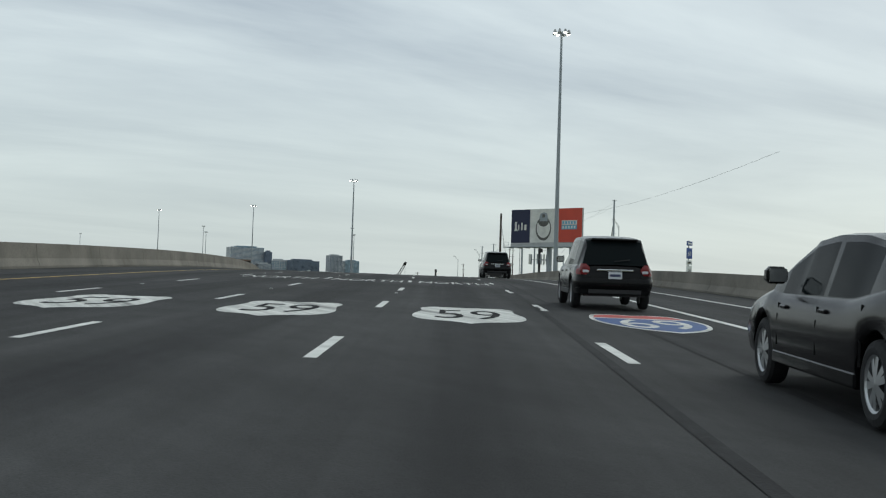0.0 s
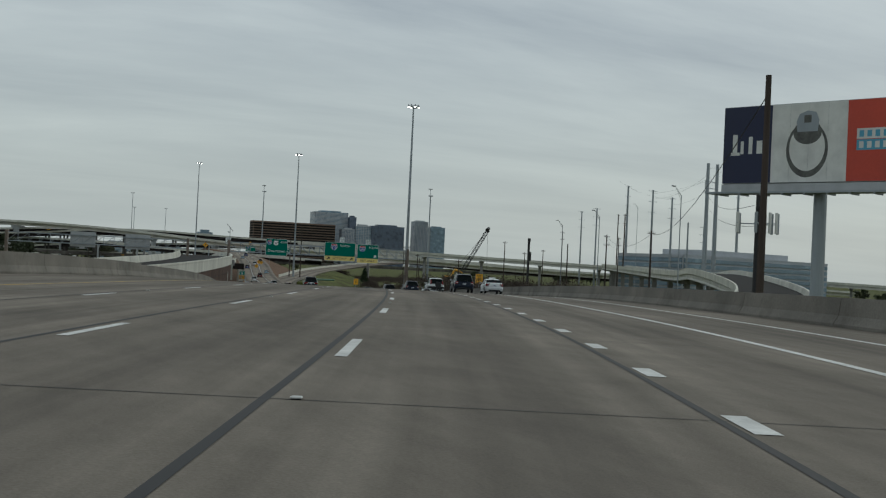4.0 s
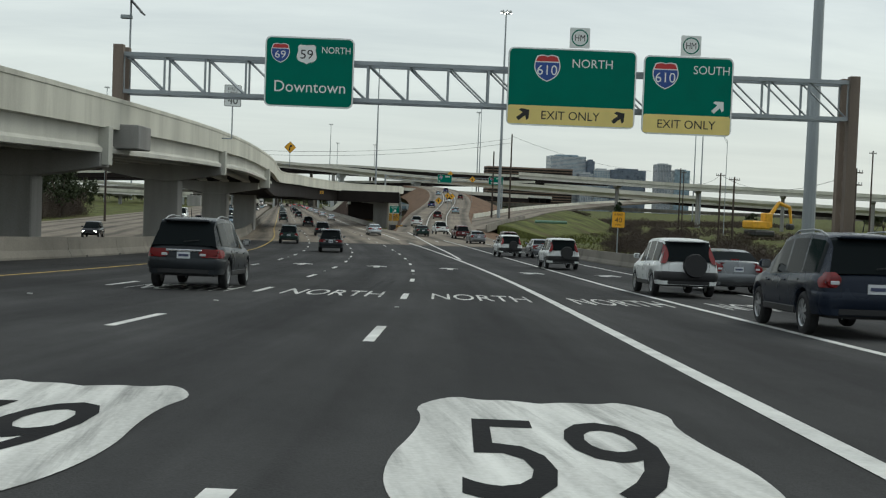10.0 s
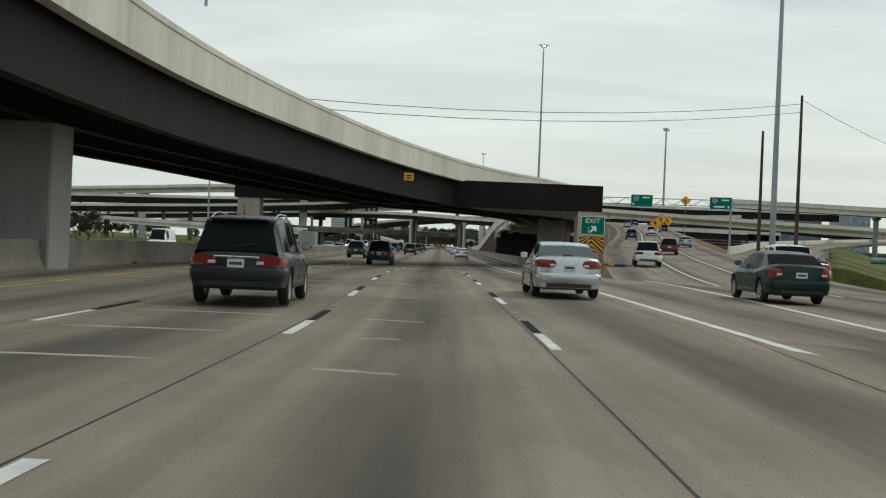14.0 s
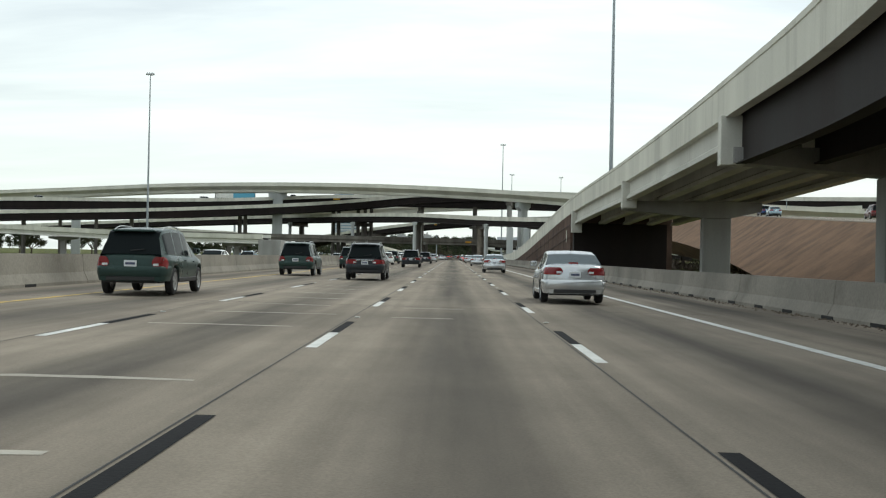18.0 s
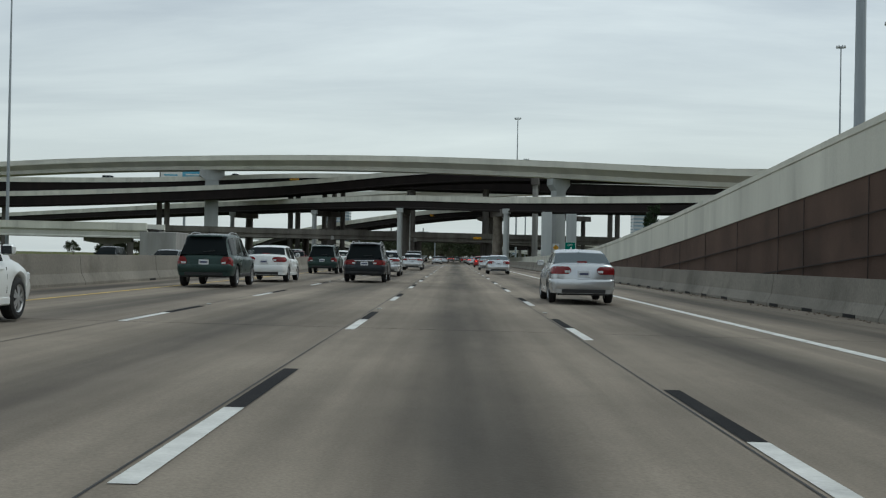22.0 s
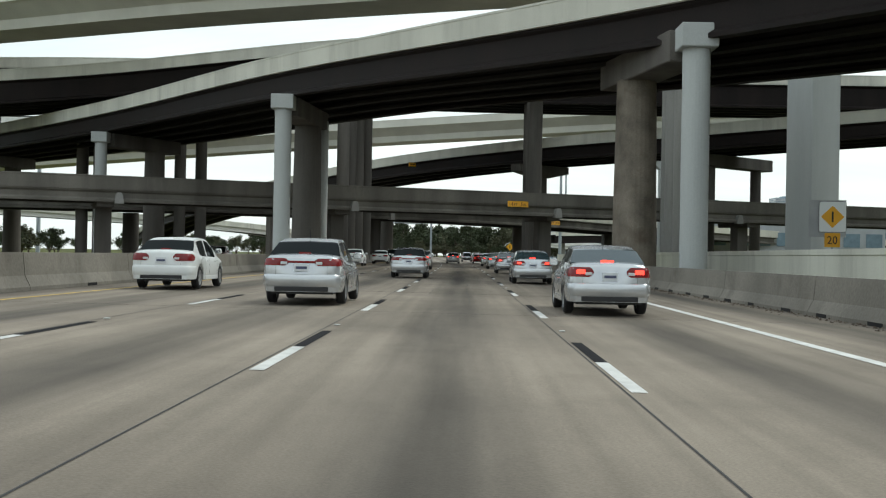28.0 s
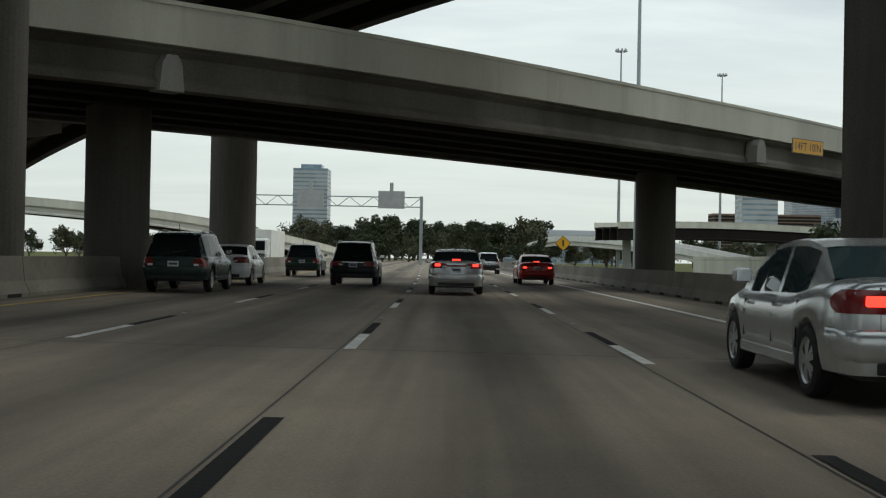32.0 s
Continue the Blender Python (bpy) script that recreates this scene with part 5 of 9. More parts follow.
def make_wheel(r):
    w = 0.215
    tyre, rim = bmesh.new(), bmesh.new()
    seg = 24

    def lathe(bm, prof, close=False):
        rings = []
        for k in range(seg):
            a = 2 * math.pi * k / seg
            rings.append([bm.verts.new((x, rr * math.cos(a), rr * math.sin(a))) for x, rr in prof])
        for k in range(seg):
            a, b = rings[k], rings[(k + 1) % seg]
            for j in range(len(prof) - 1):
                bm.faces.new((a[j], a[j + 1], b[j + 1], b[j]))

    h = w / 2
    lathe(tyre, [(-h + 0.01, r * 0.66), (-h, r * 0.8), (-h + 0.02, r * 0.95), (-h + 0.05, r), (h - 0.05, r), (h - 0.02, r * 0.95), (h, r * 0.8), (h - 0.01, r * 0.66)])
    for s in (-1, 1):
        lathe(rim, [(s * (h - 0.012), r * 0.68), (s * (h - 0.03), r * 0.60), (s * (h - 0.10), r * 0.58)])
        lathe(rim, [(s * (h - 0.02), r * 0.14), (s * (h - 0.015), 0.001)])
        for k in range(10):
            a = 2 * math.pi * (k + 0.5 * (k % 2) * 0.5) / 10
            q = Matrix.Rotation(a, 4, "X")
            pts = [(s * (h - 0.018), -0.022, r * 0.12), (s * (h - 0.018), 0.022, r * 0.12), (s * (h - 0.03), 0.032, r * 0.62), (s * (h - 0.03), -0.032, r * 0.62)]
            vs = [rim.verts.new(q @ Vector(p)) for p in pts]
            rim.faces.new(vs)
    bmesh.ops.recalc_face_normals(rim, faces=rim.faces)
    for s in (-1, 1):
        disc = rim.faces.new([rim.verts.new((s * (h - 0.075), r * 0.64 * math.cos(2 * math.pi * k / seg), r * 0.64 * math.sin(2 * math.pi * k / seg))) for k in range(seg)])
        disc.material_index = 1
    bmesh.ops.recalc_face_normals(tyre, faces=tyre.faces)
    out = []
    for nm, bm, mm in (("tyre", tyre, "tyre"), ("rim", rim, "alloy")):
        me = bpy.data.meshes.new(nm)
        bm.to_mesh(me)
        bm.free()
        me.materials.append(M[mm])
        out.append(me)
    out[1].materials.append(M["trim"])
    return out


WHEELS = {}


def build_car(kind, colour, name, label, category, lit=False, glass="car_glass", tail="wide", rails=False, spare=False, stretch=1.0, head=False, taxi=False, garnish=None, far=False, clad=False):
    c = CARS[kind]
    L, W, ro, wb, r, zl = c["L"] * stretch, c["W"], c["ro"], c["wb"] * stretch, c["r"], c["zl"]
    top = curve_lin([(y * stretch, z) for y, z in c["top"]])
    roof = curve_lin([(y * stretch, z) for y, z in c["roof"]])
    rr, rf = c["rr"] * stretch, c["rf"] * stretch
    pil = [(a * stretch, b * stretch) for a, b in c["pil"]]
    col = PAINT[colour]
    car = tagged(empty(name), label, category, group="traffic on the freeway")
    axles = (ro, ro + wb)
    plan = curve_lin([(0, 0.78), (0.05, 0.875), (0.16, 0.94), (0.45, 0.985), (1.2, 1.0), (L - 1.5, 1.0), (L - 0.7, 0.97), (L - 0.25, 0.87), (L - 0.08, 0.74), (L, 0.6)])
    hw = lambda y: W / 2 * plan(y)  # noqa: E731
    ra = r * 1.16

    def low(y):
        z = zl + 0.02 if 0.25 < y < L - 0.25 else zl + 0.02
        for a in axles:
            if abs(y - a) < ra:
                z = max(z, r + math.sqrt(ra * ra - (y - a) ** 2) * 0.98)
        return z

    def section(y):
        w, zt, zb = hw(y), top(y), low(y)
        zm = zl + 0.45 * (top(1.5) - zl)
        pts = [(0, zt + 0.015), (w * 0.62, zt), (w * 0.86, zt - 0.03), (w * 0.955, zt - 0.10), (w * 0.985, zt - 0.2), (w, max(zm, zb + 0.05) if zm < zt - 0.22 else zt - 0.25), (w * 0.985, max(zb + 0.02, zl + 0.14)), (w * 0.95, zb), (0, zb)]
        return pts

    ys = sorted(set([round(v, 3) for v in [0, 0.03, 0.07, 0.14, 0.24, 0.36] + list(np.arange(0.5, L - 0.3, 0.14)) + [L - 0.25, L - 0.14, L - 0.06, L] + [a + ra * s for a in axles for s in (-1.0, -0.98, -0.9, -0.75, -0.5, -0.25, 0, 0.25, 0.5, 0.75, 0.9, 0.98, 1.0)]]))
    bm = bmesh.new()
    rings = []
    for y in ys:
        half = section(y)
        pts = half + [(-x, z) for x, z in half[-2:0:-1]]
        rings.append([bm.verts.new((x, y - ro, z)) for x, z in pts])
    n = len(rings[0])
    for a, b in zip(rings, rings[1:]):
        for j in range(n):
            bm.faces.new((a[j], a[(j + 1) % n], b[(j + 1) % n], b[j]))
    bm.faces.new(rings[0][::-1])
    bm.faces.new(rings[-1])
    bmesh.ops.recalc_face_normals(bm, faces=bm.faces)
    bmesh.ops.remove_doubles(bm, verts=bm.verts, dist=0.0005)
    body = part("body", bm, col, car, smooth=True)
    try:
        body.data.set_sharp_from_angle(angle=radians(38))
    except AttributeError:
        pass
    # greenhouse
    y0, y1 = c["roof"][0][0] * stretch, c["roof"][-1][0] * stretch
    gy = sorted(set([round(v, 3) for v in list(np.linspace(y0, y1, 30)) + [rr, rf] + [v for p in pil for v in p if y0 < v < y1]]))
    grid = []
    for y in gy:
        zb, zt = top(y) - 0.11, max(roof(y), top(y) - 0.02)
        h = zt - zb
        wb_, wt = hw(max(y, 0.3)) * 0.91, hw(max(y, 0.3)) * (0.91 - 0.20 * min(1.0, h / 0.52))
        half = [(wb_, zb), (wb_ - 0.06 * (wb_ - wt), zb + 0.10 * h), (wt + 0.13 * (wb_ - wt), zb + 0.86 * h), (wt, zb + 0.955 * h), (wt * 0.8, zb + 0.99 * h), (0, zt + 0.01)]
        grid.append([(x, y - ro, z) for x, z in half] + [(-x, y - ro, z) for x, z in half[-2::-1]])
    gb = bmesh.new()
    panes = {"windscreen": bmesh.new(), "rear_window": bmesh.new(), "left_side_glass": bmesh.new(), "right_side_glass": bmesh.new()}
    for i in range(len(gy) - 1):
        ym = (gy[i] + gy[i + 1]) / 2
        for j in range(10):
            ring = j if j < 5 else 9 - j
            pillar = any(a <= ym <= b for a, b in pil)
            is_glass = (ring == 1 and not pillar) or (ring >= 3 and (ym < rr - 0.02 or ym > rf + 0.02) and (ring == 4 or ym > 0) and not (ring == 3 and False))
            if kind == "pickup" and ym < rr:
                is_glass = ring >= 3
            tgt = gb
            if is_glass:
                tgt = panes["windscreen" if ring >= 3 and ym > rf else "rear_window" if ring >= 3 else "right_side_glass" if j < 5 else "left_side_glass"]
            q = [grid[i][j], grid[i][j + 1], grid[i + 1][j + 1], grid[i + 1][j]]
            tgt.faces.new([tgt.verts.new(p) for p in q])
    for g in (gb, *panes.values()):
        bmesh.ops.remove_doubles(g, verts=g.verts, dist=0.0008)
        bmesh.ops.recalc_face_normals(g, faces=g.faces)
    cab = part("cabin_shell", gb, col, car, smooth=True)
    cab.data.set_sharp_from_angle(angle=radians(40))
    for nm, g in panes.items():
        if g.faces:
            part(nm, g, M[glass], cab, "dark tinted window glass" if glass == "car_glass" else "clear window glass", smooth=True).data.set_sharp_from_angle(angle=radians(14))
    # wheels
    if r not in WHEELS:
        WHEELS[r] = make_wheel(r)
    for a in axles:
        for s in (-1, 1):
            w = empty("wheel")
            w.parent = car
            w.location = (s * (W / 2 - 0.125), a - ro, r)
            for nm, me in zip(("tyre", "rim"), WHEELS[r]):
                new(nm, me).parent = w
    # dark underbody that closes the arches
    part("underbody", box_bm(-W / 2 + 0.22, W / 2 - 0.22, 0.1 - ro, L - 0.2 - ro, zl - 0.03, zl + 0.42), M["trim"], car)
    # rear end
    zt = top(0.05)
    wr = hw(0.0)
    lamp_m = M["tail_lit"] if lit else M["tail"]

    def skin(y, z):
        """Half width of the body, or of the cabin over it, at a station and a height."""
        pts = section(y)[1:-1]
        w = float(np.interp(-z, [-p[1] for p in pts], [p[0] for p in pts]))
        if z > top(y) - 0.1 and kind in ("suv", "van"):
            h = max(roof(max(y, y0)), top(y)) - top(y) + 0.11
            w = max(w if z < top(y) - 0.02 else 0.0, hw(max(y, 0.3)) * (0.91 - 0.2 * min(1.0, max(0.0, (z - top(y) + 0.11) / max(h, 0.1)) * min(1.0, h / 0.52))))
        return w

    for s in (-1, 1):
        xin = {"wide": 0.48, "bar": 0.40, "tall": 0.80, "small": 0.74, "pillar": 0.80}[tail] * wr
        za, zb = {"wide": (zt - 0.27, zt - 0.07), "bar": (zt - 0.22, zt - 0.06), "tall": (zt - 0.22, zt + 0.03), "small": (zt - 0.34, zt - 0.05), "pillar": (zt - 0.05, zt + 0.5)}[tail]
        back = {"wide": 0.36, "bar": 0.36, "pillar": 0.18}.get(tail, 0.26)
        tb = bmesh.new()
        rows_ = []
        for q in np.linspace(0, 1, 6):
            z = za + (zb - za) * q
            taper = abs(q - 0.5) * 2
            xi = xin + 0.12 * wr * taper ** 2
            lean_ = max(0.0, float(np.interp(z, [p[1] for p in c["roof"][:4]], [p[0] for p in c["roof"][:4]]))) if z > zt and kind in ("suv", "van") else 0.0
            be = back * (1 - 0.35 * taper ** 2)
            w0 = skin(max(lean_, 0.0), z) + 0.004
            line_ = [(xi, lean_ - 0.014), ((xi + w0) / 2, lean_ - 0.016), (w0, lean_ - 0.010)] + [(skin(lean_ + y, z) + 0.012, lean_ + y) for y in (0.03, 0.08, 0.15, be)]
            line_ += [(line_[-1][0] - 0.05, be + lean_), (xi, lean_ + 0.04)]
            rows_.append([tb.verts.new((s * px, py - ro, z)) for px, py in line_])
        m_ = len(rows_[0])
        for ra_, rb_ in zip(rows_, rows_[1:]):
            for j in range(m_):
                tb.faces.new((ra_[j], ra_[(j + 1) % m_], rb_[(j + 1) % m_], rb_[j]))
        tb.faces.new(rows_[0][::-1])
        tb.faces.new(rows_[-1])
        bmesh.ops.recalc_face_normals(tb, faces=tb.faces)
        lamp = part("tail_light", tb, M["tail"], car, "red tail light", smooth=True)
        lamp.data.set_sharp_from_angle(angle=radians(40))
        zc_ = za + 0.3 * (zb - za)
        if not far and tail != "pillar":
            part("reverse_lens", box_bm(*sorted((s * (xin + 0.03), s * (xin + 0.17))), -ro - 0.024, -ro - 0.008, zc_ - 0.025, zc_ + 0.035, bevel=0.008), M["headlamp"], lamp)
        if lit:
            part("brake_lens", box_bm(s * wr * 0.86 - 0.09, s * wr * 0.86 + 0.09, -ro - 0.03, -ro - 0.008, za + 0.06, za + 0.15, bevel=0.012), M["tail_lit"], lamp, "lit red brake lamp")
    if tail == "bar":
        part("light_bar", box_bm(-wr * 0.44, wr * 0.44, -ro - 0.014, -ro + 0.02, zt - 0.165, zt - 0.115, bevel=0.01), M["tail"], car, "dark red light bar across the boot")
    part("lower_bumper", box_bm(-wr * 0.86, wr * 0.86, -ro - 0.012, -ro + 0.10, zl + 0.01, zl + 0.15, bevel=0.03), M["trim"], car, "black lower bumper")
    bb = bmesh.new()
    edge_ = [(hw(y) + 0.012, y - 0.03 * (1 - y / 0.5)) for y in (0.42, 0.24, 0.1, 0.03, 0.0)]
    loop_ = edge_ + [(-x, y) for x, y in edge_[::-1]]
    rows_ = [[bb.verts.new((x * k, y - ro + dy, z)) for x, y in loop_] for z, k, dy in ((zl + 0.12, 0.965, 0.035), (zl + 0.17, 0.99, 0.008), (zl + 0.24, 1.0, 0.0), (zl + 0.33, 1.0, 0.002), (zl + 0.38, 0.993, 0.012), (zl + 0.41, 0.975, 0.04))]
    for ra_, rb_ in zip(rows_, rows_[1:]):
        for j in range(len(loop_) - 1):
            bb.faces.new((ra_[j], ra_[j + 1], rb_[j + 1], rb_[j]))
    bb.faces.new(rows_[0])
    bb.faces.new(rows_[-1])
    bmesh.ops.recalc_face_normals(bb, faces=bb.faces)
    part("bumper", bb, M["trim"] if clad else col, car, "black plastic bumper" if clad else "", smooth=True).data.set_sharp_from_angle(angle=radians(50))
    pl = part("number_plate", box_bm(-0.155, 0.155, -ro - 0.032, -ro - 0.008, zt - 0.34, zt - 0.185) if kind != "suv" else box_bm(-0.155, 0.155, -ro - 0.03, -ro - 0.005, zt - 0.30, zt - 0.145), M["plate"], car, "pale number plate")
    zp = zt - 0.2625 if kind != "suv" else zt - 0.2225
    if not far:
        part("plate_bar", box_bm(-0.12, 0.12, -ro - 0.036, -ro - 0.031, zp - 0.028, zp + 0.028), M["plate_bar"], pl)
    if garnish:
        part("garnish", box_bm(-0.42, 0.42, -ro - 0.035, -ro, zt - 0.135, zt - 0.085, bevel=0.012), M[garnish], car, "bright handle strip")
    # boot or tailgate gap
    gap = bmesh.new()
    for x0, x1, z0, z1 in ((-wr * 0.80, wr * 0.80, zl + 0.385, zl + 0.392), (-wr * 0.80, -wr * 0.795, zl + 0.385, zt - 0.05), (wr * 0.795, wr * 0.80, zl + 0.385, zt - 0.05)):
        box(gap, x0, x1, -ro - 0.006, -ro + 0.02, z0, z1)
    if far:
        gap.free()
    else:
        part("tailgate_gap", gap, M["seam"], car)
    if kind in ("suv", "van"):
        part("rear_spoiler", box_bm(-wr * 0.74, wr * 0.74, c["roof"][2][0] - 0.12 - ro, c["roof"][3][0] - ro + 0.1, roof(rr) - 0.035, roof(rr) + 0.012, bevel=0.015), col, car)
        if not far:
            part("wiper", tube_bm((-0.02, 0.02 - ro, zt + 0.10), (0.34, 0.055 - ro, zt + 0.14), 0.012, seg=5), M["trim"], car)
    else:
        part("third_brake_lamp", box_bm(-0.13, 0.13, c["roof"][0][0] * stretch - ro - 0.03, c["roof"][0][0] * stretch - ro + 0.03, top(0.5) - 0.0, top(0.5) + 0.045), lamp_m, car)
    # sides: door gaps, handles, mirrors, sill
    zm = zl + 0.45 * (top(1.5) - zl)
    for s in (-1, 1):
        gap = bmesh.new()
        for y in (rf + 0.42, (pil[1][0] + pil[1][1]) / 2 if len(pil) > 2 and kind != "suv" else pil[-2][0] + 0.05, axles[0] + ra * 0.72):
            box(gap, s * (W / 2 - 0.02), s * (W / 2 - 0.003), y - ro - 0.002, y - ro + 0.002, zl + 0.16, zm + 0.12)
            box(gap, s * (W / 2 * 0.985 - 0.02), s * (W / 2 * 0.985 - 0.001), y - ro - 0.002, y - ro + 0.002, zm + 0.12, top(y) - 0.14)
        if far:
            gap.free()
        else:
            part("door_gap", gap, M["seam"], car)
        for y in () if far else (pil[-2][0] - 0.12 if kind != "suv" else 2.0, (pil[-2][0] - 0.12 if kind != "suv" else 2.0) + 1.0 * stretch):
            part("door_handle", box_bm(s * (W / 2 * 0.985 - 0.02), s * (W / 2 * 0.985 + 0.02), y - ro - 0.09, y - ro + 0.09, top(y) - 0.19, top(y) - 0.155, bevel=0.01), col, car)
        mx = s * (W / 2 + 0.03)
        mir = part("mirror", box_bm(mx - 0.10, mx + 0.10, rf + 0.28 - ro, rf + 0.43 - ro, top(rf) + 0.03, top(rf) + 0.19, bevel=0.04), col if colour not in ("white",) else col, car)
        if not far:
            part("mirror_glass", box_bm(mx - 0.08, mx + 0.08, rf + 0.272 - ro, rf + 0.279 - ro, top(rf) + 0.05, top(rf) + 0.17), M["chrome"], mir)
        if not far:
            part("sill", box_bm(s * W / 2 - 0.12 if s > 0 else -W / 2 + 0.012, s * W / 2 - 0.012 if s > 0 else -W / 2 + 0.12, axles[0] + ra - ro, axles[1] - ra - ro, zl - 0.02, zl + 0.11, bevel=0.02), M["trim"] if kind == "suv" else col, car)
        if rails:
            rail = bmesh.new()
            ya = np.linspace(0.62, rf - 0.15, 6)
            pts_ = [Vector((s * W * 0.325, y - ro, roof(y) + (0.035 if 0 < k < 5 else -0.03))) for k, y in enumerate(ya)]
            for p, q in zip(pts_, pts_[1:]):
                tube(rail, p, q, 0.017, seg=6)
            part("roof_rail", rail, M["sign_back"], car)
        # front
        part("headlight", box_bm(s * hw(L - 0.2) * 0.72 - 0.17, s * hw(L - 0.2) * 0.72 + 0.17, L - 0.30 - ro, L - 0.06 - ro, top(L) - 0.03, top(L) + 0.12, bevel=0.03), M["headlamp_lit"] if head else M["headlamp"], car)
    part("grille", box_bm(-0.42, 0.42, L - 0.05 - ro, L + 0.02 - ro, zl + 0.16, top(L) - 0.02, bevel=0.02), M["trim"], car)
    if not far:
        part("antenna", tube_bm((0, 0.75 * stretch - ro + (0.6 if kind == "sedan" else 0), (roof(1.6) if kind != "pickup" else 1.8)), (0, 0.66 * stretch - ro + (0.6 if kind == "sedan" else 0), (roof(1.6) if kind != "pickup" else 1.8) + 0.22), 0.012, 0.004, seg=5), M["trim"], car)
    if spare:
        part("spare_wheel_cover", tube_bm((0.16, -ro - 0.20, zt - 0.10), (0.16, -ro - 0.02, zt - 0.10), 0.32, 0.345, seg=24), M["trim"], car, "black spare wheel cover")
    if taxi:
        part("roof_sign", box_bm(-0.3, 0.3, 1.75 - ro, 1.98 - ro, 1.44, 1.60, bevel=0.03), M["white_sign"], car)
    if kind == "pickup":
        part("load_bed", box_bm(-W / 2 + 0.2, W / 2 - 0.2, 0.12 - ro, 1.85 - ro, 1.0, 1.19), M["trim"], car)
    return car


def curve_lin(tab):
    k, v = [a for a, _ in tab], [b for _, b in tab]
    return lambda y: float(np.interp(y, k, v))


def park(car, spots):
    """Stands a vehicle, and copies of it, on the road at (station, offset)."""
    car.matrix_world = road_frame(*spots[0][:2], 0.02)
    for s in spots[1:]:
        copy_thing(car, road_frame(s[0], s[1], 0.02))


park(build_car("sedan", "black", "sedan", "glossy black saloon with chrome wheels", "car", stretch=1.12, garnish="chrome"), [(-609.8, 5.42)])
park(build_car("suv", "black", "suv", "black sport utility with a chrome tailgate strip", "car", tail="tall", garnish="chrome"), [(-592.5, 5.26), (-549.4, 5.3)])
park(build_car("suv", "silver", "suv", "silver compact sport utility with dark rear glass", "car", tail="tall", clad=True), [(-505.5, 9.5), (419, 1.8)])
park(build_car("suv", "grey", "suv", "dark grey sport utility with roof rails", "car", tail="wide", rails=True, garnish="chrome"), [(-357, -5.3), (-302.1, -5.2), (-243.1, -5.2), (-186.8, -5.3), (-128, -5.5), (-35.2, -5.8), (23.4, -5.8), (80.1, -5.8), (140.4, -5.8), (371.5, -5.8)])
park(build_car("suv", "green", "suv", "grey-green sport utility with a roof rack", "car", tail="small", rails=True), [(-219.6, -9.2), (-92.5, -9.7), (-59.4, -9.8), (-29, -9.8), (2.8, -9.8), (35, -9.8), (67.4, -9.9), (100.3, -9.9), (134, -9.9), (359.6, -9.9), (388, -9.6)])
park(build_car("suv", "navy", "suv", "dark navy crossover with red tail lights", "car", tail="tall", rails=True), [(-402.5, 8.2), (-359, 7.9), (-335.2, 7.9), (-310.8, 7.8)])
park(build_car("suv", "white", "suv", "white sport utility with a spare wheel on the tailgate", "car", tail="pillar", spare=True, clad=True), [(-378, 8.4), (-296.2, 8.0), (-266.9, 8.3), (-241, 8.6)])
park(build_car("sedan", "white", "sedan", "white saloon with a small roof sign", "car", tail="small", taxi=True), [(-399.4, 11.5), (-354, 11.2), (-329.6, 11.4)])
park(build_car("sedan", "silver", "sedan", "silver saloon with red tail lights", "car", tail="wide", glass="pale_glass"), [(-178.5, 1.86), (-56.5, 1.55), (2.2, 1.5), (61.5, 1.45), (119, 1.4), (147.2, 1.4)])
park(build_car("sedan", "silver", "sedan", "silver saloon with its brake lights on", "car", tail="wide", lit=True, glass="pale_glass"), [(232.6, 1.4), (258.9, 1.4), (286.7, 1.5), (311.9, 1.55), (337, 1.75)])
park(build_car("sedan", "white", "sedan", "white saloon with dark rear glass", "car", tail="wide"), [(44.8, -9.5), (76.6, -9.5), (110, -9.8), (240.7, -9.9), (269, -9.9), (306.7, -10.8), (334, -10.2), (368.2, -10.1)])
park(build_car("sedan", "silver", "sedan", "silver saloon with a full-width red light bar", "car", tail="bar"), [(97.1, -5.95), (131, -5.6), (233.7, -5.05), (264.2, -4.2)])
park(build_car("sedan", "silver", "sedan", "silver saloon braking with a full-width light bar", "car", tail="bar", lit=True), [(296, -4.8), (364.2, -2.0)])
park(build_car("sedan", "mid", "sedan", "grey saloon in the exit lane", "car", tail="small"), [(-291.9, 10.6), (-240.7, 11.2), (-200, 11.8)])
park(build_car("suv", "maroon", "suv", "maroon sport utility in the exit lane", "car", tail="small"), [(-216.2, 12.5), (-182.8, 12.7)])
park(build_car("sedan", "dkgreen", "sedan", "dark green saloon in the exit lane", "car", tail="small"), [(-176.7, 8.4)])
park(build_car("sedan", "red", "sedan", "red saloon with brake lights on", "car", tail="small", lit=True), [(383, 2.2), (184, 1.5)])
park(build_car("pickup", "white", "pickup_truck", "white pickup truck in the exit lane", "truck"), [(-163, 13)])

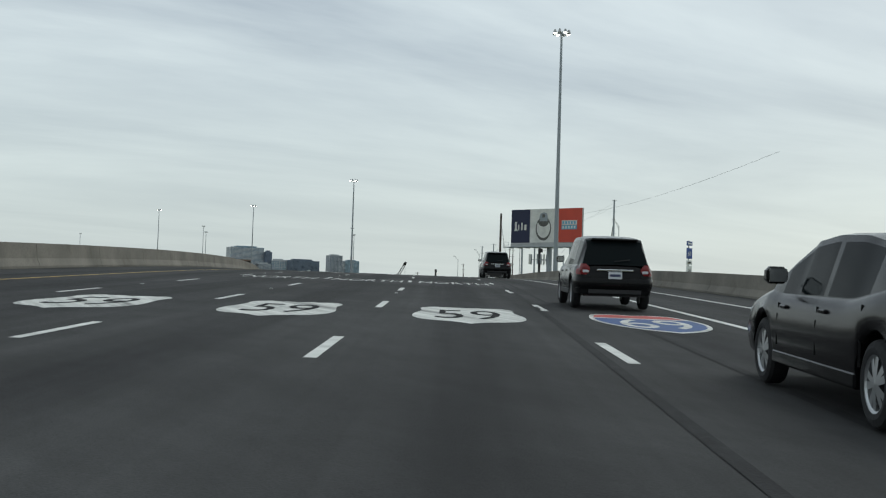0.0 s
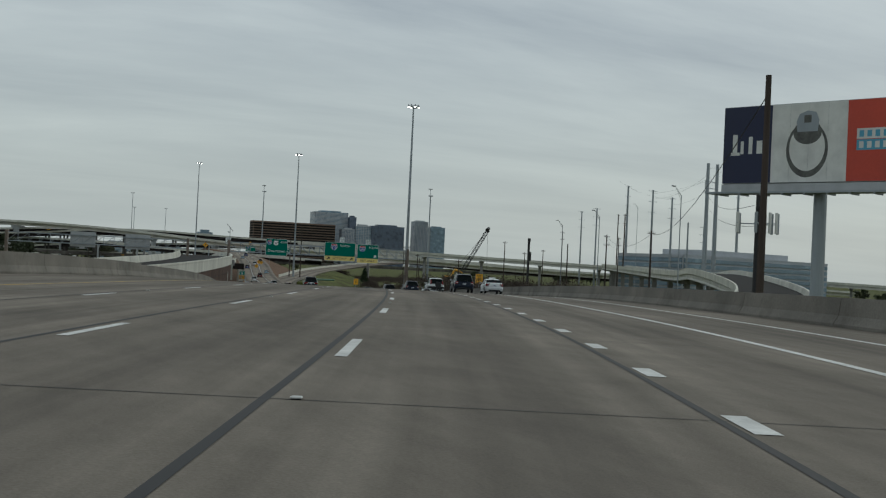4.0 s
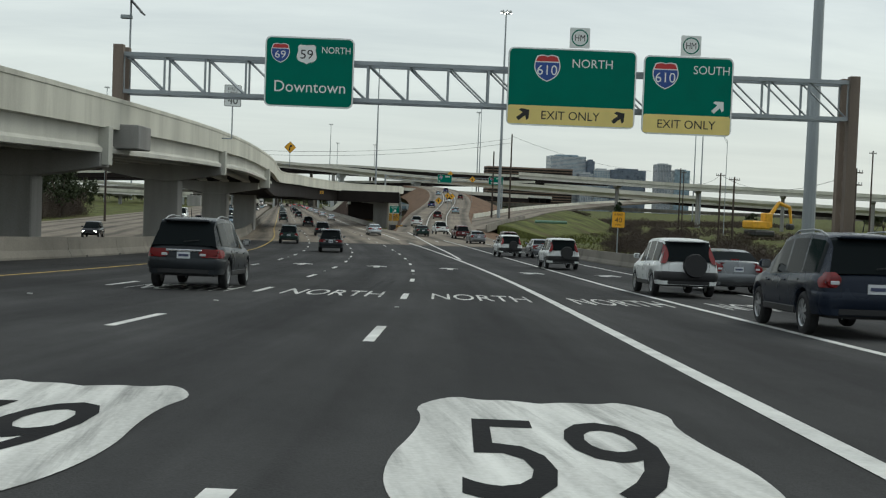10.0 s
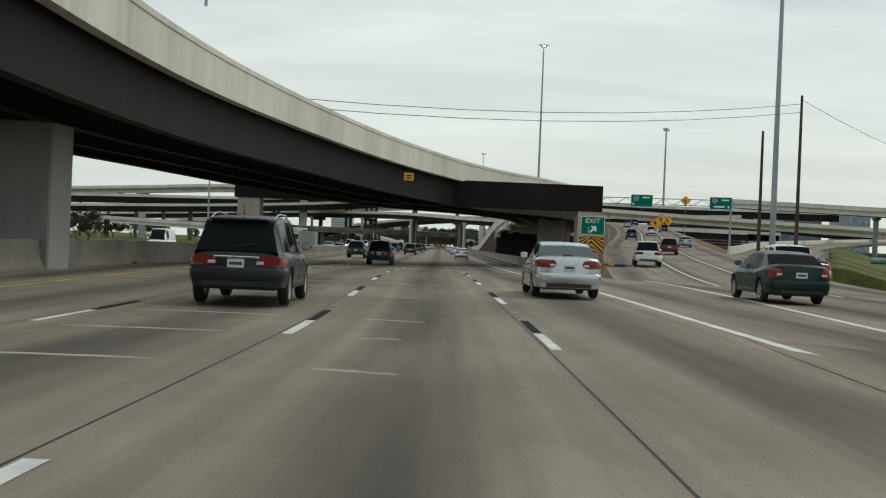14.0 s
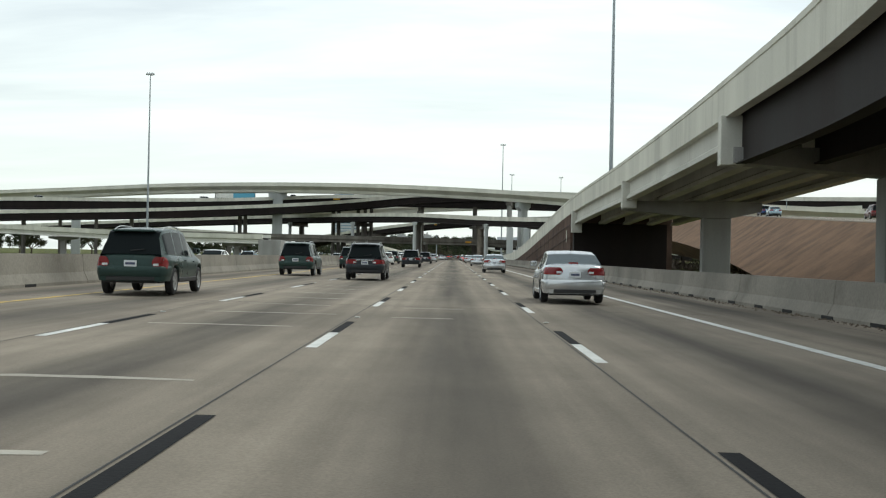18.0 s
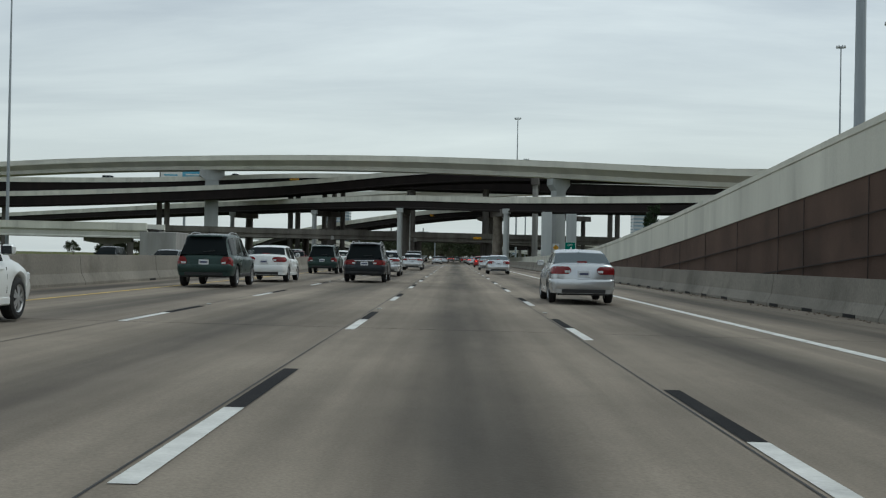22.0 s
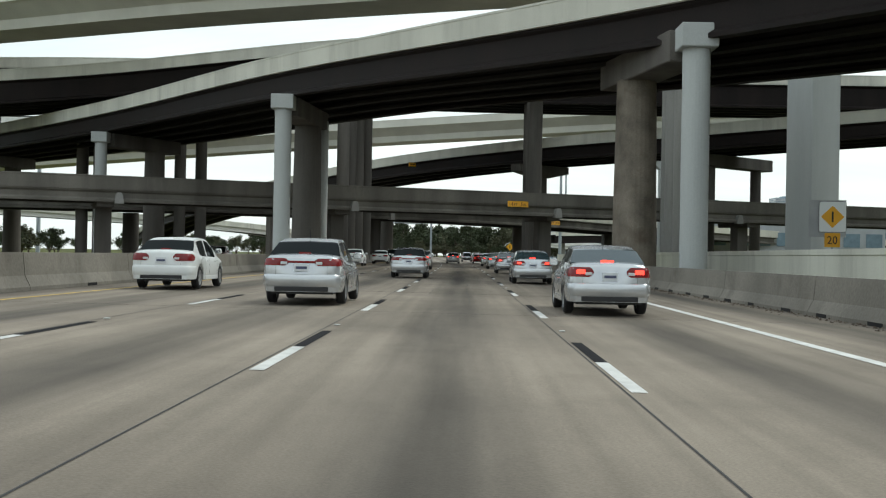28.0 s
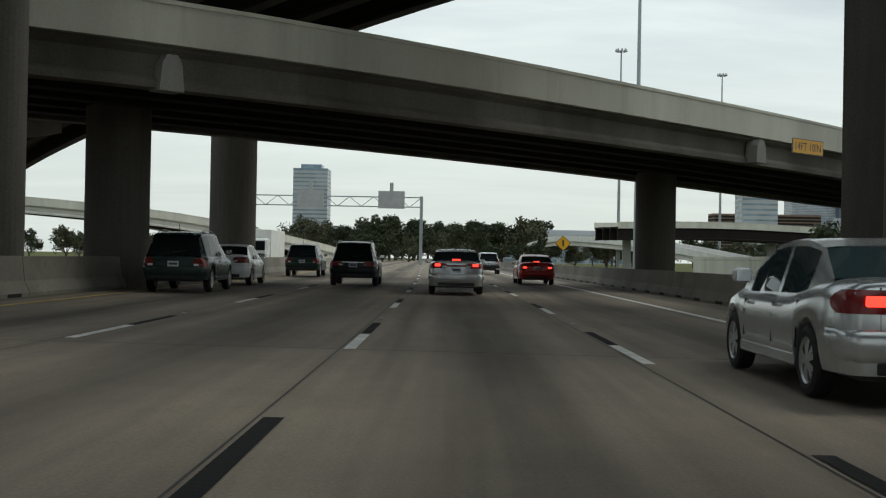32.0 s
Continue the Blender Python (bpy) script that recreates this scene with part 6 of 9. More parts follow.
# oncoming traffic beyond the median, and cars on the exit roadway
on = [("sedan", "mid", True), ("suv", "black", True), ("sedan", "white", True), ("pickup", "maroon", True), ("sedan", "blue", False), ("van", "white", True)]
rnd = random.Random(5)
far_cars = [build_car(k, c_, {"suv": "suv", "sedan": "sedan", "pickup": "pickup_truck", "van": "van"}[k], {"sedan": "oncoming saloon", "suv": "oncoming sport utility", "pickup": "oncoming pickup truck", "van": "white oncoming van"}[k] + {"mid": " in grey", "black": " in black", "white": " with lights on", "maroon": " in dark maroon", "blue": " in pale blue"}[c_] + " beyond the median", "car", head=h, far=True) for k, c_, h in on]
for k in range(22):
    y = -235 + k * 28 + rnd.uniform(-8, 8)
    lane = (-19.0, -22.6, -26.2, -29.8)[(k * 3) % 4]
    m = pose(road(y, lane).x, y, max(-0.05, road(y, 0).z * 0.25) - 0.08, 0, 0, 180)
    if k < len(far_cars):
        far_cars[k].matrix_world = m
    else:
        copy_thing(far_cars[k % len(far_cars)], m)
ex = [("pickup", "white", "white pickup truck climbing the exit roadway"), ("suv", "maroon", "maroon sport utility climbing the exit roadway"), ("sedan", "blue", "pale blue saloon climbing the exit roadway"), ("pickup", "deepblue", "blue pickup truck climbing the exit roadway")]
for k, (kd, cl, lb) in enumerate(ex):
    car = build_car(kd, cl, {"suv": "suv", "sedan": "sedan", "pickup": "pickup_truck"}[kd], lb, "car", far=True)
    for j, i in enumerate((22 + 9 * k, 58 + 8 * k)):
        if i + 1 < len(exit_line):
            p, n, _ = exit_line[i]
            off = (-3.6, 0.0, 3.6)[(k + j) % 3]
            d = exit_line[i + 1][0] - p
            m = pose(p.x + n.x * off, p.y + n.y * off, p.z + 0.02) @ pose(0, 0, 0, 0, 0, math.degrees(math.atan2(-d.x, d.y)))
            if j == 0:
                car.matrix_world = m
            else:
                copy_thing(car, m)

# ---- signs: a panel lies in its own plane x, y and faces along z ----
def rounded(w, h, r, z0, z1, seg=4):
    """A rounded plate between two depths."""
    bm = bmesh.new()
    pts = []
    for cx_, cy_, a0 in ((w / 2 - r, h / 2 - r, 0), (-w / 2 + r, h / 2 - r, 90), (-w / 2 + r, -h / 2 + r, 180), (w / 2 - r, -h / 2 + r, 270)):
        for k in range(seg + 1):
            a = radians(a0 + 90 * k / seg)
            pts.append((cx_ + r * math.cos(a), cy_ + r * math.sin(a)))
    lo = [bm.verts.new((x, y, z0)) for x, y in pts]
    hi = [bm.verts.new((x, y, z1)) for x, y in pts]
    n = len(pts)
    bm.faces.new(hi)
    bm.faces.new(lo[::-1])
    for k in range(n):
        bm.faces.new((lo[k], lo[(k + 1) % n], hi[(k + 1) % n], hi[k]))
    return bm


def moved(bm, x, y, z=0.0, sx=1.0, sy=1.0):
    for v in bm.verts:
        v.co = (v.co.x * sx + x, v.co.y * sy + y, v.co.z + z)
    return bm


def mirrored(half):
    return half + [(-x, y) for x, y in half[::-1] if x > 1e-6]


SHIELD = [(0, 0.43), (0.17, 0.475), (0.34, 0.44), (0.39, 0.42), (0.46, 0.24), (0.49, 0.06), (0.46, -0.10), (0.37, -0.27), (0.21, -0.41), (0, -0.5)]
ROUTE = [(0, 0.44), (0.12, 0.47), (0.22, 0.455), (0.32, 0.50), (0.46, 0.37), (0.42, 0.25), (0.44, 0.10), (0.49, -0.06), (0.48, -0.22), (0.40, -0.34), (0.26, -0.39), (0.12, -0.42), (0, -0.5)]


def rounder(pts, times=2):
    """Cuts the corners of an open outline, keeping its ends."""
    for _ in range(times):
        out = [pts[0]]
        for (ax, ay), (bx, by) in zip(pts, pts[1:]):
            out += [(0.75 * ax + 0.25 * bx, 0.75 * ay + 0.25 * by), (0.25 * ax + 0.75 * bx, 0.25 * ay + 0.75 * by)]
        pts = out + [pts[-1]]
    return pts


SHIELD, ROUTE = rounder(SHIELD), rounder(ROUTE)


def shield_shapes(kind, w, h):
    """The outline, then the coloured fields of a route shield, as flat figures."""
    if kind == "interstate":
        edge = mirrored(SHIELD)
        field = [(x * 0.92, y * 0.92) for x, y in SHIELD]
        top = [p for p in field if p[1] > 0.23] + [(0.425, 0.23), (0, 0.23)]
        low = [(0, 0.19), (0.435, 0.19)] + [p for p in field if p[1] < 0.17]

        def flat(half):
            return outline([(x * w, y * h) for x, y in half])

        return flat(edge), flat(top + [(-x, y) for x, y in top[::-1] if x > 1e-6]), flat(mirrored(low))
    return (outline([(x * w, y * h) for x, y in mirrored(ROUTE)]),)


def add_shield(sign, kind, text, x, y, w, h, z):
    s = shield_shapes(kind, w, h)
    sh = part("shield", moved(s[0], x, y, z), M["white_sign"], sign)
    if kind == "interstate":
        part("shield_top", moved(s[1], x, y, z + 0.006), M["red_sign"], sh)
        part("shield_field", moved(s[2], x, y, z + 0.006), M["blue_sign"], sh)
        part("digits", moved(glyphs(text, h * 0.36, w * (0.56 if len(text) == 2 else 0.74)), x, y - 0.08 * h, z + 0.012), M["white_sign"], sh)
    else:
        part("digits", moved(glyphs(text, h * 0.46, w * 0.62), x, y, z + 0.008), M["black_sign"], sh)


def arrow_shape(size, turn):
    """A straight arrow, turned in its plane."""
    pts = [(-0.13, -0.5), (0.13, -0.5), (0.13, 0.05), (0.42, -0.06), (0.42, 0.12), (0, 0.5), (-0.42, 0.12), (-0.42, -0.06), (-0.13, 0.05)]
    a = radians(turn)
    return outline([(size * (x * math.cos(a) - y * math.sin(a)), size * (x * math.sin(a) + y * math.cos(a))) for x, y in pts])


def sign_panel(name, m, w, h, face, label, border="white_sign", r=None, edge=0.05, category="road sign", back=True):
    s = tagged(empty(name, m), label, category)
    r = min(w, h) * 0.07 if r is None else r
    part("back_plate", rounded(w, h, r, -0.05, 0.0), M["sign_back"], s)
    if border:
        part("border", rounded(w * 0.995, h * 0.995, r, 0.0, 0.004), M[border], s)
        part("face", rounded(w - 2 * edge, h - 2 * edge, max(r - edge, 0.01), 0.0, 0.008), M[face], s)
    else:
        part("face", rounded(w * 0.995, h * 0.995, r, 0.0, 0.008), M[face], s)
    return s


def diamond(name, m, size, face, label):
    s = tagged(empty(name, m), label, "road sign")
    for nm, k, z0, z1, mm in (("back_plate", 1.0, -0.03, 0.0, "sign_back"), ("border", 0.99, 0.0, 0.003, "black_sign"), ("face", 0.93, 0.0, 0.006, face)):
        bm = rounded(size * k, size * k, size * 0.05, z0, z1)
        bmesh.ops.rotate(bm, verts=bm.verts, cent=(0, 0, 0), matrix=Matrix.Rotation(radians(45), 3, "Z"))
        part(nm, bm, M[mm], s)
    return s


def text_on(sign, text, x, y, h, w, mm="white_sign", z=0.012):
    part("legend", moved(glyphs(text, h, w), x, y, z), M[mm], sign)


def bars_on(sign, rows, mm="black_sign", z=0.012):
    for x, y, w, h in rows:
        part("legend_bar", box_bm(x - w / 2, x + w / 2, y - h / 2, y + h / 2, z - 0.002, z), M[mm], sign)


def facing(x, y, z, yaw=0.0):
    return pose(x, y, z, 90, 0, yaw)


# ---- the sign gantry over all lanes ----
g_yaw = -7.9
g_base = pose(-19.3, -269.5, 0, 0, 0, g_yaw)
gantry = tagged(empty("sign_gantry", g_base), "weathered steel truss gantry that carries the exit signs", "sign gantry")
SPAN, TB, TT = 36.4, 12.45, 14.3
for nm, y, z in (("bottom_chord", -0.6, TB), ("bottom_chord", 0.6, TB), ("top_chord", -0.6, TT), ("top_chord", 0.6, TT)):
    part(nm, box_bm(-0.2, SPAN + 0.2, y - 0.09, y + 0.09, z - 0.1, z + 0.1), M["galv"], gantry)
bays = 18
for k in range(bays + 1):
    x = SPAN * k / bays
    for y in (-0.6, 0.6):
        part("truss_post", box_bm(x - 0.05, x + 0.05, y - 0.05, y + 0.05, TB, TT), M["galv"], gantry)
        if k < bays:
            x2 = SPAN * (k + 1) / bays
            part("diagonal", tube_bm((x, y, TT), (x2, y, TB), 0.05, seg=4), M["galv"], gantry)
    for z in (TB, TT):
        part("cross_brace", box_bm(x - 0.04, x + 0.04, -0.6, 0.6, z - 0.04, z + 0.04), M["galv"], gantry)
for y in (-0.62, 0.62):
    part("left_post", box_bm(-0.5, 0.0, y - 0.22, y + 0.22, 10.7, 14.75, bevel=0.02), M["rust_steel"], gantry)
    part("right_post", box_bm(SPAN, SPAN + 0.5, y - 0.24, y + 0.24, 2.6, 14.6, bevel=0.02), M["rust_steel"], gantry)
for k in range(6):
    z0 = 3.4 + 1.55 * k
    part("lattice", tube_bm((SPAN + 0.25, -0.6, z0), (SPAN + 0.25, 0.6, z0 + 1.5), 0.05, seg=4), M["rust_steel"], gantry)
    part("lattice", tube_bm((SPAN + 0.25, 0.6, z0), (SPAN + 0.25, -0.6, z0 + 1.5), 0.05, seg=4), M["rust_steel"], gantry)
part("bracket", box_bm(-1.1, 1.0, -1.3, 1.3, 9.55, 10.75, bevel=0.05), M["pier"], gantry, "concrete corbel on the ramp pier")
part("camera_mast", tube_bm((-0.1, 0.9, 12), (-0.1, 0.9, 17.2), 0.05, seg=6), M["galv"], gantry)
part("camera_housing", box_bm(-0.6, -0.02, 0.78, 1.02, 16.25, 16.45, bevel=0.03), M["galv"], gantry)
part("solar_panel", box_bm(-0.95, 0.95, -0.4, 0.4, -0.03, 0.03, m=pose(-0.1, 0.9, 17.22, 0, 48, 0)), M["black_steel"], gantry)


og = tagged(empty("sign_gantry", pose(-28.0, -269.2, 0, 0, 0, -7.9)), "galvanised truss gantry over the oncoming lanes", "sign gantry")
for y in (-0.55, 0.55):
    for z in (12.5, 14.2):
        part("chord", box_bm(-34, 0.2, y - 0.08, y + 0.08, z - 0.09, z + 0.09), M["galv"], og)
for k in range(17):
    x = -2.0 * k
    part("truss_post", box_bm(x - 0.05, x + 0.05, -0.6, -0.5, 12.5, 14.2), M["galv"], og)
    part("diagonal", tube_bm((x, -0.55, 14.2), (x - 2.0, -0.55, 12.5), 0.05, seg=4), M["galv"], og)
for x in (0.0, -34.4):
    part("post", box_bm(x, x + 0.5, -0.8, 0.8, 2.0, 14.6, bevel=0.02), M["rust_steel"], og)
for x in (-9.5, -20.0):
    part("sign_back_panel", box_bm(x - 2.4, x + 2.4, 0.7, 0.8, 11.9, 14.9), M["sign_back"], og, "grey back of a large sign")


def on_gantry(x, z):
    """A pose in front of the truss, at the world's x."""
    d = (x + 19.3) / math.cos(radians(g_yaw))
    p = g_base @ Vector((d, -0.95, z))
    return facing(p.x, p.y, p.z, g_yaw)


s = sign_panel("guide_sign", on_gantry(-10.15, 13.72), 4.4, 3.45, "green_sign", "green overhead sign for downtown with two route shields", r=0.3, edge=0.07)
add_shield(s, "interstate", "69", -1.45, 0.92, 0.95, 1.0, 0.012)
add_shield(s, "route", "59", -0.15, 0.88, 1.0, 0.98, 0.012)
text_on(s, "NORTH", 1.3, 1.12, 0.32, 1.4)
text_on(s, "Downtown", 0.05, -0.72, 0.55, 3.5)
s = sign_panel("guide_sign", on_gantry(2.75, 13.5), 6.4, 3.85, "green_sign", "wide green overhead exit sign with a yellow strip", r=0.3, edge=0.07)
add_shield(s, "interstate", "610", -1.25, 0.95, 1.35, 1.38, 0.012)
text_on(s, "NORTH", 1.0, 1.22, 0.42, 2.0)
part("exit_strip", rounded(6.26, 0.92, 0.12, 0.0, 0.012), M["pale_yellow"], s, "yellow exit strip").location = (0, -1.39, 0)
text_on(s, "EXIT ONLY", 0, -1.39, 0.42, 2.9, "black_sign", 0.02)
for x in (-2.35, 2.4):
    part("arrow", moved(arrow_shape(0.75, -52), x, -1.39, 0.02), M["black_sign"], s)
s = sign_panel("guide_sign", on_gantry(8.5, 13.35), 4.5, 3.9, "green_sign", "green overhead exit sign with a yellow strip", r=0.3, edge=0.07)
add_shield(s, "interstate", "610", -1.15, 0.98, 1.35, 1.38, 0.012)
text_on(s, "SOUTH", 1.15, 1.3, 0.42, 1.8)
part("arrow", moved(arrow_shape(0.75, -45), 1.55, -0.5, 0.012), M["white_sign"], s)
part("exit_strip", rounded(4.36, 0.92, 0.12, 0.0, 0.012), M["pale_yellow"], s, "yellow exit strip").location = (0, -1.42, 0)
text_on(s, "EXIT ONLY", 0, -1.42, 0.42, 2.9, "black_sign", 0.02)
for x, z in ((3.05, 15.98), (8.55, 15.83)):
    s = sign_panel("placard", on_gantry(x, z), 1.0, 1.0, "white_sign", "small white placard with a green ring", border=None, r=0.05)
    bm = bmesh.new()
    for k in range(24):
        a, b = 2 * math.pi * k / 24, 2 * math.pi * (k + 1) / 24
        bm.faces.new([bm.verts.new((rr * math.cos(t), rr * math.sin(t), 0.012)) for rr, t in ((0.36, a), (0.42, a), (0.42, b), (0.36, b))])
    part("ring", bm, M["green_sign"], s)
    text_on(s, "HM", 0, 0, 0.32, 0.5, "black_sign")

# ---- signs on the ramp ----
s = sign_panel("speed_sign", facing(-14.65, -241, 14.3), 1.25, 1.6, "white_sign", "white speed limit sign on the ramp parapet", border="black_sign", edge=0.04, r=0.08)
text_on(s, "SPEED", 0, 0.5, 0.2, 0.75, "black_sign")
text_on(s, "LIMIT", 0, 0.2, 0.2, 0.7, "black_sign")
text_on(s, "40", 0, -0.35, 0.55, 0.75, "black_sign")
part("post", tube_bm((0, -3.2, -0.1), (0, 0.7, -0.1), 0.05, seg=6), M["galv"], s)
part("arm", tube_bm((-1.5, -3.2, -0.1), (0, -3.2, -0.1), 0.05, seg=6), M["galv"], s)
d = diamond("curve_sign", facing(-8.4, -171, 12.15, 6), 1.15, "yellow_sign", "amber diamond sign with a bent arrow")
bm = bmesh.new()
for q in ([(-0.16, -0.45), (0.0, -0.45), (0.0, -0.05), (-0.16, 0.0)], [(-0.16, 0.0), (0.0, -0.05), (0.16, 0.12), (0.05, 0.22)], [(-0.08, 0.26), (0.22, -0.02), (0.28, 0.36)]):
    bm.faces.new([bm.verts.new((x, y, 0.012)) for x, y in q])
part("arrow", bm, M["black_sign"], d)
part("post", tube_bm((0, -2.6, -0.08), (0, 0.6, -0.08), 0.05, seg=6), M["galv"], d)
part("arm", tube_bm((-1.0, -2.3, -0.08), (0, -2.3, -0.08), 0.05, seg=6), M["galv"], d)
s = sign_panel("clearance_sign", facing(-2.25, -133.7, 6.1, 20), 0.7, 0.55, "yellow_sign", "small amber clearance sign on the steel girder", border="black_sign", edge=0.03)
bars_on(s, [(0, 0.07, 0.4, 0.1), (0, -0.1, 0.4, 0.1)])


def ramp_sign(x, y, z, ground_, big="40", top="RAMP", yaw=0.0):
    s = sign_panel("ramp_speed_sign", facing(x, y, z, yaw), 1.25, 1.5, "yellow_sign", "amber ramp speed sign on a steel post", border="black_sign", edge=0.03, r=0.1)
    text_on(s, top, 0, 0.46, 0.22, 0.75, "black_sign")
    text_on(s, big, 0, -0.02, 0.46, 0.66, "black_sign")
    text_on(s, "MPH" if top == "RAMP" else "M.P.H.", 0, -0.5, 0.18, 0.5, "black_sign")
    part("post", tube_bm((0, ground_ - z - 0.3, -0.09), (0, 0.7, -0.09), 0.06, seg=6), M["galv"], s)
    return s


ramp_sign(20.2, -227, 5.65, 1.6)
ramp_sign(4.6, -344.2, 11.4, ground_z(4.6, -344.2))

# ---- the gore: exit sign over a striped board, crash cushion ----
s = sign_panel("exit_sign", facing(11.55, -124.6, 2.95), 1.75, 1.35, "green_sign", "green exit sign with an arrow over the gore", r=0.09, edge=0.04)
text_on(s, "EXIT", 0, 0.36, 0.32, 1.05)
part("arrow", moved(arrow_shape(0.62, -45), 0.05, -0.25, 0.012), M["white_sign"], s)


def chevrons(name, m, w, h, rows, label):
    b = tagged(empty(name, m), label, "road sign")
    part("back_plate", box_bm(-w / 2, w / 2, -h / 2, h / 2, -0.04, 0.0), M["sign_back"], b)
    part("face", box_bm(-w / 2, w / 2, -h / 2, h / 2, 0.0, 0.006), M["yellow_sign"], b)
    p = h / rows
    for k in range(-2, rows + 1):
        y0 = -h / 2 + k * p
        bm = bmesh.new()
        for sgn in (-1, 1):
            # a slanting band, cut to the board
            poly = [(0, y0 + w * 0.42), (0, y0 + w * 0.42 + p * 0.5), (sgn * w / 2, y0 + p * 0.5), (sgn * w / 2, y0)]
            poly = [(x, min(max(y, -h / 2), h / 2)) for x, y in poly]
            if abs(poly[0][1] - poly[1][1]) + abs(poly[2][1] - poly[3][1]) > 0.02:
                vs = []
                for x, y in poly:
                    if (x, y) not in vs:
                        vs.append((x, y))
                if len(vs) > 2:
                    bm.faces.new([bm.verts.new((x, y, 0.012)) for x, y in vs])
        part("black_stripe", bm, M["black_sign"], b)
    return b


chevrons("striped_board", facing(11.5, -124.55, 1.58), 1.8, 1.3, 4, "yellow and black striped board at the gore")
for x in (10.75, 12.25):
    tagged(part("sign_post", box_bm(x - 0.05, x + 0.05, -124.5, -124.4, -0.4, 3.5), M["galv"]), "galvanised steel post behind the exit sign", "post")
cush = tagged(empty("crash_cushion", pose(11.6, -126.4, -0.05)), "black crash cushion with a striped nose at the gore", "crash barrier")
for k in range(3):
    part("module", box_bm(-1.45 + 0.0, -0.05, -1.3 + 1.05 * k, -0.32 + 1.05 * k, 0, 0.98, bevel=0.07), M["trim"], cush)
    part("module", box_bm(0.05, 1.45, -1.3 + 1.05 * k, -0.32 + 1.05 * k, 0, 0.98, bevel=0.07), M["trim"], cush)
chevrons("striped_nose", facing(11.6, -127.85, 0.48), 1.15, 0.86, 3, "yellow and black striped nose of the crash cushion")

# ---- far gantry with two green signs on the exit roadway ----
fg = tagged(empty("exit_gantry", pose(28, 44, 0, 0, 0, -16)), "light steel truss gantry over the exit roadway", "sign gantry")
for y in (-0.4, 0.4):
    for z in (7.9, 9.2):
        part("chord", box_bm(0, 38, y - 0.06, y + 0.06, z - 0.07, z + 0.07), M["galv"], fg)
    for k in range(19):
        part("diagonal", tube_bm((2 * k, y, 7.9 if k % 2 else 9.2), (2 * k + 2, y, 9.2 if k % 2 else 7.9), 0.045, seg=4), M["galv"], fg)
for x in (0.1, 37.9):
    part("post", box_bm(x - 0.2, x + 0.2, -0.5, 0.5, -3, 9.4), M["galv"], fg)
for x, y, txt in ((46.5, 38.2, 0), (62.2, 33.4, 1)):
    s = sign_panel("guide_sign", facing(x, y, 8.75, -16), 4.6, 2.6, "green_sign", "green overhead sign above the exit roadway", r=0.2, edge=0.06)
    add_shield(s, "interstate", "610", -1.2, 0.45, 1.1, 1.1, 0.012)
    bars_on(s, [(0.9, 0.7, 1.5, 0.28)], "white_sign")
    if txt:
        bars_on(s, [(-0.3, -0.7, 2.2, 0.34)], "white_sign")
    part("arrow", moved(arrow_shape(0.6, 45 if not txt else -45), -1.75 if not txt else 1.6, -0.75, 0.012), M["white_sign"], s)

# warning signs on the slope by the exit roadway
for x, y, z, g, sz in ((54, 30, 8.9, 2, 1.5), (57.8, 96, 10.7, 5, 1.5), (29.5, -60, 3.6, 0, 1.2), (36.5, -30, 4.4, 1.0, 1.2), (38.0, -28, 4.2, 1.0, 1.2)):
    d = diamond("warning_sign", facing(x, y, z, -14), sz, "yellow_sign", "amber diamond warning sign on a post")
    bm = bmesh.new()
    bm.faces.new([bm.verts.new((a * sz, b * sz, 0.012)) for a, b in ((-0.05, -0.35), (0.05, -0.35), (0.05, 0.1), (-0.05, 0.1))])
    bm.faces.new([bm.verts.new((a * sz, b * sz, 0.012)) for a, b in ((-0.3, 0.05), (-0.02, -0.12), (-0.02, 0.3))])
    part("arrow", bm, M["black_sign"], d)
    part("post", tube_bm((0, g - z - 0.5, -0.05), (0, 0.6, -0.05), 0.05, seg=6), M["galv"], d)

# ---- signs before and on the stack ----
s = sign_panel("warning_sign", facing(22.4, 274, 3.75, -8), 1.5, 1.75, "white_sign", "amber diamond on a white board behind the wall", border="black_sign", edge=0.02)
dm = rounded(0.9, 0.9, 0.05, 0.008, 0.014)
bmesh.ops.rotate(dm, verts=dm.verts, cent=(0, 0, 0), matrix=Matrix.Rotation(radians(45), 3, "Z"))
part("diamond", dm, M["yellow_sign"], s)
part("arrow", box_bm(-0.05, 0.05, -0.3, 0.3, 0.014, 0.02), M["black_sign"], s)
part("backing", box_bm(-1.3, 0.75, -1.15, 0.95, -0.12, -0.07), M["sign_back"], s, "large plain grey backing board")
part("speed_panel", rounded(0.85, 0.8, 0.05, 0.0, 0.02), M["yellow_sign"], s).location = (0.0, -1.32, 0)
text_on(s, "20", 0, -1.32, 0.45, 0.55, "black_sign", z=0.026)
part("post", tube_bm((0, -4.6, -0.05), (0, 0.6, -0.05), 0.05, seg=6), M["galv"], s)
s = sign_panel("warning_sign", facing(22.1, 256, 2.6, -8), 1.15, 1.45, "white_sign", "white board with an amber diamond behind the wall", border="black_sign", edge=0.02)
dm = rounded(0.68, 0.68, 0.05, 0.008, 0.014)
bmesh.ops.rotate(dm, verts=dm.verts, cent=(0, 0, 0), matrix=Matrix.Rotation(radians(45), 3, "Z"))
part("diamond", dm, M["yellow_sign"], s)
part("band", box_bm(-0.55, 0.55, 0.5, 0.68, 0.008, 0.014), M["blue_paint"], s)
part("band", box_bm(-0.55, 0.55, -0.68, -0.53, 0.008, 0.014), M["yellow_sign"], s)
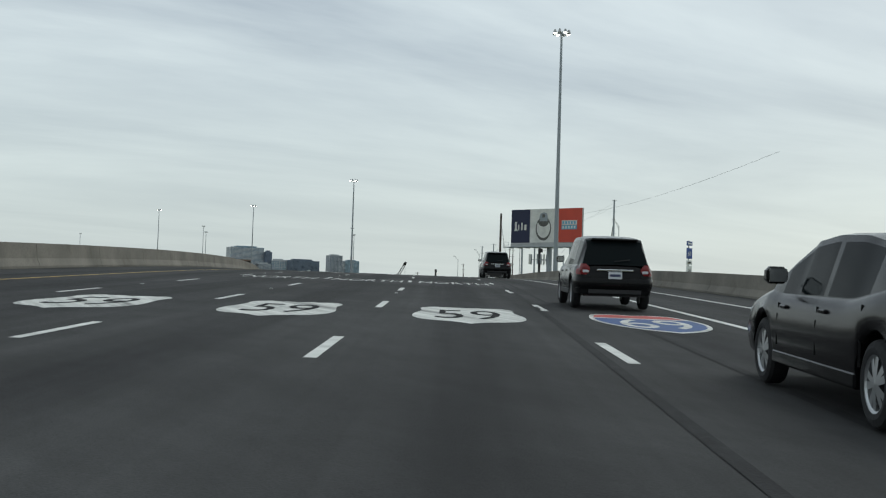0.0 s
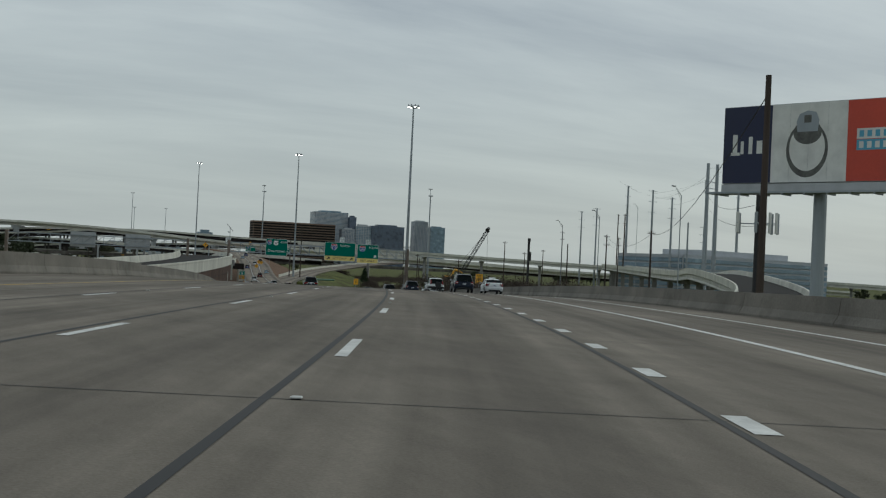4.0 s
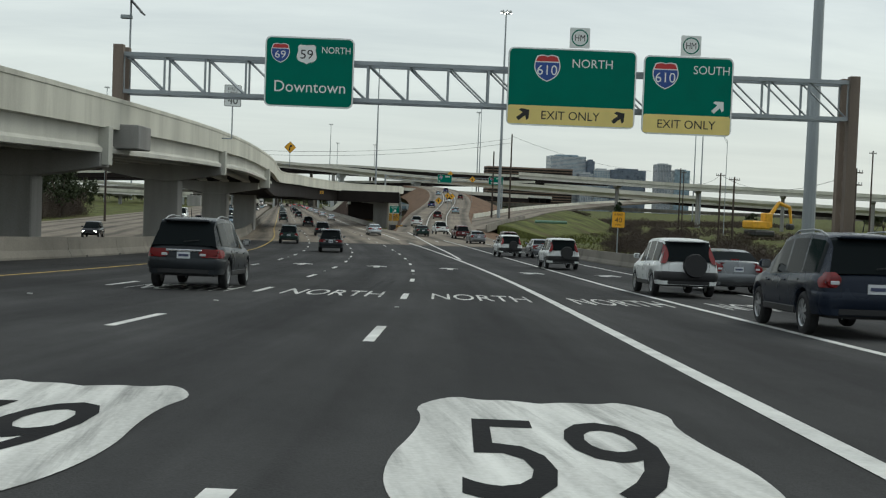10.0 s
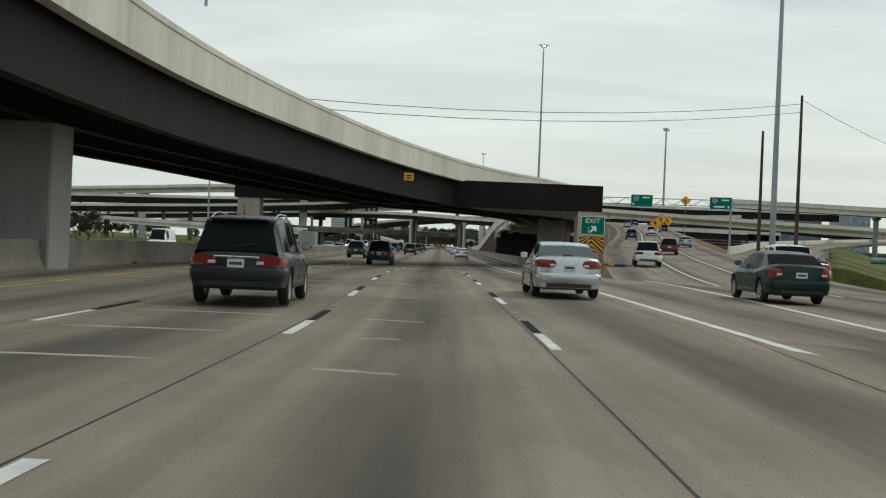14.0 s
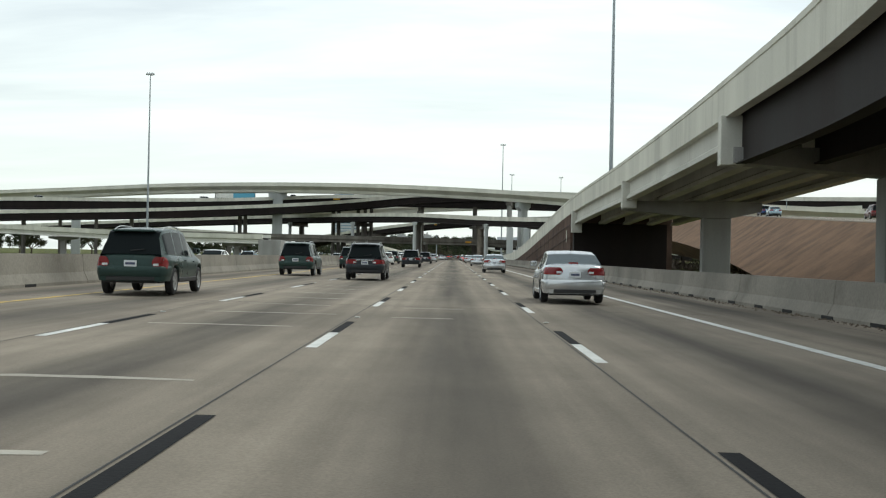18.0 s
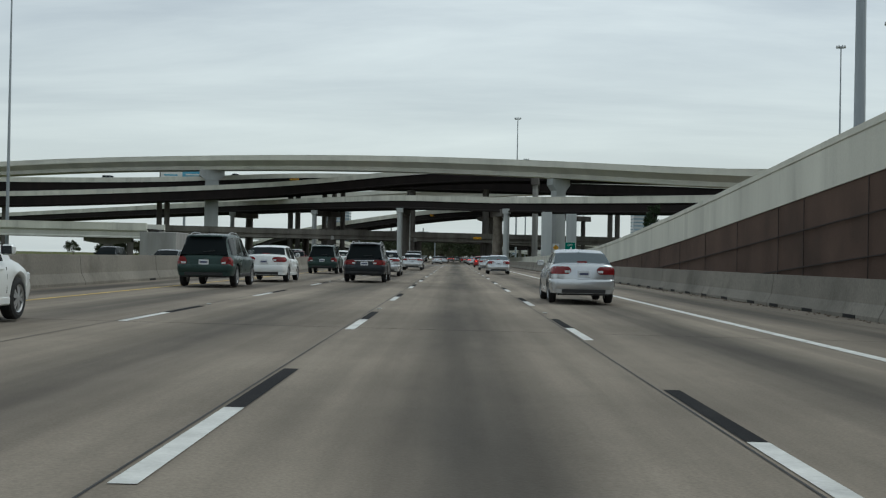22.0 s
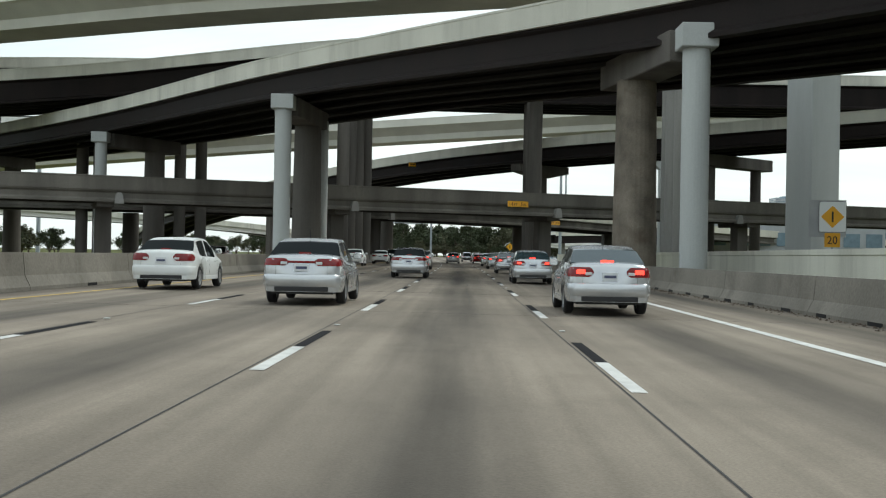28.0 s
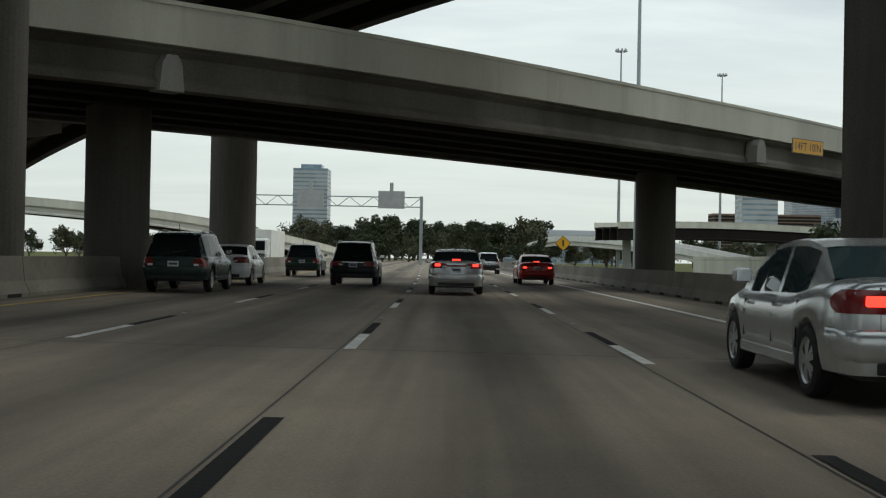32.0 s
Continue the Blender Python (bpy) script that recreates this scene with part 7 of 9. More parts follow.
part("post", tube_bm((0, -3.4, -0.05), (0, 0.6, -0.05), 0.05, seg=6), M["galv"], s)
s = sign_panel("exit_sign", facing(20.3, 225, 3.4, 0), 1.8, 1.6, "green_sign", "small green exit sign behind the barrier", r=0.08, edge=0.04)
text_on(s, "EXIT", 0, 0.33, 0.28, 0.85)
part("arrow", moved(arrow_shape(0.55, -45), 0.1, -0.25, 0.012), M["white_sign"], s)
part("post", tube_bm((0, -4.2, -0.07), (0, 0.5, -0.07), 0.05, seg=6), M["galv"], s)
s = sign_panel("speed_plate", facing(24.7, 171, 4.35, 0), 1.25, 1.4, "yellow_sign", "amber exit speed sign behind the wall", border="black_sign", edge=0.03)
text_on(s, "EXIT", 0, 0.36, 0.2, 0.6, "black_sign")
text_on(s, "20", 0, -0.15, 0.5, 0.65, "black_sign")
part("post", tube_bm((0, -5.0, -0.07), (0, 0.5, -0.07), 0.05, seg=6), M["galv"], s)
s = sign_panel("clearance_sign", facing(7.05, 321.88, 6.3, 22.8), 2.3, 0.62, "yellow_sign", "long amber clearance sign on the low overpass", border="black_sign", edge=0.03)
for word, x, h, w in (("14", -0.72, 0.36, 0.38), ("FT", -0.25, 0.25, 0.34), ("5", 0.4, 0.36, 0.19), ("IN", 0.73, 0.25, 0.28)):
    text_on(s, word, x, -0.18 + h / 2, h, w, "black_sign")
s = sign_panel("clearance_sign", facing(15.0, 374.6, 6.05, 42), 2.3, 0.62, "yellow_sign", "long amber clearance sign on the skewed overpass", border="black_sign", edge=0.03)
text_on(s, "14FT 10IN", 0, 0, 0.32, 1.9, "black_sign")
for x, y, z, w, yaw in ((-41.6, 340.2, 21.5, 2.6, -12), (-5.2, 367.4, 13.5, 1.3, 40)):
    s = sign_panel("clearance_sign", facing(x, y, z, yaw), w, 0.6, "yellow_sign", "small amber sign on a high girder", border="black_sign", edge=0.03)
    bars_on(s, [(0, 0.05, w * 0.7, 0.16)])
d = diamond("warning_sign", facing(12.6, 462, 3.2, 0), 1.3, "yellow_sign", "amber diamond warning sign past the overpass")
bars_on(d, [(0, 0, 0.18, 0.7)])
part("post", tube_bm((0, -3.6, -0.05), (0, 0.6, -0.05), 0.05, seg=6), M["galv"], d)
# gantry seen from behind, over the lanes that come the other way
bg_ = tagged(empty("far_gantry", pose(-38, 520, 0)), "grey truss gantry with sign backs over oncoming lanes", "sign gantry")
for z in (9.6, 11.2):
    part("chord", box_bm(0, 32, -0.1, 0.1, z - 0.09, z + 0.09), M["galv"], bg_)
for k in range(16):
    part("diagonal", tube_bm((2 * k, 0, 9.6 if k % 2 else 11.2), (2 * k + 2, 0, 11.2 if k % 2 else 9.6), 0.06, seg=4), M["galv"], bg_)
for x in (0, 32):
    part("post", box_bm(x - 0.25, x + 0.25, -0.3, 0.3, -0.5, 11.4), M["galv"], bg_)
for x in (13.5, 27):
    part("sign_back_panel", box_bm(x - 2.2, x + 2.2, -0.35, -0.2, 9.3, 12.2), M["sign_back"], bg_)
    part("catwalk_mast", box_bm(x - 0.3, x + 0.3, -0.3, -0.1, 12.2, 13.6), M["sign_back"], bg_)

# route signs on the outer barrier near the start
q = Vector((-61.3, -551, 15.3))
post = tagged(empty("route_marker", pose(q.x, q.y, q.z, 0, 0, 24)), "stacked route shields on a barrier post", "road sign")
part("post", tube_bm((0, 0.06, 0), (0, 0.06, 3.4), 0.04, seg=6), M["galv"], post)
for z, h, mm in ((3.2, 0.3, "blue_sign"), (2.5, 0.75, "blue_sign"), (1.85, 0.32, "white_sign"), (1.25, 0.75, "white_sign")):
    plate_ = part("plate", box_bm(-0.38, 0.38, -0.02, 0.02, z - h / 2, z + h / 2), M[mm], post)
    if h > 0.5:
        bm = glyphs("69" if z > 2 else "59", 0.34, 0.44)
        for v in bm.verts:
            v.co = (v.co.x, -0.03, z - 0.03 + v.co.y)
        part("digits", bm, M["white_sign" if z > 2 else "black_sign"], plate_)
    else:
        part("legend_bar", box_bm(-0.26, 0.26, -0.03, -0.021, z - 0.06, z + 0.06), M["white_sign" if z > 2 else "black_sign"], plate_)

# ---- billboard ----
b_yaw = -64.6
bill = tagged(empty("billboard", pose(-3.9, -431.0, 22.8, 0, 0, b_yaw)), "large billboard with a navy, a white and a red field", "billboard")
BW, BH = 15.8, 6.3
part("frame", box_bm(-BW / 2, BW / 2, 0.0, 0.5, 0, BH, bevel=0.03), M["sign_back"], bill)
for nm, a, b, mm in (("navy_field", 0.0, 0.272, "navy"), ("red_field", 0.672, 1.0, "poster_red")):
    part(nm, box_bm(-BW / 2 + BW * a, -BW / 2 + BW * b, -0.02, 0.0, 0.05, BH - 0.05), M[mm], bill)
for k in range(4):
    a, b = 0.272 + 0.1 * k, 0.272 + 0.1 * (k + 1)
    part("white_plank", box_bm(-BW / 2 + BW * a + 0.012, -BW / 2 + BW * b - 0.012, -0.02, 0.0, 0.05, BH - 0.05), M["poster_white"], bill)


def flat_on(parent, pts, y, mm, name):
    bm = outline(pts)
    for v in bm.verts:
        v.co = (v.co.x, y, v.co.y)
    return part(name, bm, M[mm], parent)


x0 = -BW / 2
for k, (w, h) in enumerate(((0.42, 1.6), (0.28, 1.05), (0.34, 1.4), (0.5, 1.05))):
    part("print_bar", box_bm(x0 + 0.85 + 0.72 * k, x0 + 0.85 + 0.72 * k + w, -0.03, -0.021, 2.4, 2.4 + h), M["poster_white"], bill)
part("print_bar", box_bm(x0 + 0.7, x0 + 1.5, -0.03, -0.021, 2.3, 2.55), M["poster_white"], bill)
cxh = x0 + BW * 0.465
ring = [(cxh + 1.75 * math.cos(a), 2.6 + 2.2 * math.sin(a)) for a in np.linspace(0, 2 * math.pi, 28, endpoint=False)]
inner = [(cxh + 1.5 * math.cos(a), 2.75 + 1.85 * math.sin(a)) for a in np.linspace(0, 2 * math.pi, 28, endpoint=False)]
bm = bmesh.new()
for k in range(28):
    bm.faces.new([bm.verts.new((p[0], -0.026, p[1])) for p in (ring[k], ring[(k + 1) % 28], inner[(k + 1) % 28], inner[k])])
part("drawing", bm, M["poster_grey"], bill)
flat_on(bill, [(cxh + 1.2 * math.cos(a), 3.95 + 0.95 * math.sin(a)) for a in np.linspace(0, 2 * math.pi, 20, endpoint=False)], -0.028, "poster_grey", "drawing")
flat_on(bill, [(cxh - 0.85, 4.0), (cxh + 0.85, 4.0), (cxh + 0.95, 4.9), (cxh + 0.7, 5.5), (cxh, 5.65), (cxh - 0.7, 5.4), (cxh - 0.95, 4.8)], -0.031, "galv", "drawing")
flat_on(bill, [(cxh - 0.3, 4.7), (cxh + 0.3, 4.7), (cxh + 0.3, 5.3), (cxh - 0.3, 5.3)], -0.034, "poster_grey", "drawing")
rx_ = x0 + BW * 0.672
part("print_bar", box_bm(rx_ + 0.75, rx_ + 4.1, -0.03, -0.021, 3.25, 4.05), M["poster_white"], bill)
part("print_bar", box_bm(rx_ + 0.75, rx_ + 4.1, -0.03, -0.021, 2.4, 3.2), M["poster_blue"], bill)
for k in range(5):
    part("print_bar", box_bm(rx_ + 0.95 + 0.62 * k, rx_ + 1.3 + 0.62 * k, -0.036, -0.03, 3.4, 3.9), M["poster_blue"], bill)
    part("print_bar", box_bm(rx_ + 0.95 + 0.62 * k, rx_ + 1.3 + 0.62 * k, -0.036, -0.03, 2.55, 3.05), M["poster_white"], bill)
part("catwalk", box_bm(-BW / 2 - 0.8, BW / 2 + 0.3, -1.3, 0.3, -0.9, -0.75), M["galv"], bill)
part("catwalk_beam", box_bm(-BW / 2, BW / 2, -0.1, 0.4, -0.75, -0.05), M["sign_back"], bill)
for k in range(9):
    x = -BW / 2 + 0.5 + k * (BW - 1) / 8
    part("bracket", box_bm(x - 0.06, x + 0.06, -1.3, 0.2, -1.05, -0.9), M["galv"], bill)
    part("hanger", box_bm(x - 0.05, x + 0.05, 0.5, 0.7, -0.8, BH - 0.4), M["galv"], bill)
for z in (-0.4, 0.15):
    part("end_rail", tube_bm((-BW / 2 - 0.8, -1.3, z), (-BW / 2 - 0.8, 0.3, z), 0.03, seg=5), M["galv"], bill)
for y in (-1.3, 0.3):
    part("end_rail", tube_bm((-BW / 2 - 0.8, y, -0.8), (-BW / 2 - 0.8, y, 0.2), 0.03, seg=5), M["galv"], bill)
part("column", tube_bm((0.3, 0.9, -19), (0.3, 0.9, 0.6), 0.55, 0.5, seg=16), M["galv"], bill, "thick grey steel column")

# ---- pavement legends ----
legend = tagged(empty("pavement_legends"), "painted route shields, arrows and words on the lanes", "road marking", kind="structure")


def lay(name, bm, y, lat, mm, up=0.006):
    mm = "worn_paint" if mm == "white_paint" else mm
    return part(name, on_road(bm, y, lat, up), M[mm], legend)


def lay_shield(kind, y, lat, w, h, text):
    s = shield_shapes(kind, w, h)
    lay("painted_shield", s[0], y, lat, "white_paint")
    if kind == "interstate":
        lay("painted_shield_top", s[1], y, lat, "red_paint", 0.009)
        lay("painted_shield_field", s[2], y, lat, "blue_paint", 0.009)
        lay("painted_digits", moved(glyphs(text, h * 0.46, w * 0.62), 0, -0.08 * h), y, lat, "white_paint", 0.012)
    else:
        lay("painted_digits", glyphs(text, h * 0.52, w * 0.58), y, lat, "black_paint", 0.009)


for lat in (1.85, -1.75, -5.4):
    lay_shield("route", -597.0, lat, 2.2, 5.4, "59")
    lay("painted_word", glyphs("NORTH", 3.2, 2.9), -572.8, lat, "white_paint")
    lay_shield("interstate", -351.5, lat, 2.05, 4.8, "69")
    lay_shield("route", -323.2, lat - 0.1, 2.1, 5.2, "59")
    lay("painted_word", glyphs("NORTH", 3.0, 2.4), -301.5, lat, "white_paint")
    lay("painted_arrow", moved(arrow_shape(1.0, 0), 0, 0, 0, 1.15, 3.6), -547.3, lat + 0.3, "white_paint")
    lay("painted_arrow", moved(arrow_shape(1.0, 0), 0, 0, 0, 1.15, 3.4), -273, lat, "white_paint")
lay_shield("interstate", -597.5, 5.3, 2.2, 5.4, "69")
for lat in (5.6, 9.2):
    lay("painted_word", glyphs("NORTH", 3.0, 2.3), -301.5, lat - 0.3, "white_paint")
    lay("painted_arrow", moved(arrow_shape(1.0, -35), 0, 0, 0, 1.5, 3.2), -276, lat, "white_paint")
    lay_shield("interstate", -324, lat - 0.3, 2.0, 4.8, "610")

# ---- trees and shrubs ----
def leaf_cloud(rnd, clumps, leaf, count):
    """Many small leaf blades round a set of clump centres (x, y, z, radius)."""
    verts, faces = [], []
    for cx_, cy_, cz_, r in clumps:
        for _ in range(count):
            d = Vector((rnd.gauss(0, 1), rnd.gauss(0, 1), rnd.gauss(0, 0.8)))
            d = d.normalized() * r * rnd.uniform(0.35, 1.05)
            p = Vector((cx_, cy_, cz_)) + d
            a = Vector((rnd.uniform(-1, 1), rnd.uniform(-1, 1), rnd.uniform(-1, 1))).normalized() * leaf * rnd.uniform(0.6, 1.3)
            b = a.cross(Vector((rnd.uniform(-1, 1), rnd.uniform(-1, 1), rnd.uniform(-1, 1)))).normalized() * leaf * rnd.uniform(0.3, 0.7)
            k = len(verts)
            verts += [p - a, p + b, p + a, p - b]
            faces.append((k, k + 1, k + 2, k + 3))
    me = bpy.data.meshes.new("crown")
    me.from_pydata([tuple(v) for v in verts], [], faces)
    return me


def make_tree(seed, h, leaf_mat, label, kind="oak"):
    rnd = random.Random(seed)
    t = tagged(empty("tree"), label, "tree", group="trees beside the freeway")
    clumps = []
    trunk = bmesh.new()
    if kind == "pine":
        tube(trunk, (0, 0, -0.5), (0, 0, h * 0.95), h * 0.022, h * 0.004, 8)
        for k in range(46):
            z = h * (0.22 + 0.74 * k / 46)
            a = rnd.uniform(0, 6.28)
            l = h * 0.20 * (1.1 - z / h) * rnd.uniform(0.7, 1.3) + 0.25
            e = Vector((l * math.cos(a), l * math.sin(a), z + 0.1 * l))
            tube(trunk, (0, 0, z), e, h * 0.005, h * 0.002, 4)
            clumps += [(e.x, e.y, e.z, 0.09 * h * (1.15 - z / h) + 0.14), (e.x * 0.55, e.y * 0.55, z + 0.05, 0.07 * h * (1.15 - z / h) + 0.14)]
        crown = leaf_cloud(rnd, clumps, 0.16, 60)
    else:
        th = h * rnd.uniform(0.14, 0.2)
        tube(trunk, (0, 0, -0.5), (0, 0, th), h * 0.035, h * 0.026, 8)
        for k in range(7):
            a = 2 * math.pi * k / 7 + rnd.uniform(-0.4, 0.4)
            l = h * rnd.uniform(0.22, 0.42)
            e = Vector((l * math.cos(a), l * math.sin(a), th + h * rnd.uniform(0.12, 0.5)))
            tube(trunk, (0, 0, th * 0.9), e, h * 0.016, h * 0.006, 6)
            for _ in range(4):
                o = Vector((rnd.uniform(-1, 1), rnd.uniform(-1, 1), rnd.uniform(-0.5, 1))) * h * 0.16
                clumps.append((*(e + o), h * rnd.uniform(0.10, 0.18)))
                tube(trunk, e, e + o, h * 0.006, h * 0.002, 4)
        for _ in range(6):
            clumps.append((rnd.uniform(-0.15, 0.15) * h, rnd.uniform(-0.15, 0.15) * h, h * rnd.uniform(0.7, 0.9), h * rnd.uniform(0.08, 0.13)))
        crown = leaf_cloud(rnd, clumps, h * 0.034, 85)
    part("trunk", trunk, M["bark"], t)
    link("crown", crown, M[leaf_mat], t)
    return t


def make_bush(seed, label, leafy):
    """A thicket: bare stems, with or without leaves."""
    rnd = random.Random(seed)
    b = tagged(empty("shrub"), label, "shrub", group="shrubs beside the freeway")
    verts, faces = [], []
    for _ in range(260):
        x, y = rnd.gauss(0, 1.3), rnd.gauss(0, 1.3)
        z = rnd.uniform(1.2, 4.2) * math.exp(-(x * x + y * y) / 9)
        p, q = Vector((x, y, -0.4)), Vector((x * 1.25 + rnd.uniform(-0.7, 0.7), y * 1.25 + rnd.uniform(-0.7, 0.7), z))
        for j in range(3):
            e = q if j == 0 else p.lerp(q, 0.55) + Vector((rnd.uniform(-0.7, 0.7), rnd.uniform(-0.7, 0.7), rnd.uniform(0.2, 0.9)))
            s0 = p if j == 0 else p.lerp(q, 0.4)
            w = 0.022 if j == 0 else 0.013
            k = len(verts)
            verts += [s0 + Vector((w, 0, 0)), s0 + Vector((-w * 0.5, w * 0.8, 0)), s0 + Vector((-w * 0.5, -w * 0.8, 0)), e]
            faces += [(k, k + 1, k + 3), (k + 1, k + 2, k + 3), (k + 2, k, k + 3)]
    me = bpy.data.meshes.new("stem")
    me.from_pydata([tuple(v) for v in verts], [], faces)
    tagged(link("stem", me, M["twig"], b), kind="stuff")
    clumps = [(rnd.gauss(0, 1.2), rnd.gauss(0, 1.2), rnd.uniform(0.3, 3.2 if leafy else 2.6), rnd.uniform(0.4, 0.9)) for _ in range(34)]
    link("foliage", leaf_cloud(rnd, clumps, 0.11 if leafy else 0.075, 75 if leafy else 110), M["leaf_olive" if leafy else "twig"], b)
    return b


def scatter(protos, spots):
    """Sets copies of the models at (x, y, z, size)."""
    used = set()
    for k, (x, y, z, s) in enumerate(spots):
        p = protos[k % len(protos)]
        m = pose(x, y, z, 0, 0, (k * 77) % 360) @ Matrix.Scale(s, 4)
        if id(p) in used:
            copy_thing(p, m)
        else:
            p.matrix_world = m
            used.add(id(p))


rnd = random.Random(11)
oaks = [make_tree(k, 9, "leaf_dark", "dark green live oak in a distant belt") for k in (1, 2, 3)]
olive = [make_tree(k, 9, "leaf_olive", "olive winter tree with thin leaves") for k in (4, 5)]
spots = []
for k in range(44):  # belt that closes the view ahead
    x = -130 + k * 5.3 + rnd.uniform(-4, 4)
    spots.append((x, 800 + rnd.uniform(-60, 60), -0.8, rnd.uniform(1.3, 1.7) if -64 < x < 30 else rnd.uniform(0.8, 1.35)))
for k in range(22):
    spots.append((-60 + k * 3.7 + rnd.uniform(-2, 2), 850 + rnd.uniform(-15, 25), -0.8, rnd.uniform(1.3, 1.9) * (1.12 if k in (6, 7, 13) else 1.0)))
for k in range(16):  # left, behind the lanes that come the other way
    spots.append((-62 - rnd.uniform(0, 60), -240 + k * 16 + rnd.uniform(-6, 6), -0.4, rnd.uniform(0.6, 1.1)))
for k in range(26):  # right, beyond the exit roadway
    spots.append((280 + rnd.uniform(-20, 130), -150 + k * 20 + rnd.uniform(-8, 8), -0.5, rnd.uniform(0.6, 1.0)))
for k in range(18):
    spots.append((-130 - rnd.uniform(0, 80), 120 + k * 20, -0.5, rnd.uniform(0.7, 1.1)))
for k in range(46):  # lower belts behind the stack
    spots.append((-190 + k * 8.2 + rnd.uniform(-3, 3), 640 + rnd.uniform(-30, 30), -0.8, rnd.uniform(0.6, 0.95)))
for k in range(15):
    spots.append((-60 - rnd.uniform(0, 70), 400 + k * 13, -0.6, rnd.uniform(0.45, 0.7)))
for k in range(14):
    spots.append((60 + rnd.uniform(0, 130), 470 + k * 16, -0.5, rnd.uniform(0.7, 1.1)))
scatter(oaks + olive, spots)
scatter([make_tree(27, 9, "leaf_dark", "big dark live oak beside the far lanes")], [(-56, -70, -0.4, 1.4), (-64, -52, -0.4, 1.2), (-74, -84, -0.4, 1.25)])
scatter([make_tree(21, 9.6, "leaf_pine", "dark young pine behind the pale wall", "pine")], [(29.4, 197.6, 0, 1.0), (68.5, -70, 0.2, 0.72), (70.0, -63, 0.2, 0.6), (34, 214, 0, 0.5)])
leafy = [make_bush(k, "dense olive thicket on the embankment", True) for k in (31, 32, 33)]
bare = [make_bush(k, "bare brown winter thicket on the embankment", False) for k in (41, 42)]
sp = []
for k in range(46):  # green thicket just past the outer barrier
    y = -313 + 30 * (k / 46) + rnd.uniform(-2, 2)
    x = axis_x(y) + 18.5 + rnd.uniform(0, 15)
    x += max(0.0, -33 + 0.419 * (y + 419) - axis_x(y) - 18.5)  # its edge runs slantwise
    sp.append((*lie(x, y), rnd.uniform(1.1, 1.75)))
scatter(leafy, sp)
sp = []
for k in range(44):
    y = -354 + 38 * (k / 44) + rnd.uniform(-2, 2)
    x = axis_x(y) + 19 + rnd.uniform(0, 24)
    sp.append((*lie(x, y), rnd.uniform(1.0, 1.5)))
for k in range(26):
    y = -252 + k * 4.0
    x = 29 + rnd.uniform(0, 16) + (y + 252) * 0.08
    sp.append((*lie(x, y), rnd.uniform(0.45, 0.75)))
for k in range(8):
    sp.append((*lie(22 + rnd.uniform(0, 9), -262 + rnd.uniform(-4, 4)), rnd.uniform(0.5, 0.8)))
for k in range(26):  # brown growth along the foot of the exit slope and under the far bridges
    sp.append((66 + rnd.uniform(-3, 6) + k * 2.0, 22 + k * 5.0, -0.4, rnd.uniform(0.9, 1.3)))
for k in range(18):
    sp.append((58 + rnd.uniform(-4, 8) + k * 1.4, -150 + k * 7.5, -0.5, rnd.uniform(0.4, 0.7)))
for k in range(14):
    sp.append((-54 - rnd.uniform(0, 8), -190 + k * 12, -0.4, rnd.uniform(0.7, 1.3)))
scatter(bare, sp)
grass_tufts = []
for _ in range(9000):
    y = rnd.uniform(-330, -40)
    x = axis_x(y) + 17.5 + rnd.expovariate(0.09) + (12 + (y + 150) * 0.2 if y > -150 else 0)
    grass_tufts.append(lie(x, y))
verts, faces = [], []
for x, y, z in grass_tufts:
    for _ in range(3):
        a, h = rnd.uniform(0, 6.28), rnd.uniform(0.2, 0.65)
        k = len(verts)
        dx, dy = 0.05 * math.cos(a), 0.05 * math.sin(a)
        verts += [(x - dx, y - dy, z - 0.05), (x + dx, y + dy, z - 0.05), (x + rnd.uniform(-0.2, 0.2), y + rnd.uniform(-0.2, 0.2), z + h)]
        faces.append((k, k + 1, k + 2))
me = bpy.data.meshes.new("grass")
me.from_pydata(verts, [], faces)
tagged(link("grass", me, M["grass"]), "tufts of winter grass on the bank", "grass", kind="stuff")


def thicket(name, spots, blades, label, mm="twig", wide=(0.04, 0.16)):
    """Thin bare stems and twigs, thick round each spot (x, y, z, radius, height)."""
    verts, faces = [], []
    for x, y, z, r, h in spots:
        for _ in range(blades):
            a, d = rnd.uniform(0, 6.283), r * math.sqrt(rnd.random())
            px, py = x + d * math.cos(a), y + d * math.sin(a)
            top_ = h * (1 - 0.6 * (d / r) ** 2) * rnd.uniform(0.5, 1.0)
            z0 = z + top_ * rnd.uniform(0.0, 0.75)
            w, k = rnd.uniform(*wide), len(verts)
            verts += [(px - w, py, z0), (px + w, py + rnd.uniform(-w, w), z0), (px + rnd.uniform(-0.7, 0.7), py + rnd.uniform(-0.7, 0.7), z0 + rnd.uniform(0.3, 0.9))]
            faces.append((k, k + 1, k + 2))
    me = bpy.data.meshes.new(name)
    me.from_pydata(verts, [], faces)
    tagged(link(name, me, M[mm]), label, "thicket", kind="stuff")


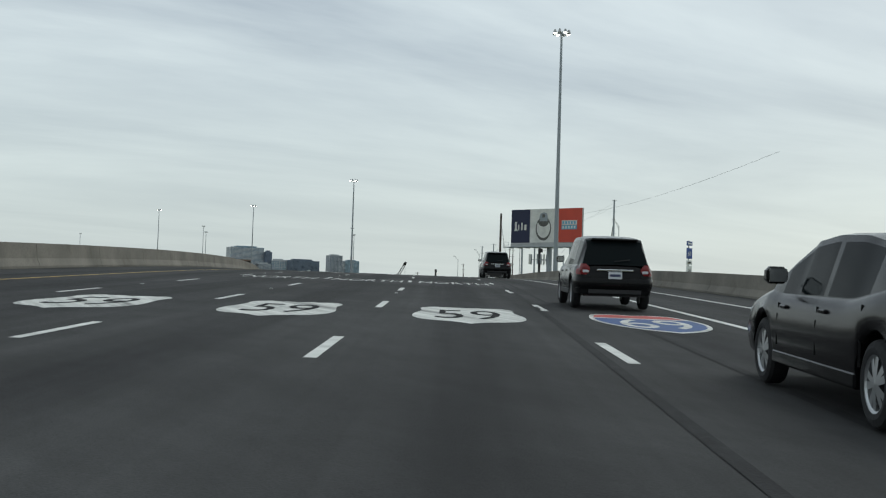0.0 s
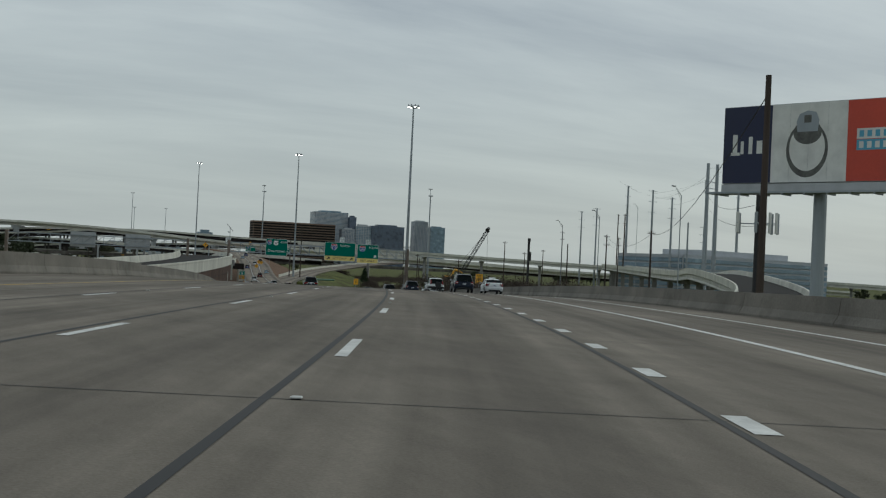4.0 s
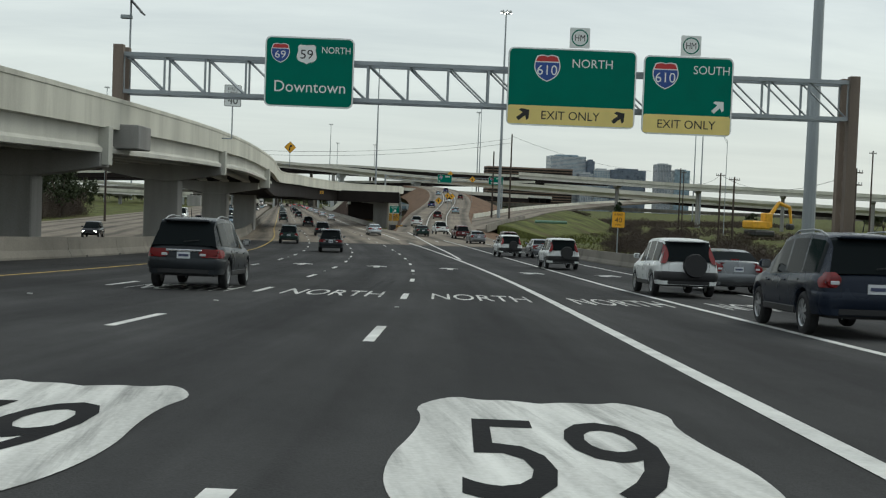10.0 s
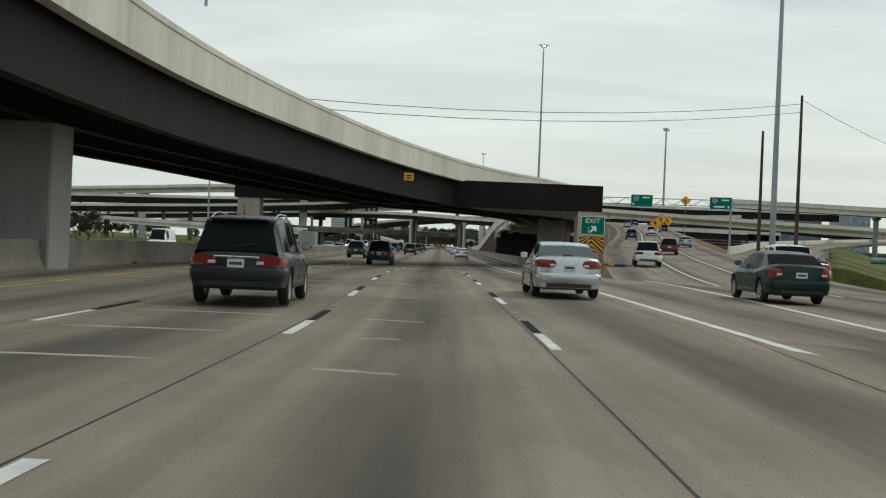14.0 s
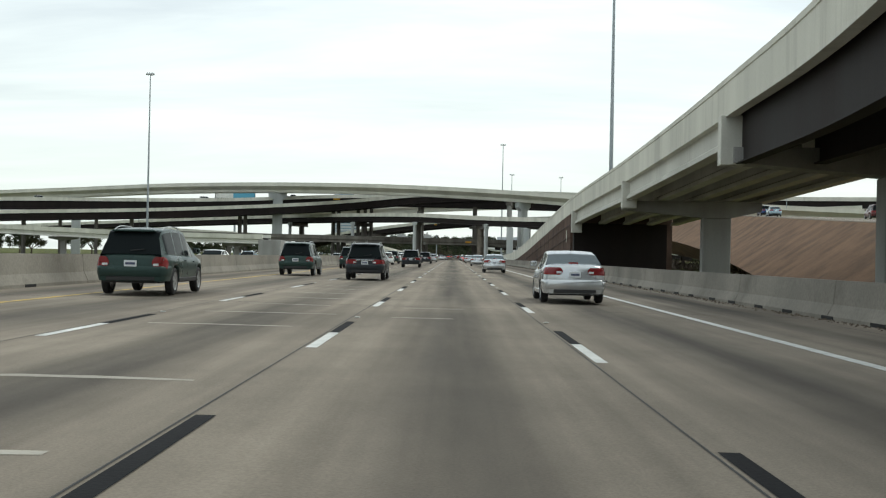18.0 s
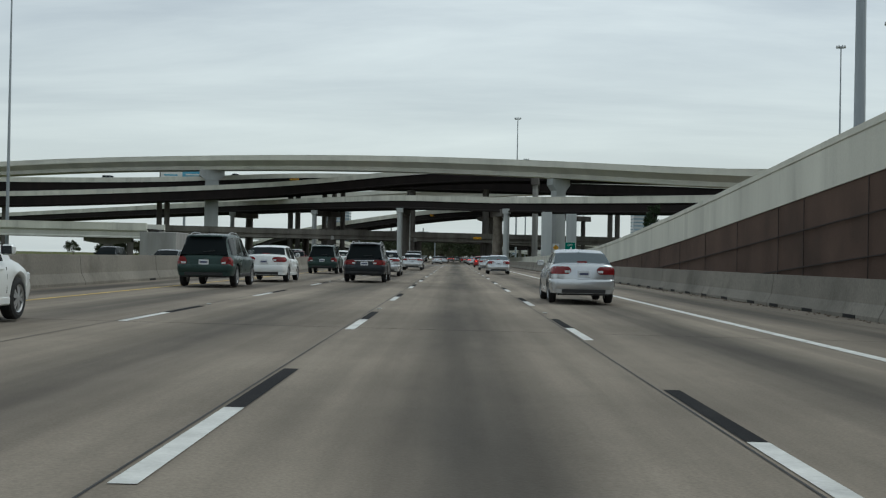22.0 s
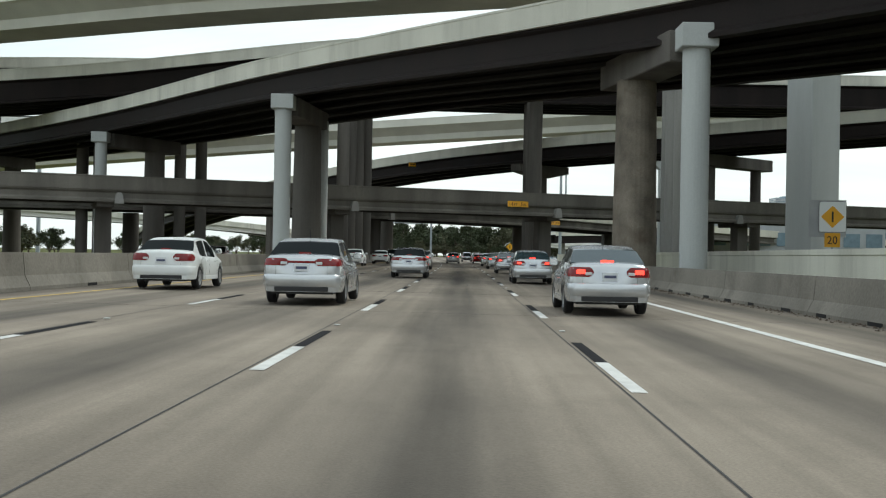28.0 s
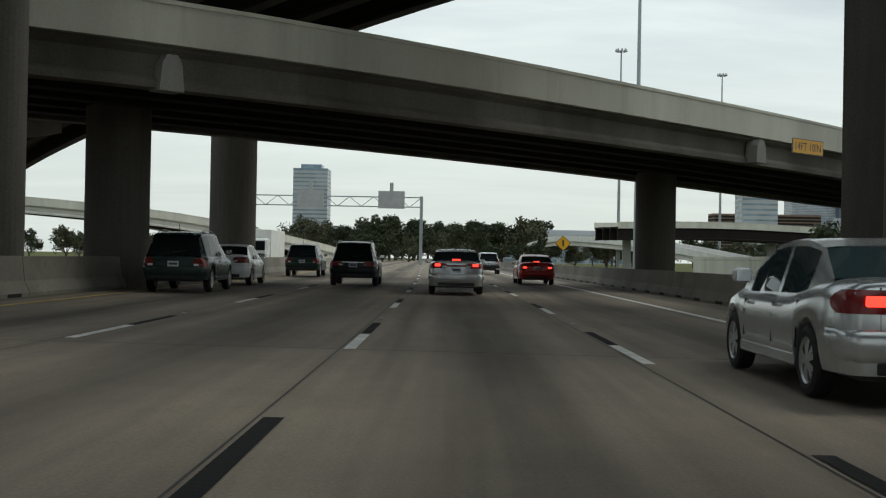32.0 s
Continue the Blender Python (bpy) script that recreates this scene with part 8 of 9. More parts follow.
sp = []
for k in range(150):
    u = k / 150
    sp.append((72 + 150 * u + rnd.uniform(-8, 30), 30 + 190 * u + rnd.uniform(-10, 30), -0.6, rnd.uniform(3, 6), rnd.uniform(2.2, 4.6)))
for k in range(60):
    sp.append((90 + rnd.uniform(0, 90), -120 + rnd.uniform(-40, 110), -0.6, rnd.uniform(2, 5), rnd.uniform(1.2, 2.8)))
for k in range(60):
    sp.append((36 + rnd.uniform(0, 40), 20 + k * 3.4, -0.4, rnd.uniform(2, 4), rnd.uniform(2, 4)))
near_spots = []
for k in range(60):
    y = -318 + 42 * (k / 60) + rnd.uniform(-2, 2)
    x = axis_x(y) + 20.5 + rnd.uniform(0, 17)
    x += max(0.0, -31 + 0.419 * (y + 419) - axis_x(y) - 20.5)
    near_spots.append((*lie(x, y), rnd.uniform(1.8, 3.2), rnd.uniform(3.4, 5.6)))
thicket("leafy_thicket", near_spots, 520, "dense dark evergreen thicket past the outer barrier", "leaf_dark", (0.07, 0.17))
thicket("twig_thicket", [(x - 1.5, y - 1, z, r, h + 0.5) for x, y, z, r, h in near_spots[::3]], 160, "bare twigs standing out of the evergreen thicket")
thicket("far_thicket", sp, 130, "brown leafless growth on the flats beyond the exit")


# ---- far buildings ----
def tower(name, x, y, w, d, h, wall, glass, label, floors, bays_, yaw=0.0, crown_=True):
    if y > 3000 or x == 270:
        x, y, z = swing(x, y, h)
        floors, h = round(floors * z / h), z
    t = tagged(empty(name, pose(x, y, -1, 0, 0, yaw)), label, "building")
    part("wall", box_bm(-w / 2, w / 2, -d / 2, d / 2, 0, h), M[wall], t)
    fh = h / floors
    for k in range(floors):
        bm = bmesh.new()
        z0, z1 = k * fh + fh * 0.28, k * fh + fh * 0.92
        e = w * 0.004
        if bays_:
            bw = w / bays_
            for j in range(bays_):
                box(bm, -w / 2 + bw * (j + 0.14), -w / 2 + bw * (j + 0.86), -d / 2 - e, -d / 2, z0, z1)
        else:
            box(bm, -w / 2 + e, w / 2 - e, -d / 2 - e, -d / 2, z0, z1)
        for s_ in (-1, 1):
            box(bm, *( (-w / 2 - e, -w / 2) if s_ < 0 else (w / 2, w / 2 + e)), -d / 2 + 0.02 * d, d / 2 - 0.02 * d, z0, z1)
        part("window_band", bm, M[glass], t)
    part("roof", box_bm(-w / 2 - 0.002 * w, w / 2 + 0.002 * w, -d / 2, d / 2, h, h + fh * 0.5), M[wall], t)
    if crown_:
        part("plant_room", box_bm(-w * 0.3, w * 0.3, -d * 0.3, d * 0.3, h + fh * 0.5, h + fh * 1.6), M[wall], t)
    return t


tower("office_tower", 1052, 3640, 123, 80, 103, "tower_glass", "tower_pale", "big pale blue glass office block far away", 22, 0)
tower("office_tower", 1125, 3590, 23, 40, 89, "tower_dark", "tower_dark", "dark slab beside the glass office block", 18, 0)
tower("office_tower", 1078, 3480, 48, 40, 44, "tower_pale", "tower_dark", "small pale office block far away", 10, 8)
tower("office_tower", 1160, 3570, 56, 40, 58, "tower_pale", "tower_glass", "white stepped office block far away", 10, 6)
tower("office_tower", 1250, 3570, 124, 60, 62, "tower_dark", "tower_dark", "long dark navy office block far away", 12, 14)
tower("office_tower", 1391, 3600, 50, 50, 89, "tower_pale", "tower_dark", "slim white tower with a dark window grid", 26, 9)
tower("office_tower", 1458, 3600, 56, 44, 71, "tower_glass", "tower_glass", "slim pale blue glass tower", 22, 0)
tower("parking_garage", 890, 3520, 290, 70, 54, "brick_far", "soffit", "brown parking garage with dark open floors", 6, 0, crown_=False)
tower("office_tower", 145, 900, 17, 16, 36, "tower_glass", "tower_pale", "pale blue glass block beyond the warehouse", 14, 0)
tower("office_tower", -114.5, 1217, 26, 24, 67, "tower_glass", "tower_pale", "tall blue glass tower with pale floor lines", 22, 0)
tower("office_block", 270, -20, 110, 40, 16, "tower_pale", "tower_glass", "long white office block with bands of windows", 6, 0, yaw=18)
tower("office_block", 90, 1180, 120, 50, 19, "tower_pale", "tower_glass", "pale office block behind the tree belt", 6, 12)
tower("warehouse", 60, 430, 36, 24, 7.6, "tower_pale", "tower_glass", "low white warehouse behind the ramps", 2, 9, crown_=False)


# ---- poles, lamps and wires on the right ----
def cobra_lamp(x, y, z0, z1, yaw):
    x, y, z1 = swing(x, y, z1)
    z0 = -0.8
    c = tagged(empty("street_lamp", pose(x, y, z0, 0, 0, yaw)), "slim grey street lamp with a bracket arm", "street lamp", group="street lamps")
    h = z1 - z0
    part("pole", tube_bm((0, 0, 0), (0, 0, h - 1.2), 0.11, 0.07, 8), M["galv"], c)
    part("arm", tube_bm((0, 0, h - 1.3), (-2.0, 0, h), 0.05, 0.035, 6), M["galv"], c)
    part("arm_brace", tube_bm((0, 0, h - 2.0), (-1.6, 0, h - 0.35), 0.03, 0.03, 5), M["galv"], c)
    head = part("lamp_head", box_bm(-2.9, -1.95, -0.16, 0.16, h - 0.08, h + 0.1, bevel=0.05), M["sign_back"], c)
    part("lens", box_bm(-2.8, -2.1, -0.12, 0.12, h - 0.12, h - 0.081), M["lamp_off"], head)
    return c


for x, y, z0, z1 in ((21.3, -417, 8, 28.8), (34, -352, 8, 27), (53, -291, 6, 24.9), (75, -230, 3, 24), (161, -120, 2, 35), (100, -60, 2, 22)):
    cobra_lamp(x, y, z0, z1, 30)


def utility_pole(x, y, z0, z1, arms, label, mm="wood_pole", r=0.16):
    if x > 35 and y < 200 or y < -155:
        x, y, z1 = swing(x, y, z1)
        z0 = -0.8
    u = tagged(empty("utility_pole", pose(x, y, z0, 0, 0, 25)), label, "utility pole")
    h = z1 - z0
    part("pole", tube_bm((0, 0, 0), (0, 0, h), r * 1.25, r * 0.75, 8), M[mm], u)
    for k in range(arms):
        z = h - 0.5 - k * (h * 0.09 + 0.4)
        w = 1.2 if mm == "wood_pole" else 3.0
        part("crossarm", box_bm(-w, w, -0.06, 0.06, z - 0.07, z + 0.07), M[mm], u)
        for j in (-0.95, -0.5, 0.5, 0.95):
            part("insulator", tube_bm((w * j, 0, z + 0.07), (w * j, 0, z + 0.35), 0.05, seg=6), M["sign_back"], u)
    return u


for x, y, z0, z1, arms, mm, r in ((-26.4, -455.8, 9, 26, 0, "wood_pole", 0.2), (171.3, -150, 0, 50, 0, "galv", 0.75), (176.5, -148, 0, 50, 0, "galv", 0.75), (203, -60, 0, 44.6, 3, "galv", 0.5), (212.9, -60, 0, 42, 3, "galv", 0.5), (221.7, -60, 0, 31.4, 0, "galv", 0.45), (230, -60, 0, 30.1, 3, "galv", 0.4), (219.9, 0, 0, 35.2, 2, "wood_pole", 0.3), (189.7, -60, 0, 33.2, 2, "wood_pole", 0.3), (88.3, -230, 2, 21, 2, "wood_pole", 0.2), (54.2, -310, 4, 21, 1, "wood_pole", 0.2), (124.4, -100, 0, 14.5, 1, "wood_pole", 0.18), (132.1, -100, 0, 15.9, 1, "wood_pole", 0.18), (115.9, -100, 0, 18.3, 1, "wood_pole", 0.18), (92, -200, 1, 18.1, 0, "wood_pole", 0.2), (58, -200, 0, 12, 2, "wood_pole", 0.18), (44, -71, -0.5, 19.5, 0, "wood_pole", 0.2), (41, -66, -0.5, 15.5, 0, "wood_pole", 0.2), (363, 107, 0, 79, 4, "galv", 0.8), (330, 200, 0, 70, 4, "galv", 0.8), (64, -150, -0.5, 11, 1, "wood_pole", 0.17), (74, -120, -0.5, 12, 1, "wood_pole", 0.17), (96, -40, -0.5, 14, 1, "wood_pole", 0.17), (112, 0, -0.5, 14, 1, "wood_pole", 0.17), (-38, -130, -0.5, 13, 1, "wood_pole", 0.17), (66, 240, -0.5, 16, 2, "wood_pole", 0.18), (148, -130, 0, 22, 2, "wood_pole", 0.2), (160, -60, 0, 24, 2, "wood_pole", 0.2), (240, 60, 0, 40, 3, "galv", 0.45), (262, 120, 0, 40, 3, "galv", 0.45)):
    utility_pole(x, y, z0, z1, arms, "tall grey steel transmission pole" if mm == "galv" else "brown wooden utility pole with crossarms" if arms else "plain dark wooden pole beside the road", mm, r)


def wire(a, b, sag, r=0.02):
    bm = bmesh.new()
    a, b = swing(*a), swing(*b)
    pts = [a.lerp(b, k / 10) - Vector((0, 0, sag * 4 * (k / 10) * (1 - k / 10))) for k in range(11)]
    d = (b - a).normalized()
    u = d.cross(Vector((0, 0, 1))).normalized() * r
    v = u.cross(d).normalized() * r
    rings = [[bm.verts.new(p + q) for q in (u, v, -u, -v)] for p in pts]
    for p, q in zip(rings, rings[1:]):
        for j in range(4):
            bm.faces.new((p[j], p[(j + 1) % 4], q[(j + 1) % 4], q[j]))
    tagged(part("power_line", bm, M["cable"]), "thin black overhead power line", "cable", group="power lines")


for a, b in (((203, -60, 43), (363, 107, 74)), ((212.9, -60, 41), (330, 200, 66)), ((171.3, -150, 46), (203, -60, 41)), ((176.5, -148, 44), (212.9, -60, 39)), ((8, -407, 22), (171, -150, 40)), ((9, -407, 20), (171, -150, 36)), ((-26.4, -455.8, 25), (54.2, -310, 20.5)), ((54.2, -310, 20.5), (88.3, -230, 20.5)), ((88.3, -230, 20), (148, -130, 21)), ((44, -71, 18.5), (-38, -130, 13)), ((44, -71, 17.5), (-38, -130, 12.4)), ((44, -71, 19), (112, 0, 13.8)), ((58, -200, 11.5), (74, -120, 11.6)), ((74, -120, 11.6), (112, 0, 13.6)), ((363, 107, 77), (500, 420, 70)), ((171.3, -150, 48), (60, -420, 46))):
    wire(a, b, 2.5, 0.03)

cell = tagged(empty("cell_tower", pose(8.8, -407, 4)), "slim grey mobile-phone tower with panel antennas", "antenna mast")
part("pole", tube_bm((0, 0, 0), (0, 0, 19.3), 0.32, 0.24, 12), M["black_steel"], cell)
for k in range(3):
    a = radians(120 * k + 20)
    e = Vector((1.9 * math.cos(a), 1.9 * math.sin(a), 16.2))
    part("boom", tube_bm((0, 0, 16.2), e, 0.06, seg=5), M["galv"], cell)
    n = Vector((-math.sin(a), math.cos(a), 0))
    for j in (-1.1, -0.4, 0.4, 1.1):
        p = e + n * j
        part("antenna", box_bm(p.x - 0.14, p.x + 0.14, p.y - 0.1, p.y + 0.1, 15.2, 17.3, bevel=0.03), M["poster_white" if j > 0 else "galv"], cell)
    part("rail", tube_bm(e - n * 1.3, e + n * 1.3, 0.04, seg=5), M["galv"], cell)
for k in range(3):
    part("radio_box", box_bm(-0.5 + 0.35 * k, -0.2 + 0.35 * k, -0.5, -0.28, 17.7, 18.5, bevel=0.03), M["black_steel"], cell)

# ---- elevated road far on the right ----
eb, el = bridge("side_viaduct", [swing(*p) for p in [(-10, -430, 9.5), (45, -360, 11.9), (76, -300, 13.2), (112, -235, 11.4), (150, -150, 10.6), (190, -60, 10), (240, 40, 9), (330, 160, 7)]], 10.0, "pale concrete viaduct beyond the thickets", "parapet", "girder", depth=1.6, girders=4)
for k in range(6, len(el) - 4, 9):
    p, n, _ = el[k]
    wall_pier("viaduct_pier", p.x, p.y, -0.8, p.z - 1.6, 1.6, 1.2, "pier", "grey concrete pier under the viaduct", turn=math.degrees(math.atan2(n.y, n.x)), cap=(8.5, 1.2))
BRANCH = [(22, -128, 0.15), (31, -100, 0.2), (44, -66, 0.3), (62, -14, 0.4), (84, 40, 0.5), (112, 100, 0.7), (150, 172, 1.2), (205, 255, 2.0), (290, 350, 2.4)]
branch = spline([ease(p) if p[1] < -134 else swing(*p) for p in BRANCH], 4.0)
tagged(part("road_7", sweep(branch, [(-5.2, 0.0), (-1.7, 0.0), (1.8, 0.0), (5.4, 0.0), (5.4, -0.6), (-5.2, -0.6)], uv=(0, LANE)), M["conc_road"]), "concrete branch of the exit that bends away", "road", kind="structure")
tagged(part("barrier_5", sweep(branch[14:], [(-5.6, -0.5), (-5.5, 0.95), (-5.25, 0.95), (-5.15, -0.5)]), M["parapet"]), "pale concrete wall along the far side of the branch", "barrier", kind="structure")
tagged(part("barrier_6", sweep(branch[:16], [(5.3, -0.5), (5.45, 0.8), (5.65, 0.8), (5.8, -0.5)]), M["barrier"]), "stained low concrete wall on the inside of the bend", "barrier", kind="structure")
tagged(part("grass_bank", sweep(branch[4:40], [(5.9, -3), (5.9, 0.1), (7.5, 0.0), (16, -2.2), (34, -9), (5.9, -9)]), M["grass"], smooth=True), "low green bank below the branch road", "ground", kind="structure")
# long pale flyover that crosses the skyline
lb, ll = bridge("long_viaduct", [swing(*p) for p in [(96, 143, 11.8), (140, 115, 10.2), (210, 70, 8.6), (300, 10, 7), (420, -70, 5)]], 10.0, "long pale viaduct that slopes down past the skyline", "parapet", "girder", depth=1.7, girders=4)
for k in range(10, len(ll) - 4, 8):
    p, n, _ = ll[k]
    wall_pier("viaduct_pier", p.x, p.y, -0.8, p.z - 1.7, 1.7, 1.2, "pier", "grey concrete pier under the viaduct", turn=math.degrees(math.atan2(n.y, n.x)), cap=(8.5, 1.2))

# ---- machines on the building site ----
crane = tagged(empty("crawler_crane", pose(39.2, -240.5, 1.5)), "dark crawler crane with a lattice boom", "crane")
part("tracks", box_bm(-2.2, 2.2, -3, 3, -2.0, -0.6, bevel=0.3), M["black_steel"], crane)
part("cab", box_bm(-1.6, 1.6, -3.4, 2, -0.5, 2.2, bevel=0.15), M["yellow_machine"], crane)
p0, p1 = Vector((0, 1, 1)), Vector((10.5, 0.5, 18.7))
ax_ = (p1 - p0)
u_ = Vector((0, 1, 0))
v_ = ax_.cross(u_).normalized()
corner = [(s1, s2) for s1 in (-1, 1) for s2 in (-1, 1)]
for s1, s2 in corner:
    part("boom_chord", tube_bm(p0 + (u_ * s1 + v_ * s2) * 0.45, p1 + (u_ * s1 + v_ * s2) * 0.3, 0.07, seg=5), M["black_steel"], crane)
bm = bmesh.new()
for k in range(16):
    a, b = p0 + ax_ * (k / 16), p0 + ax_ * ((k + 1) / 16)
    s = 1 if k % 2 else -1
    for w1 in (-1, 1):
        tube(bm, a + (u_ * s + v_ * w1) * 0.42, b + (-u_ * s + v_ * w1) * 0.4, 0.035, seg=4)
        tube(bm, a + (v_ * s + u_ * w1) * 0.42, b + (-v_ * s + u_ * w1) * 0.4, 0.035, seg=4)
part("boom_lacing", bm, M["black_steel"], crane)
part("boom_head", tube_bm(p1 + Vector((-0.3, -0.4, 0)), p1 + Vector((0.4, 0.4, 0.5)), 0.5, 0.4, 10), M["black_steel"], crane)
part("hoist_line", tube_bm(p1, (10.7, 0.5, 8), 0.03, seg=4), M["cable"], crane)
part("stay_line", tube_bm(p1, (-3, -2, 3.5), 0.03, seg=4), M["cable"], crane)
rig = tagged(empty("drill_rig", pose(102.9, -150, 0)), "dark pile-driving rig on the building site", "machine")
part("mast", box_bm(-0.3, 0.3, -0.3, 0.3, 0, 18.5), M["black_steel"], rig)
part("mast_head", box_bm(-0.35, 0.5, -0.35, 0.35, 18.5, 19.6, bevel=0.1), M["black_steel"], rig)
part("hammer", box_bm(0.3, 0.9, -0.4, 0.4, 12, 15, bevel=0.1), M["black_steel"], rig)
part("cab", box_bm(-4, -0.8, -1.5, 1.5, 0.5, 4, bevel=0.2), M["yellow_machine"], rig)
exc = tagged(empty("excavator", pose(95, -92, 0.3, 0, 0, 12) @ Matrix.Scale(1.35, 4)), "yellow excavator on the bare ground", "excavator")
part("tracks", box_bm(-2, 2, -1.6, 1.6, -0.9, 0.1, bevel=0.25), M["black_steel"], exc)
part("body", box_bm(-2.4, 1.2, -1.4, 1.4, 0.3, 1.6, bevel=0.2), M["yellow_machine"], exc)
part("cab", box_bm(0.2, 1.6, -1.3, 0.2, 0.5, 2.9, bevel=0.15), M["yellow_machine"], exc)
for a, b, w in (((1.4, 0.6, 1.2), (4.0, 0.6, 4.6), 0.4), ((4.0, 0.6, 4.6), (6.2, 0.6, 3.9), 0.35), ((6.2, 0.6, 3.9), (6.6, 0.6, 1.2), 0.28)):
    part("boom_section", tube_bm(a, b, w, w * 0.7, 6), M["yellow_machine"], exc)
part("bucket", box_bm(5.8, 7.0, 0.1, 1.1, 0.3, 1.3, bevel=0.2), M["black_steel"], exc)
pipe = tagged(part("green_pipe", tube_bm(swing(45.3, -91.2, 0.55), swing(51.9, -92.4, 0.6), 0.33, seg=16), mat("green_pipe_paint", (0.12, 0.22, 0.16), 0.5, 0.1, 1.0, 8, 0.0)), "long pale green steel pipe on the ground", "pipe")
mound = bmesh.new()
bmesh.ops.create_icosphere(mound, subdivisions=4, radius=1.0)
for v in mound.verts:
    k = 1 + 0.22 * noise.noise(v.co * 2.3) + 0.08 * noise.noise(v.co * 7)
    v.co = Vector((v.co.x * 7 * k, v.co.y * 4 * k, v.co.z * 2.2 * k))
tagged(part("soil_heap", mound, M["soil"], smooth=True), "heap of brown excavated soil", "soil heap").matrix_world = pose(*lie(27.5, -252), 0, 0, 30) @ Matrix.Scale(0.5, 4)

# ---- curved ramp and dark-ended flyover past the last overpass ----
bridge("end_ramp", [(62, 560, 0.6), (46, 580, 4.2), (32, 610, 6.2), (26, 660, 5.4), (28, 760, 3)], 9.0, "white-walled ramp that curves away", "poster_white", "girder", depth=1.4, girders=3, parapet=1.1)
bridge("black_flyover", [(27, 538, 7.4), (44, 545, 7.9), (80, 556, 7.0), (140, 570, 4)], 9.0, "pale flyover with a black end girder", "parapet", "steel_girder", depth=2.4, girders=4)
for x, y in ((31, 540), (60, 550)):
    wall_pier("ramp_pier", x, y, -0.8, 5.4, 1.4, 1.4, "pier", "grey square concrete pier at the flyover end")
bridge("left_viaduct", [(-160, 470, 12), (-90, 490, 9.5), (-46, 505, 6.5), (-30, 530, 3.0), (-27, 570, 0.8)], 9.0, "pale ramp that comes down beside the far lanes", "parapet", "girder", depth=1.5, girders=4)


def make_lorry(m, box_mat, label, lit):
    lorry = tagged(empty("lorry", m), label, "truck", group="traffic on the freeway")
    part("cargo_box", box_bm(-1.25, 1.25, 0.6, 9.5, 1.0, 3.8, bevel=0.04), box_mat, lorry)
    part("chassis", box_bm(-0.5, 0.5, -1.2, 9.2, 0.6, 1.0), M["black_steel"], lorry)
    part("cab", box_bm(-1.15, 1.15, -1.6, 0.45, 0.6, 2.9, bevel=0.18), PAINT["white"], lorry)
    part("windscreen", box_bm(-1.0, 1.0, -1.63, -1.58, 1.7, 2.6), M["car_glass"], lorry)
    part("grille", box_bm(-0.8, 0.8, -1.64, -1.58, 0.8, 1.4), M["trim"], lorry)
    for sx in (-1, 1):
        part("headlight", box_bm(sx * 0.9 - 0.16, sx * 0.9 + 0.16, -1.66, -1.6, 0.85, 1.1), M["headlamp_lit" if lit else "headlamp"], lorry)
        for y in (-0.8, 6.6, 8.0):
            part("wheel", tube_bm((sx * 0.85, y, 0.5), (sx * 1.18, y, 0.5), 0.5, seg=16), M["tyre"], lorry)
    return lorry


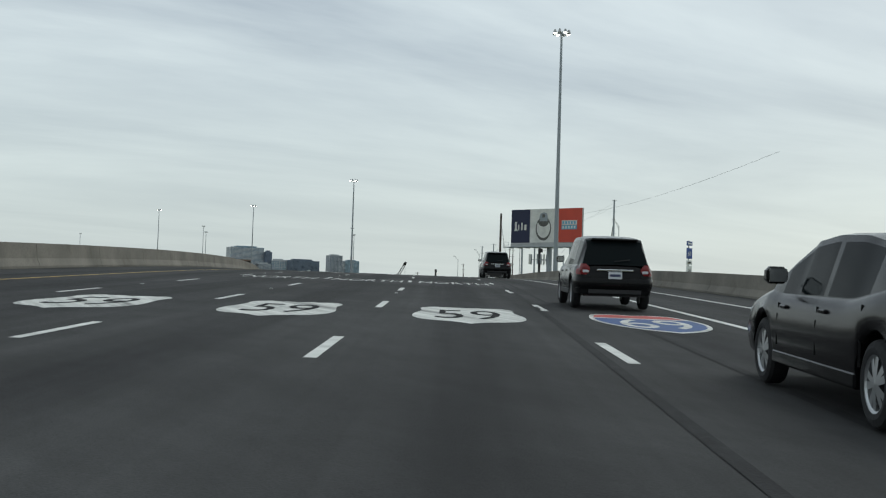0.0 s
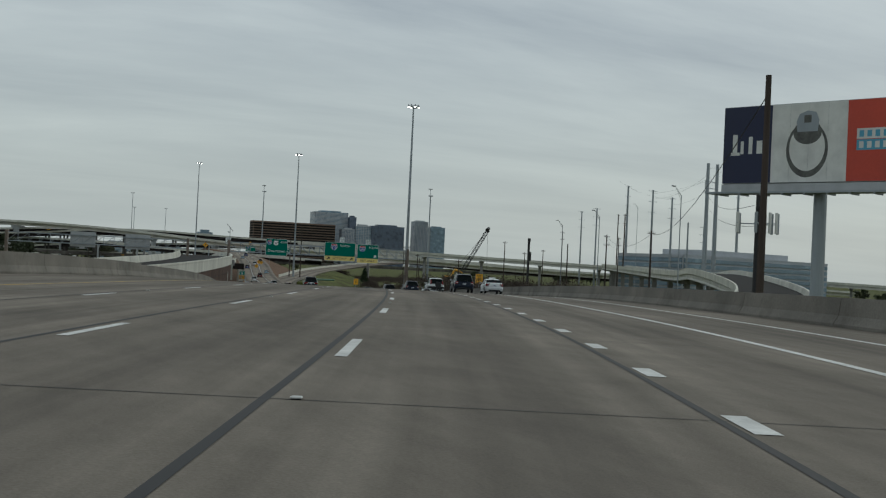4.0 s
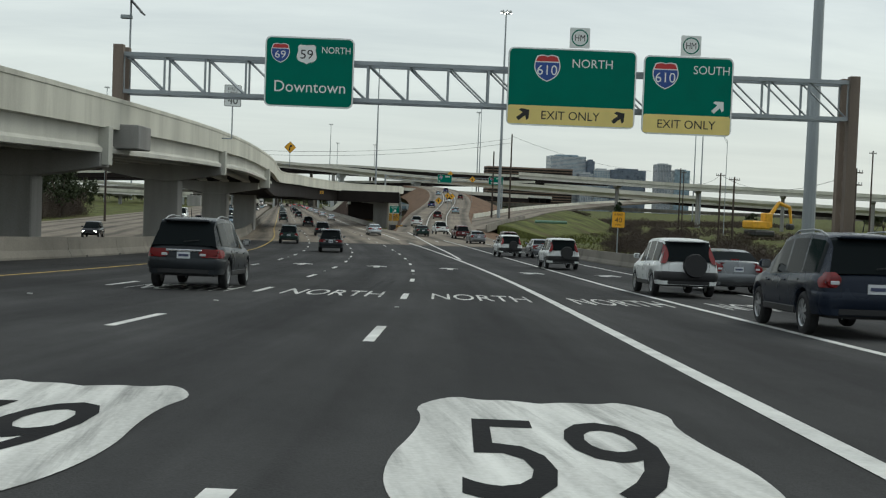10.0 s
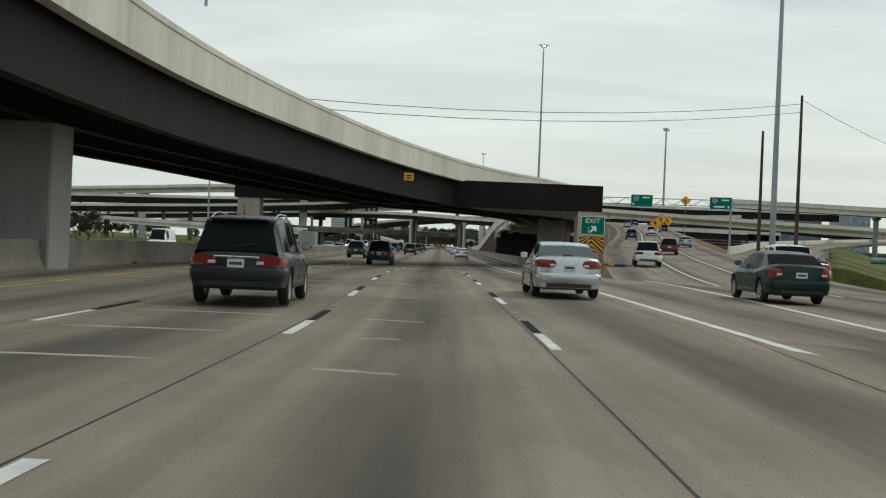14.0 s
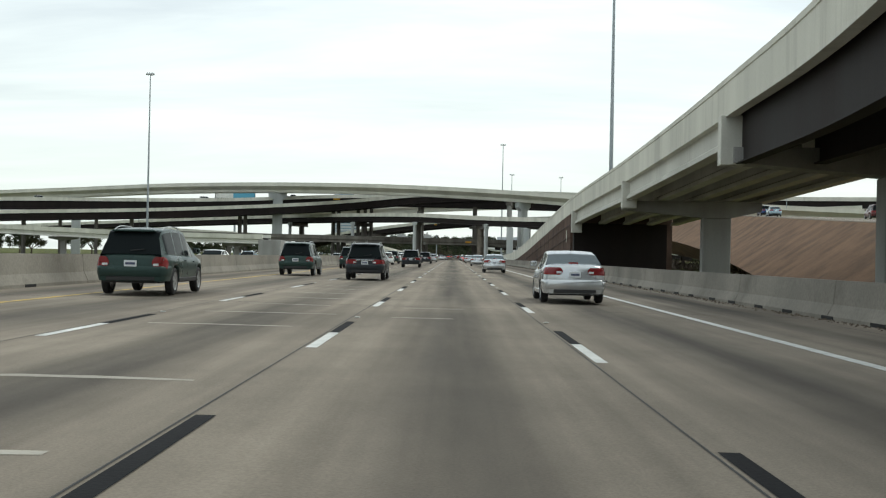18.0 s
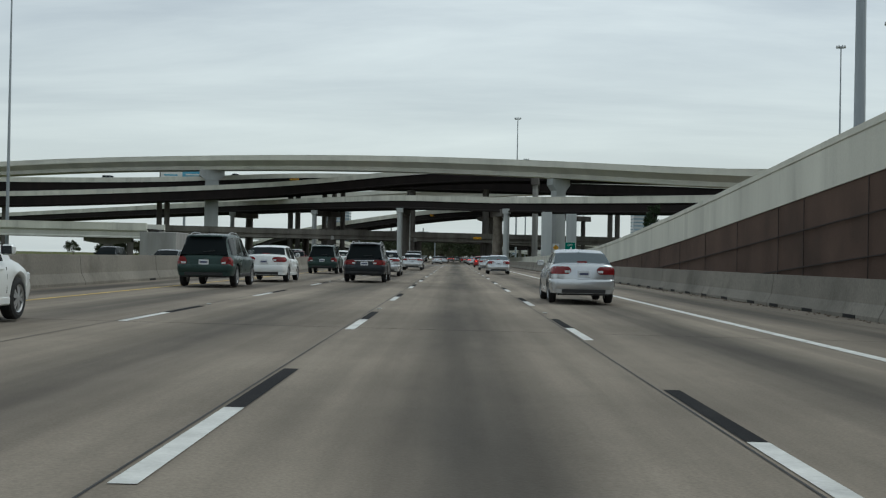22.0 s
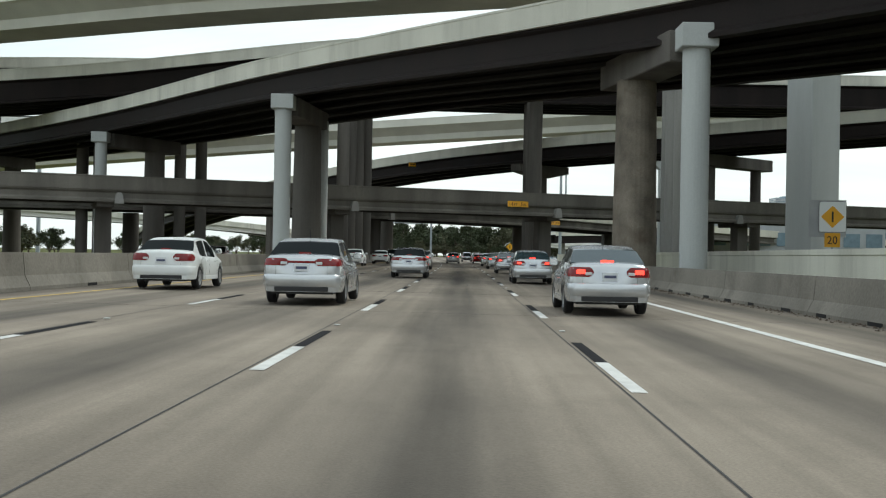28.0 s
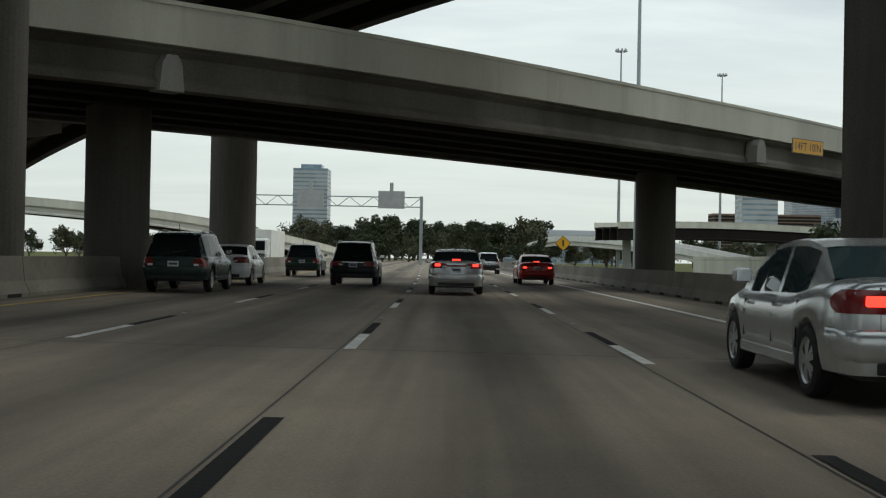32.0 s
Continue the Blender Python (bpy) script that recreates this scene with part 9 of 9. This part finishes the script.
make_lorry(pose(-19.5, 442, -0.05), M["poster_white"], "white box lorry with its lights on", True)
far_bill = tagged(empty("billboard", pose(-112, 520, -0.6, 0, 0, 8)), "white and blue billboard behind the flyovers", "billboard")
part("column", tube_bm((0, 0.8, 0), (0, 0.8, 31), 0.6, 0.5, 14), M["galv"], far_bill)
part("frame", box_bm(-10.4, 10.4, 0, 0.6, 29.6, 37.2, bevel=0.04), M["black_steel"], far_bill)
part("white_field", box_bm(-10.0, -1.0, -0.03, 0, 30.0, 36.8), M["poster_white"], far_bill)
part("blue_field", box_bm(-1.0, 10.0, -0.03, 0, 30.0, 36.8), M["poster_blue"], far_bill)
for x0_, x1_, z in ((-8.6, -3.0, 34.4), (-8.6, -4.4, 33.2), (0.4, 7.8, 34.8), (1.8, 8.6, 33.2)):
    part("print_bar", box_bm(x0_, x1_, -0.06, -0.031, z, z + 0.6), M["poster_blue" if x0_ < 0 else "poster_white"], far_bill)

# ---- traffic on the bridges ----
bridge_cars = [build_car("sedan", "red", "sedan", "red saloon crossing on a flyover", "car", far=True), build_car("suv", "white", "suv", "white sport utility crossing on a flyover", "car", far=True), build_car("pickup", "mid", "pickup_truck", "grey pickup truck crossing on a flyover", "truck", far=True)]


def on_bridge(nodes_line, k, off, car, first):
    p, n, _ = nodes_line[k]
    d = nodes_line[k + 1][0] - p
    m = pose(p.x + n.x * off, p.y + n.y * off, p.z + 0.02, 0, 0, math.degrees(math.atan2(-d.x, d.y)))
    if first:
        car.matrix_world = m
    else:
        copy_thing(car, m)


for j, (ln, k, off) in enumerate(((curved_line, 18, -6.2), (upper_line, 30, 2.0), (upper_line, 52, -2.0), (upper_line, 66, 2.0), (upper_line, 44, 2.4))):
    on_bridge(ln, k, off, bridge_cars[j % 3], j < 3)

# ---- things that were set out in the southern frame move with it ----
PLACED = ("tree", "shrub", "sedan", "suv", "pickup_truck", "van", "lorry", "high_mast_light", "office_tower", "office_block", "parking_garage", "warehouse", "street_lamp", "utility_pole", "soil_heap", "viaduct_pier", "girder_end_block", "wall_emblem")
for ob in list(bpy.data.objects):
    p = ob.matrix_world.translation
    if ob.parent or ob.type not in ("MESH", "EMPTY") or p.length < 0.01 or ob.name.split(".")[0] in PLACED:
        continue
    at_gore = ob.name.split(".")[0] in ("exit_sign", "striped_board") and p.y < 0
    if p.y < -155 or at_gore or (p.x > 25 and p.y < 140):
        ob.matrix_world = Matrix.Translation(swing(*p)) @ Matrix.Rotation(radians(0.95), 4, "Z") @ Matrix.Translation(-p) @ ob.matrix_world
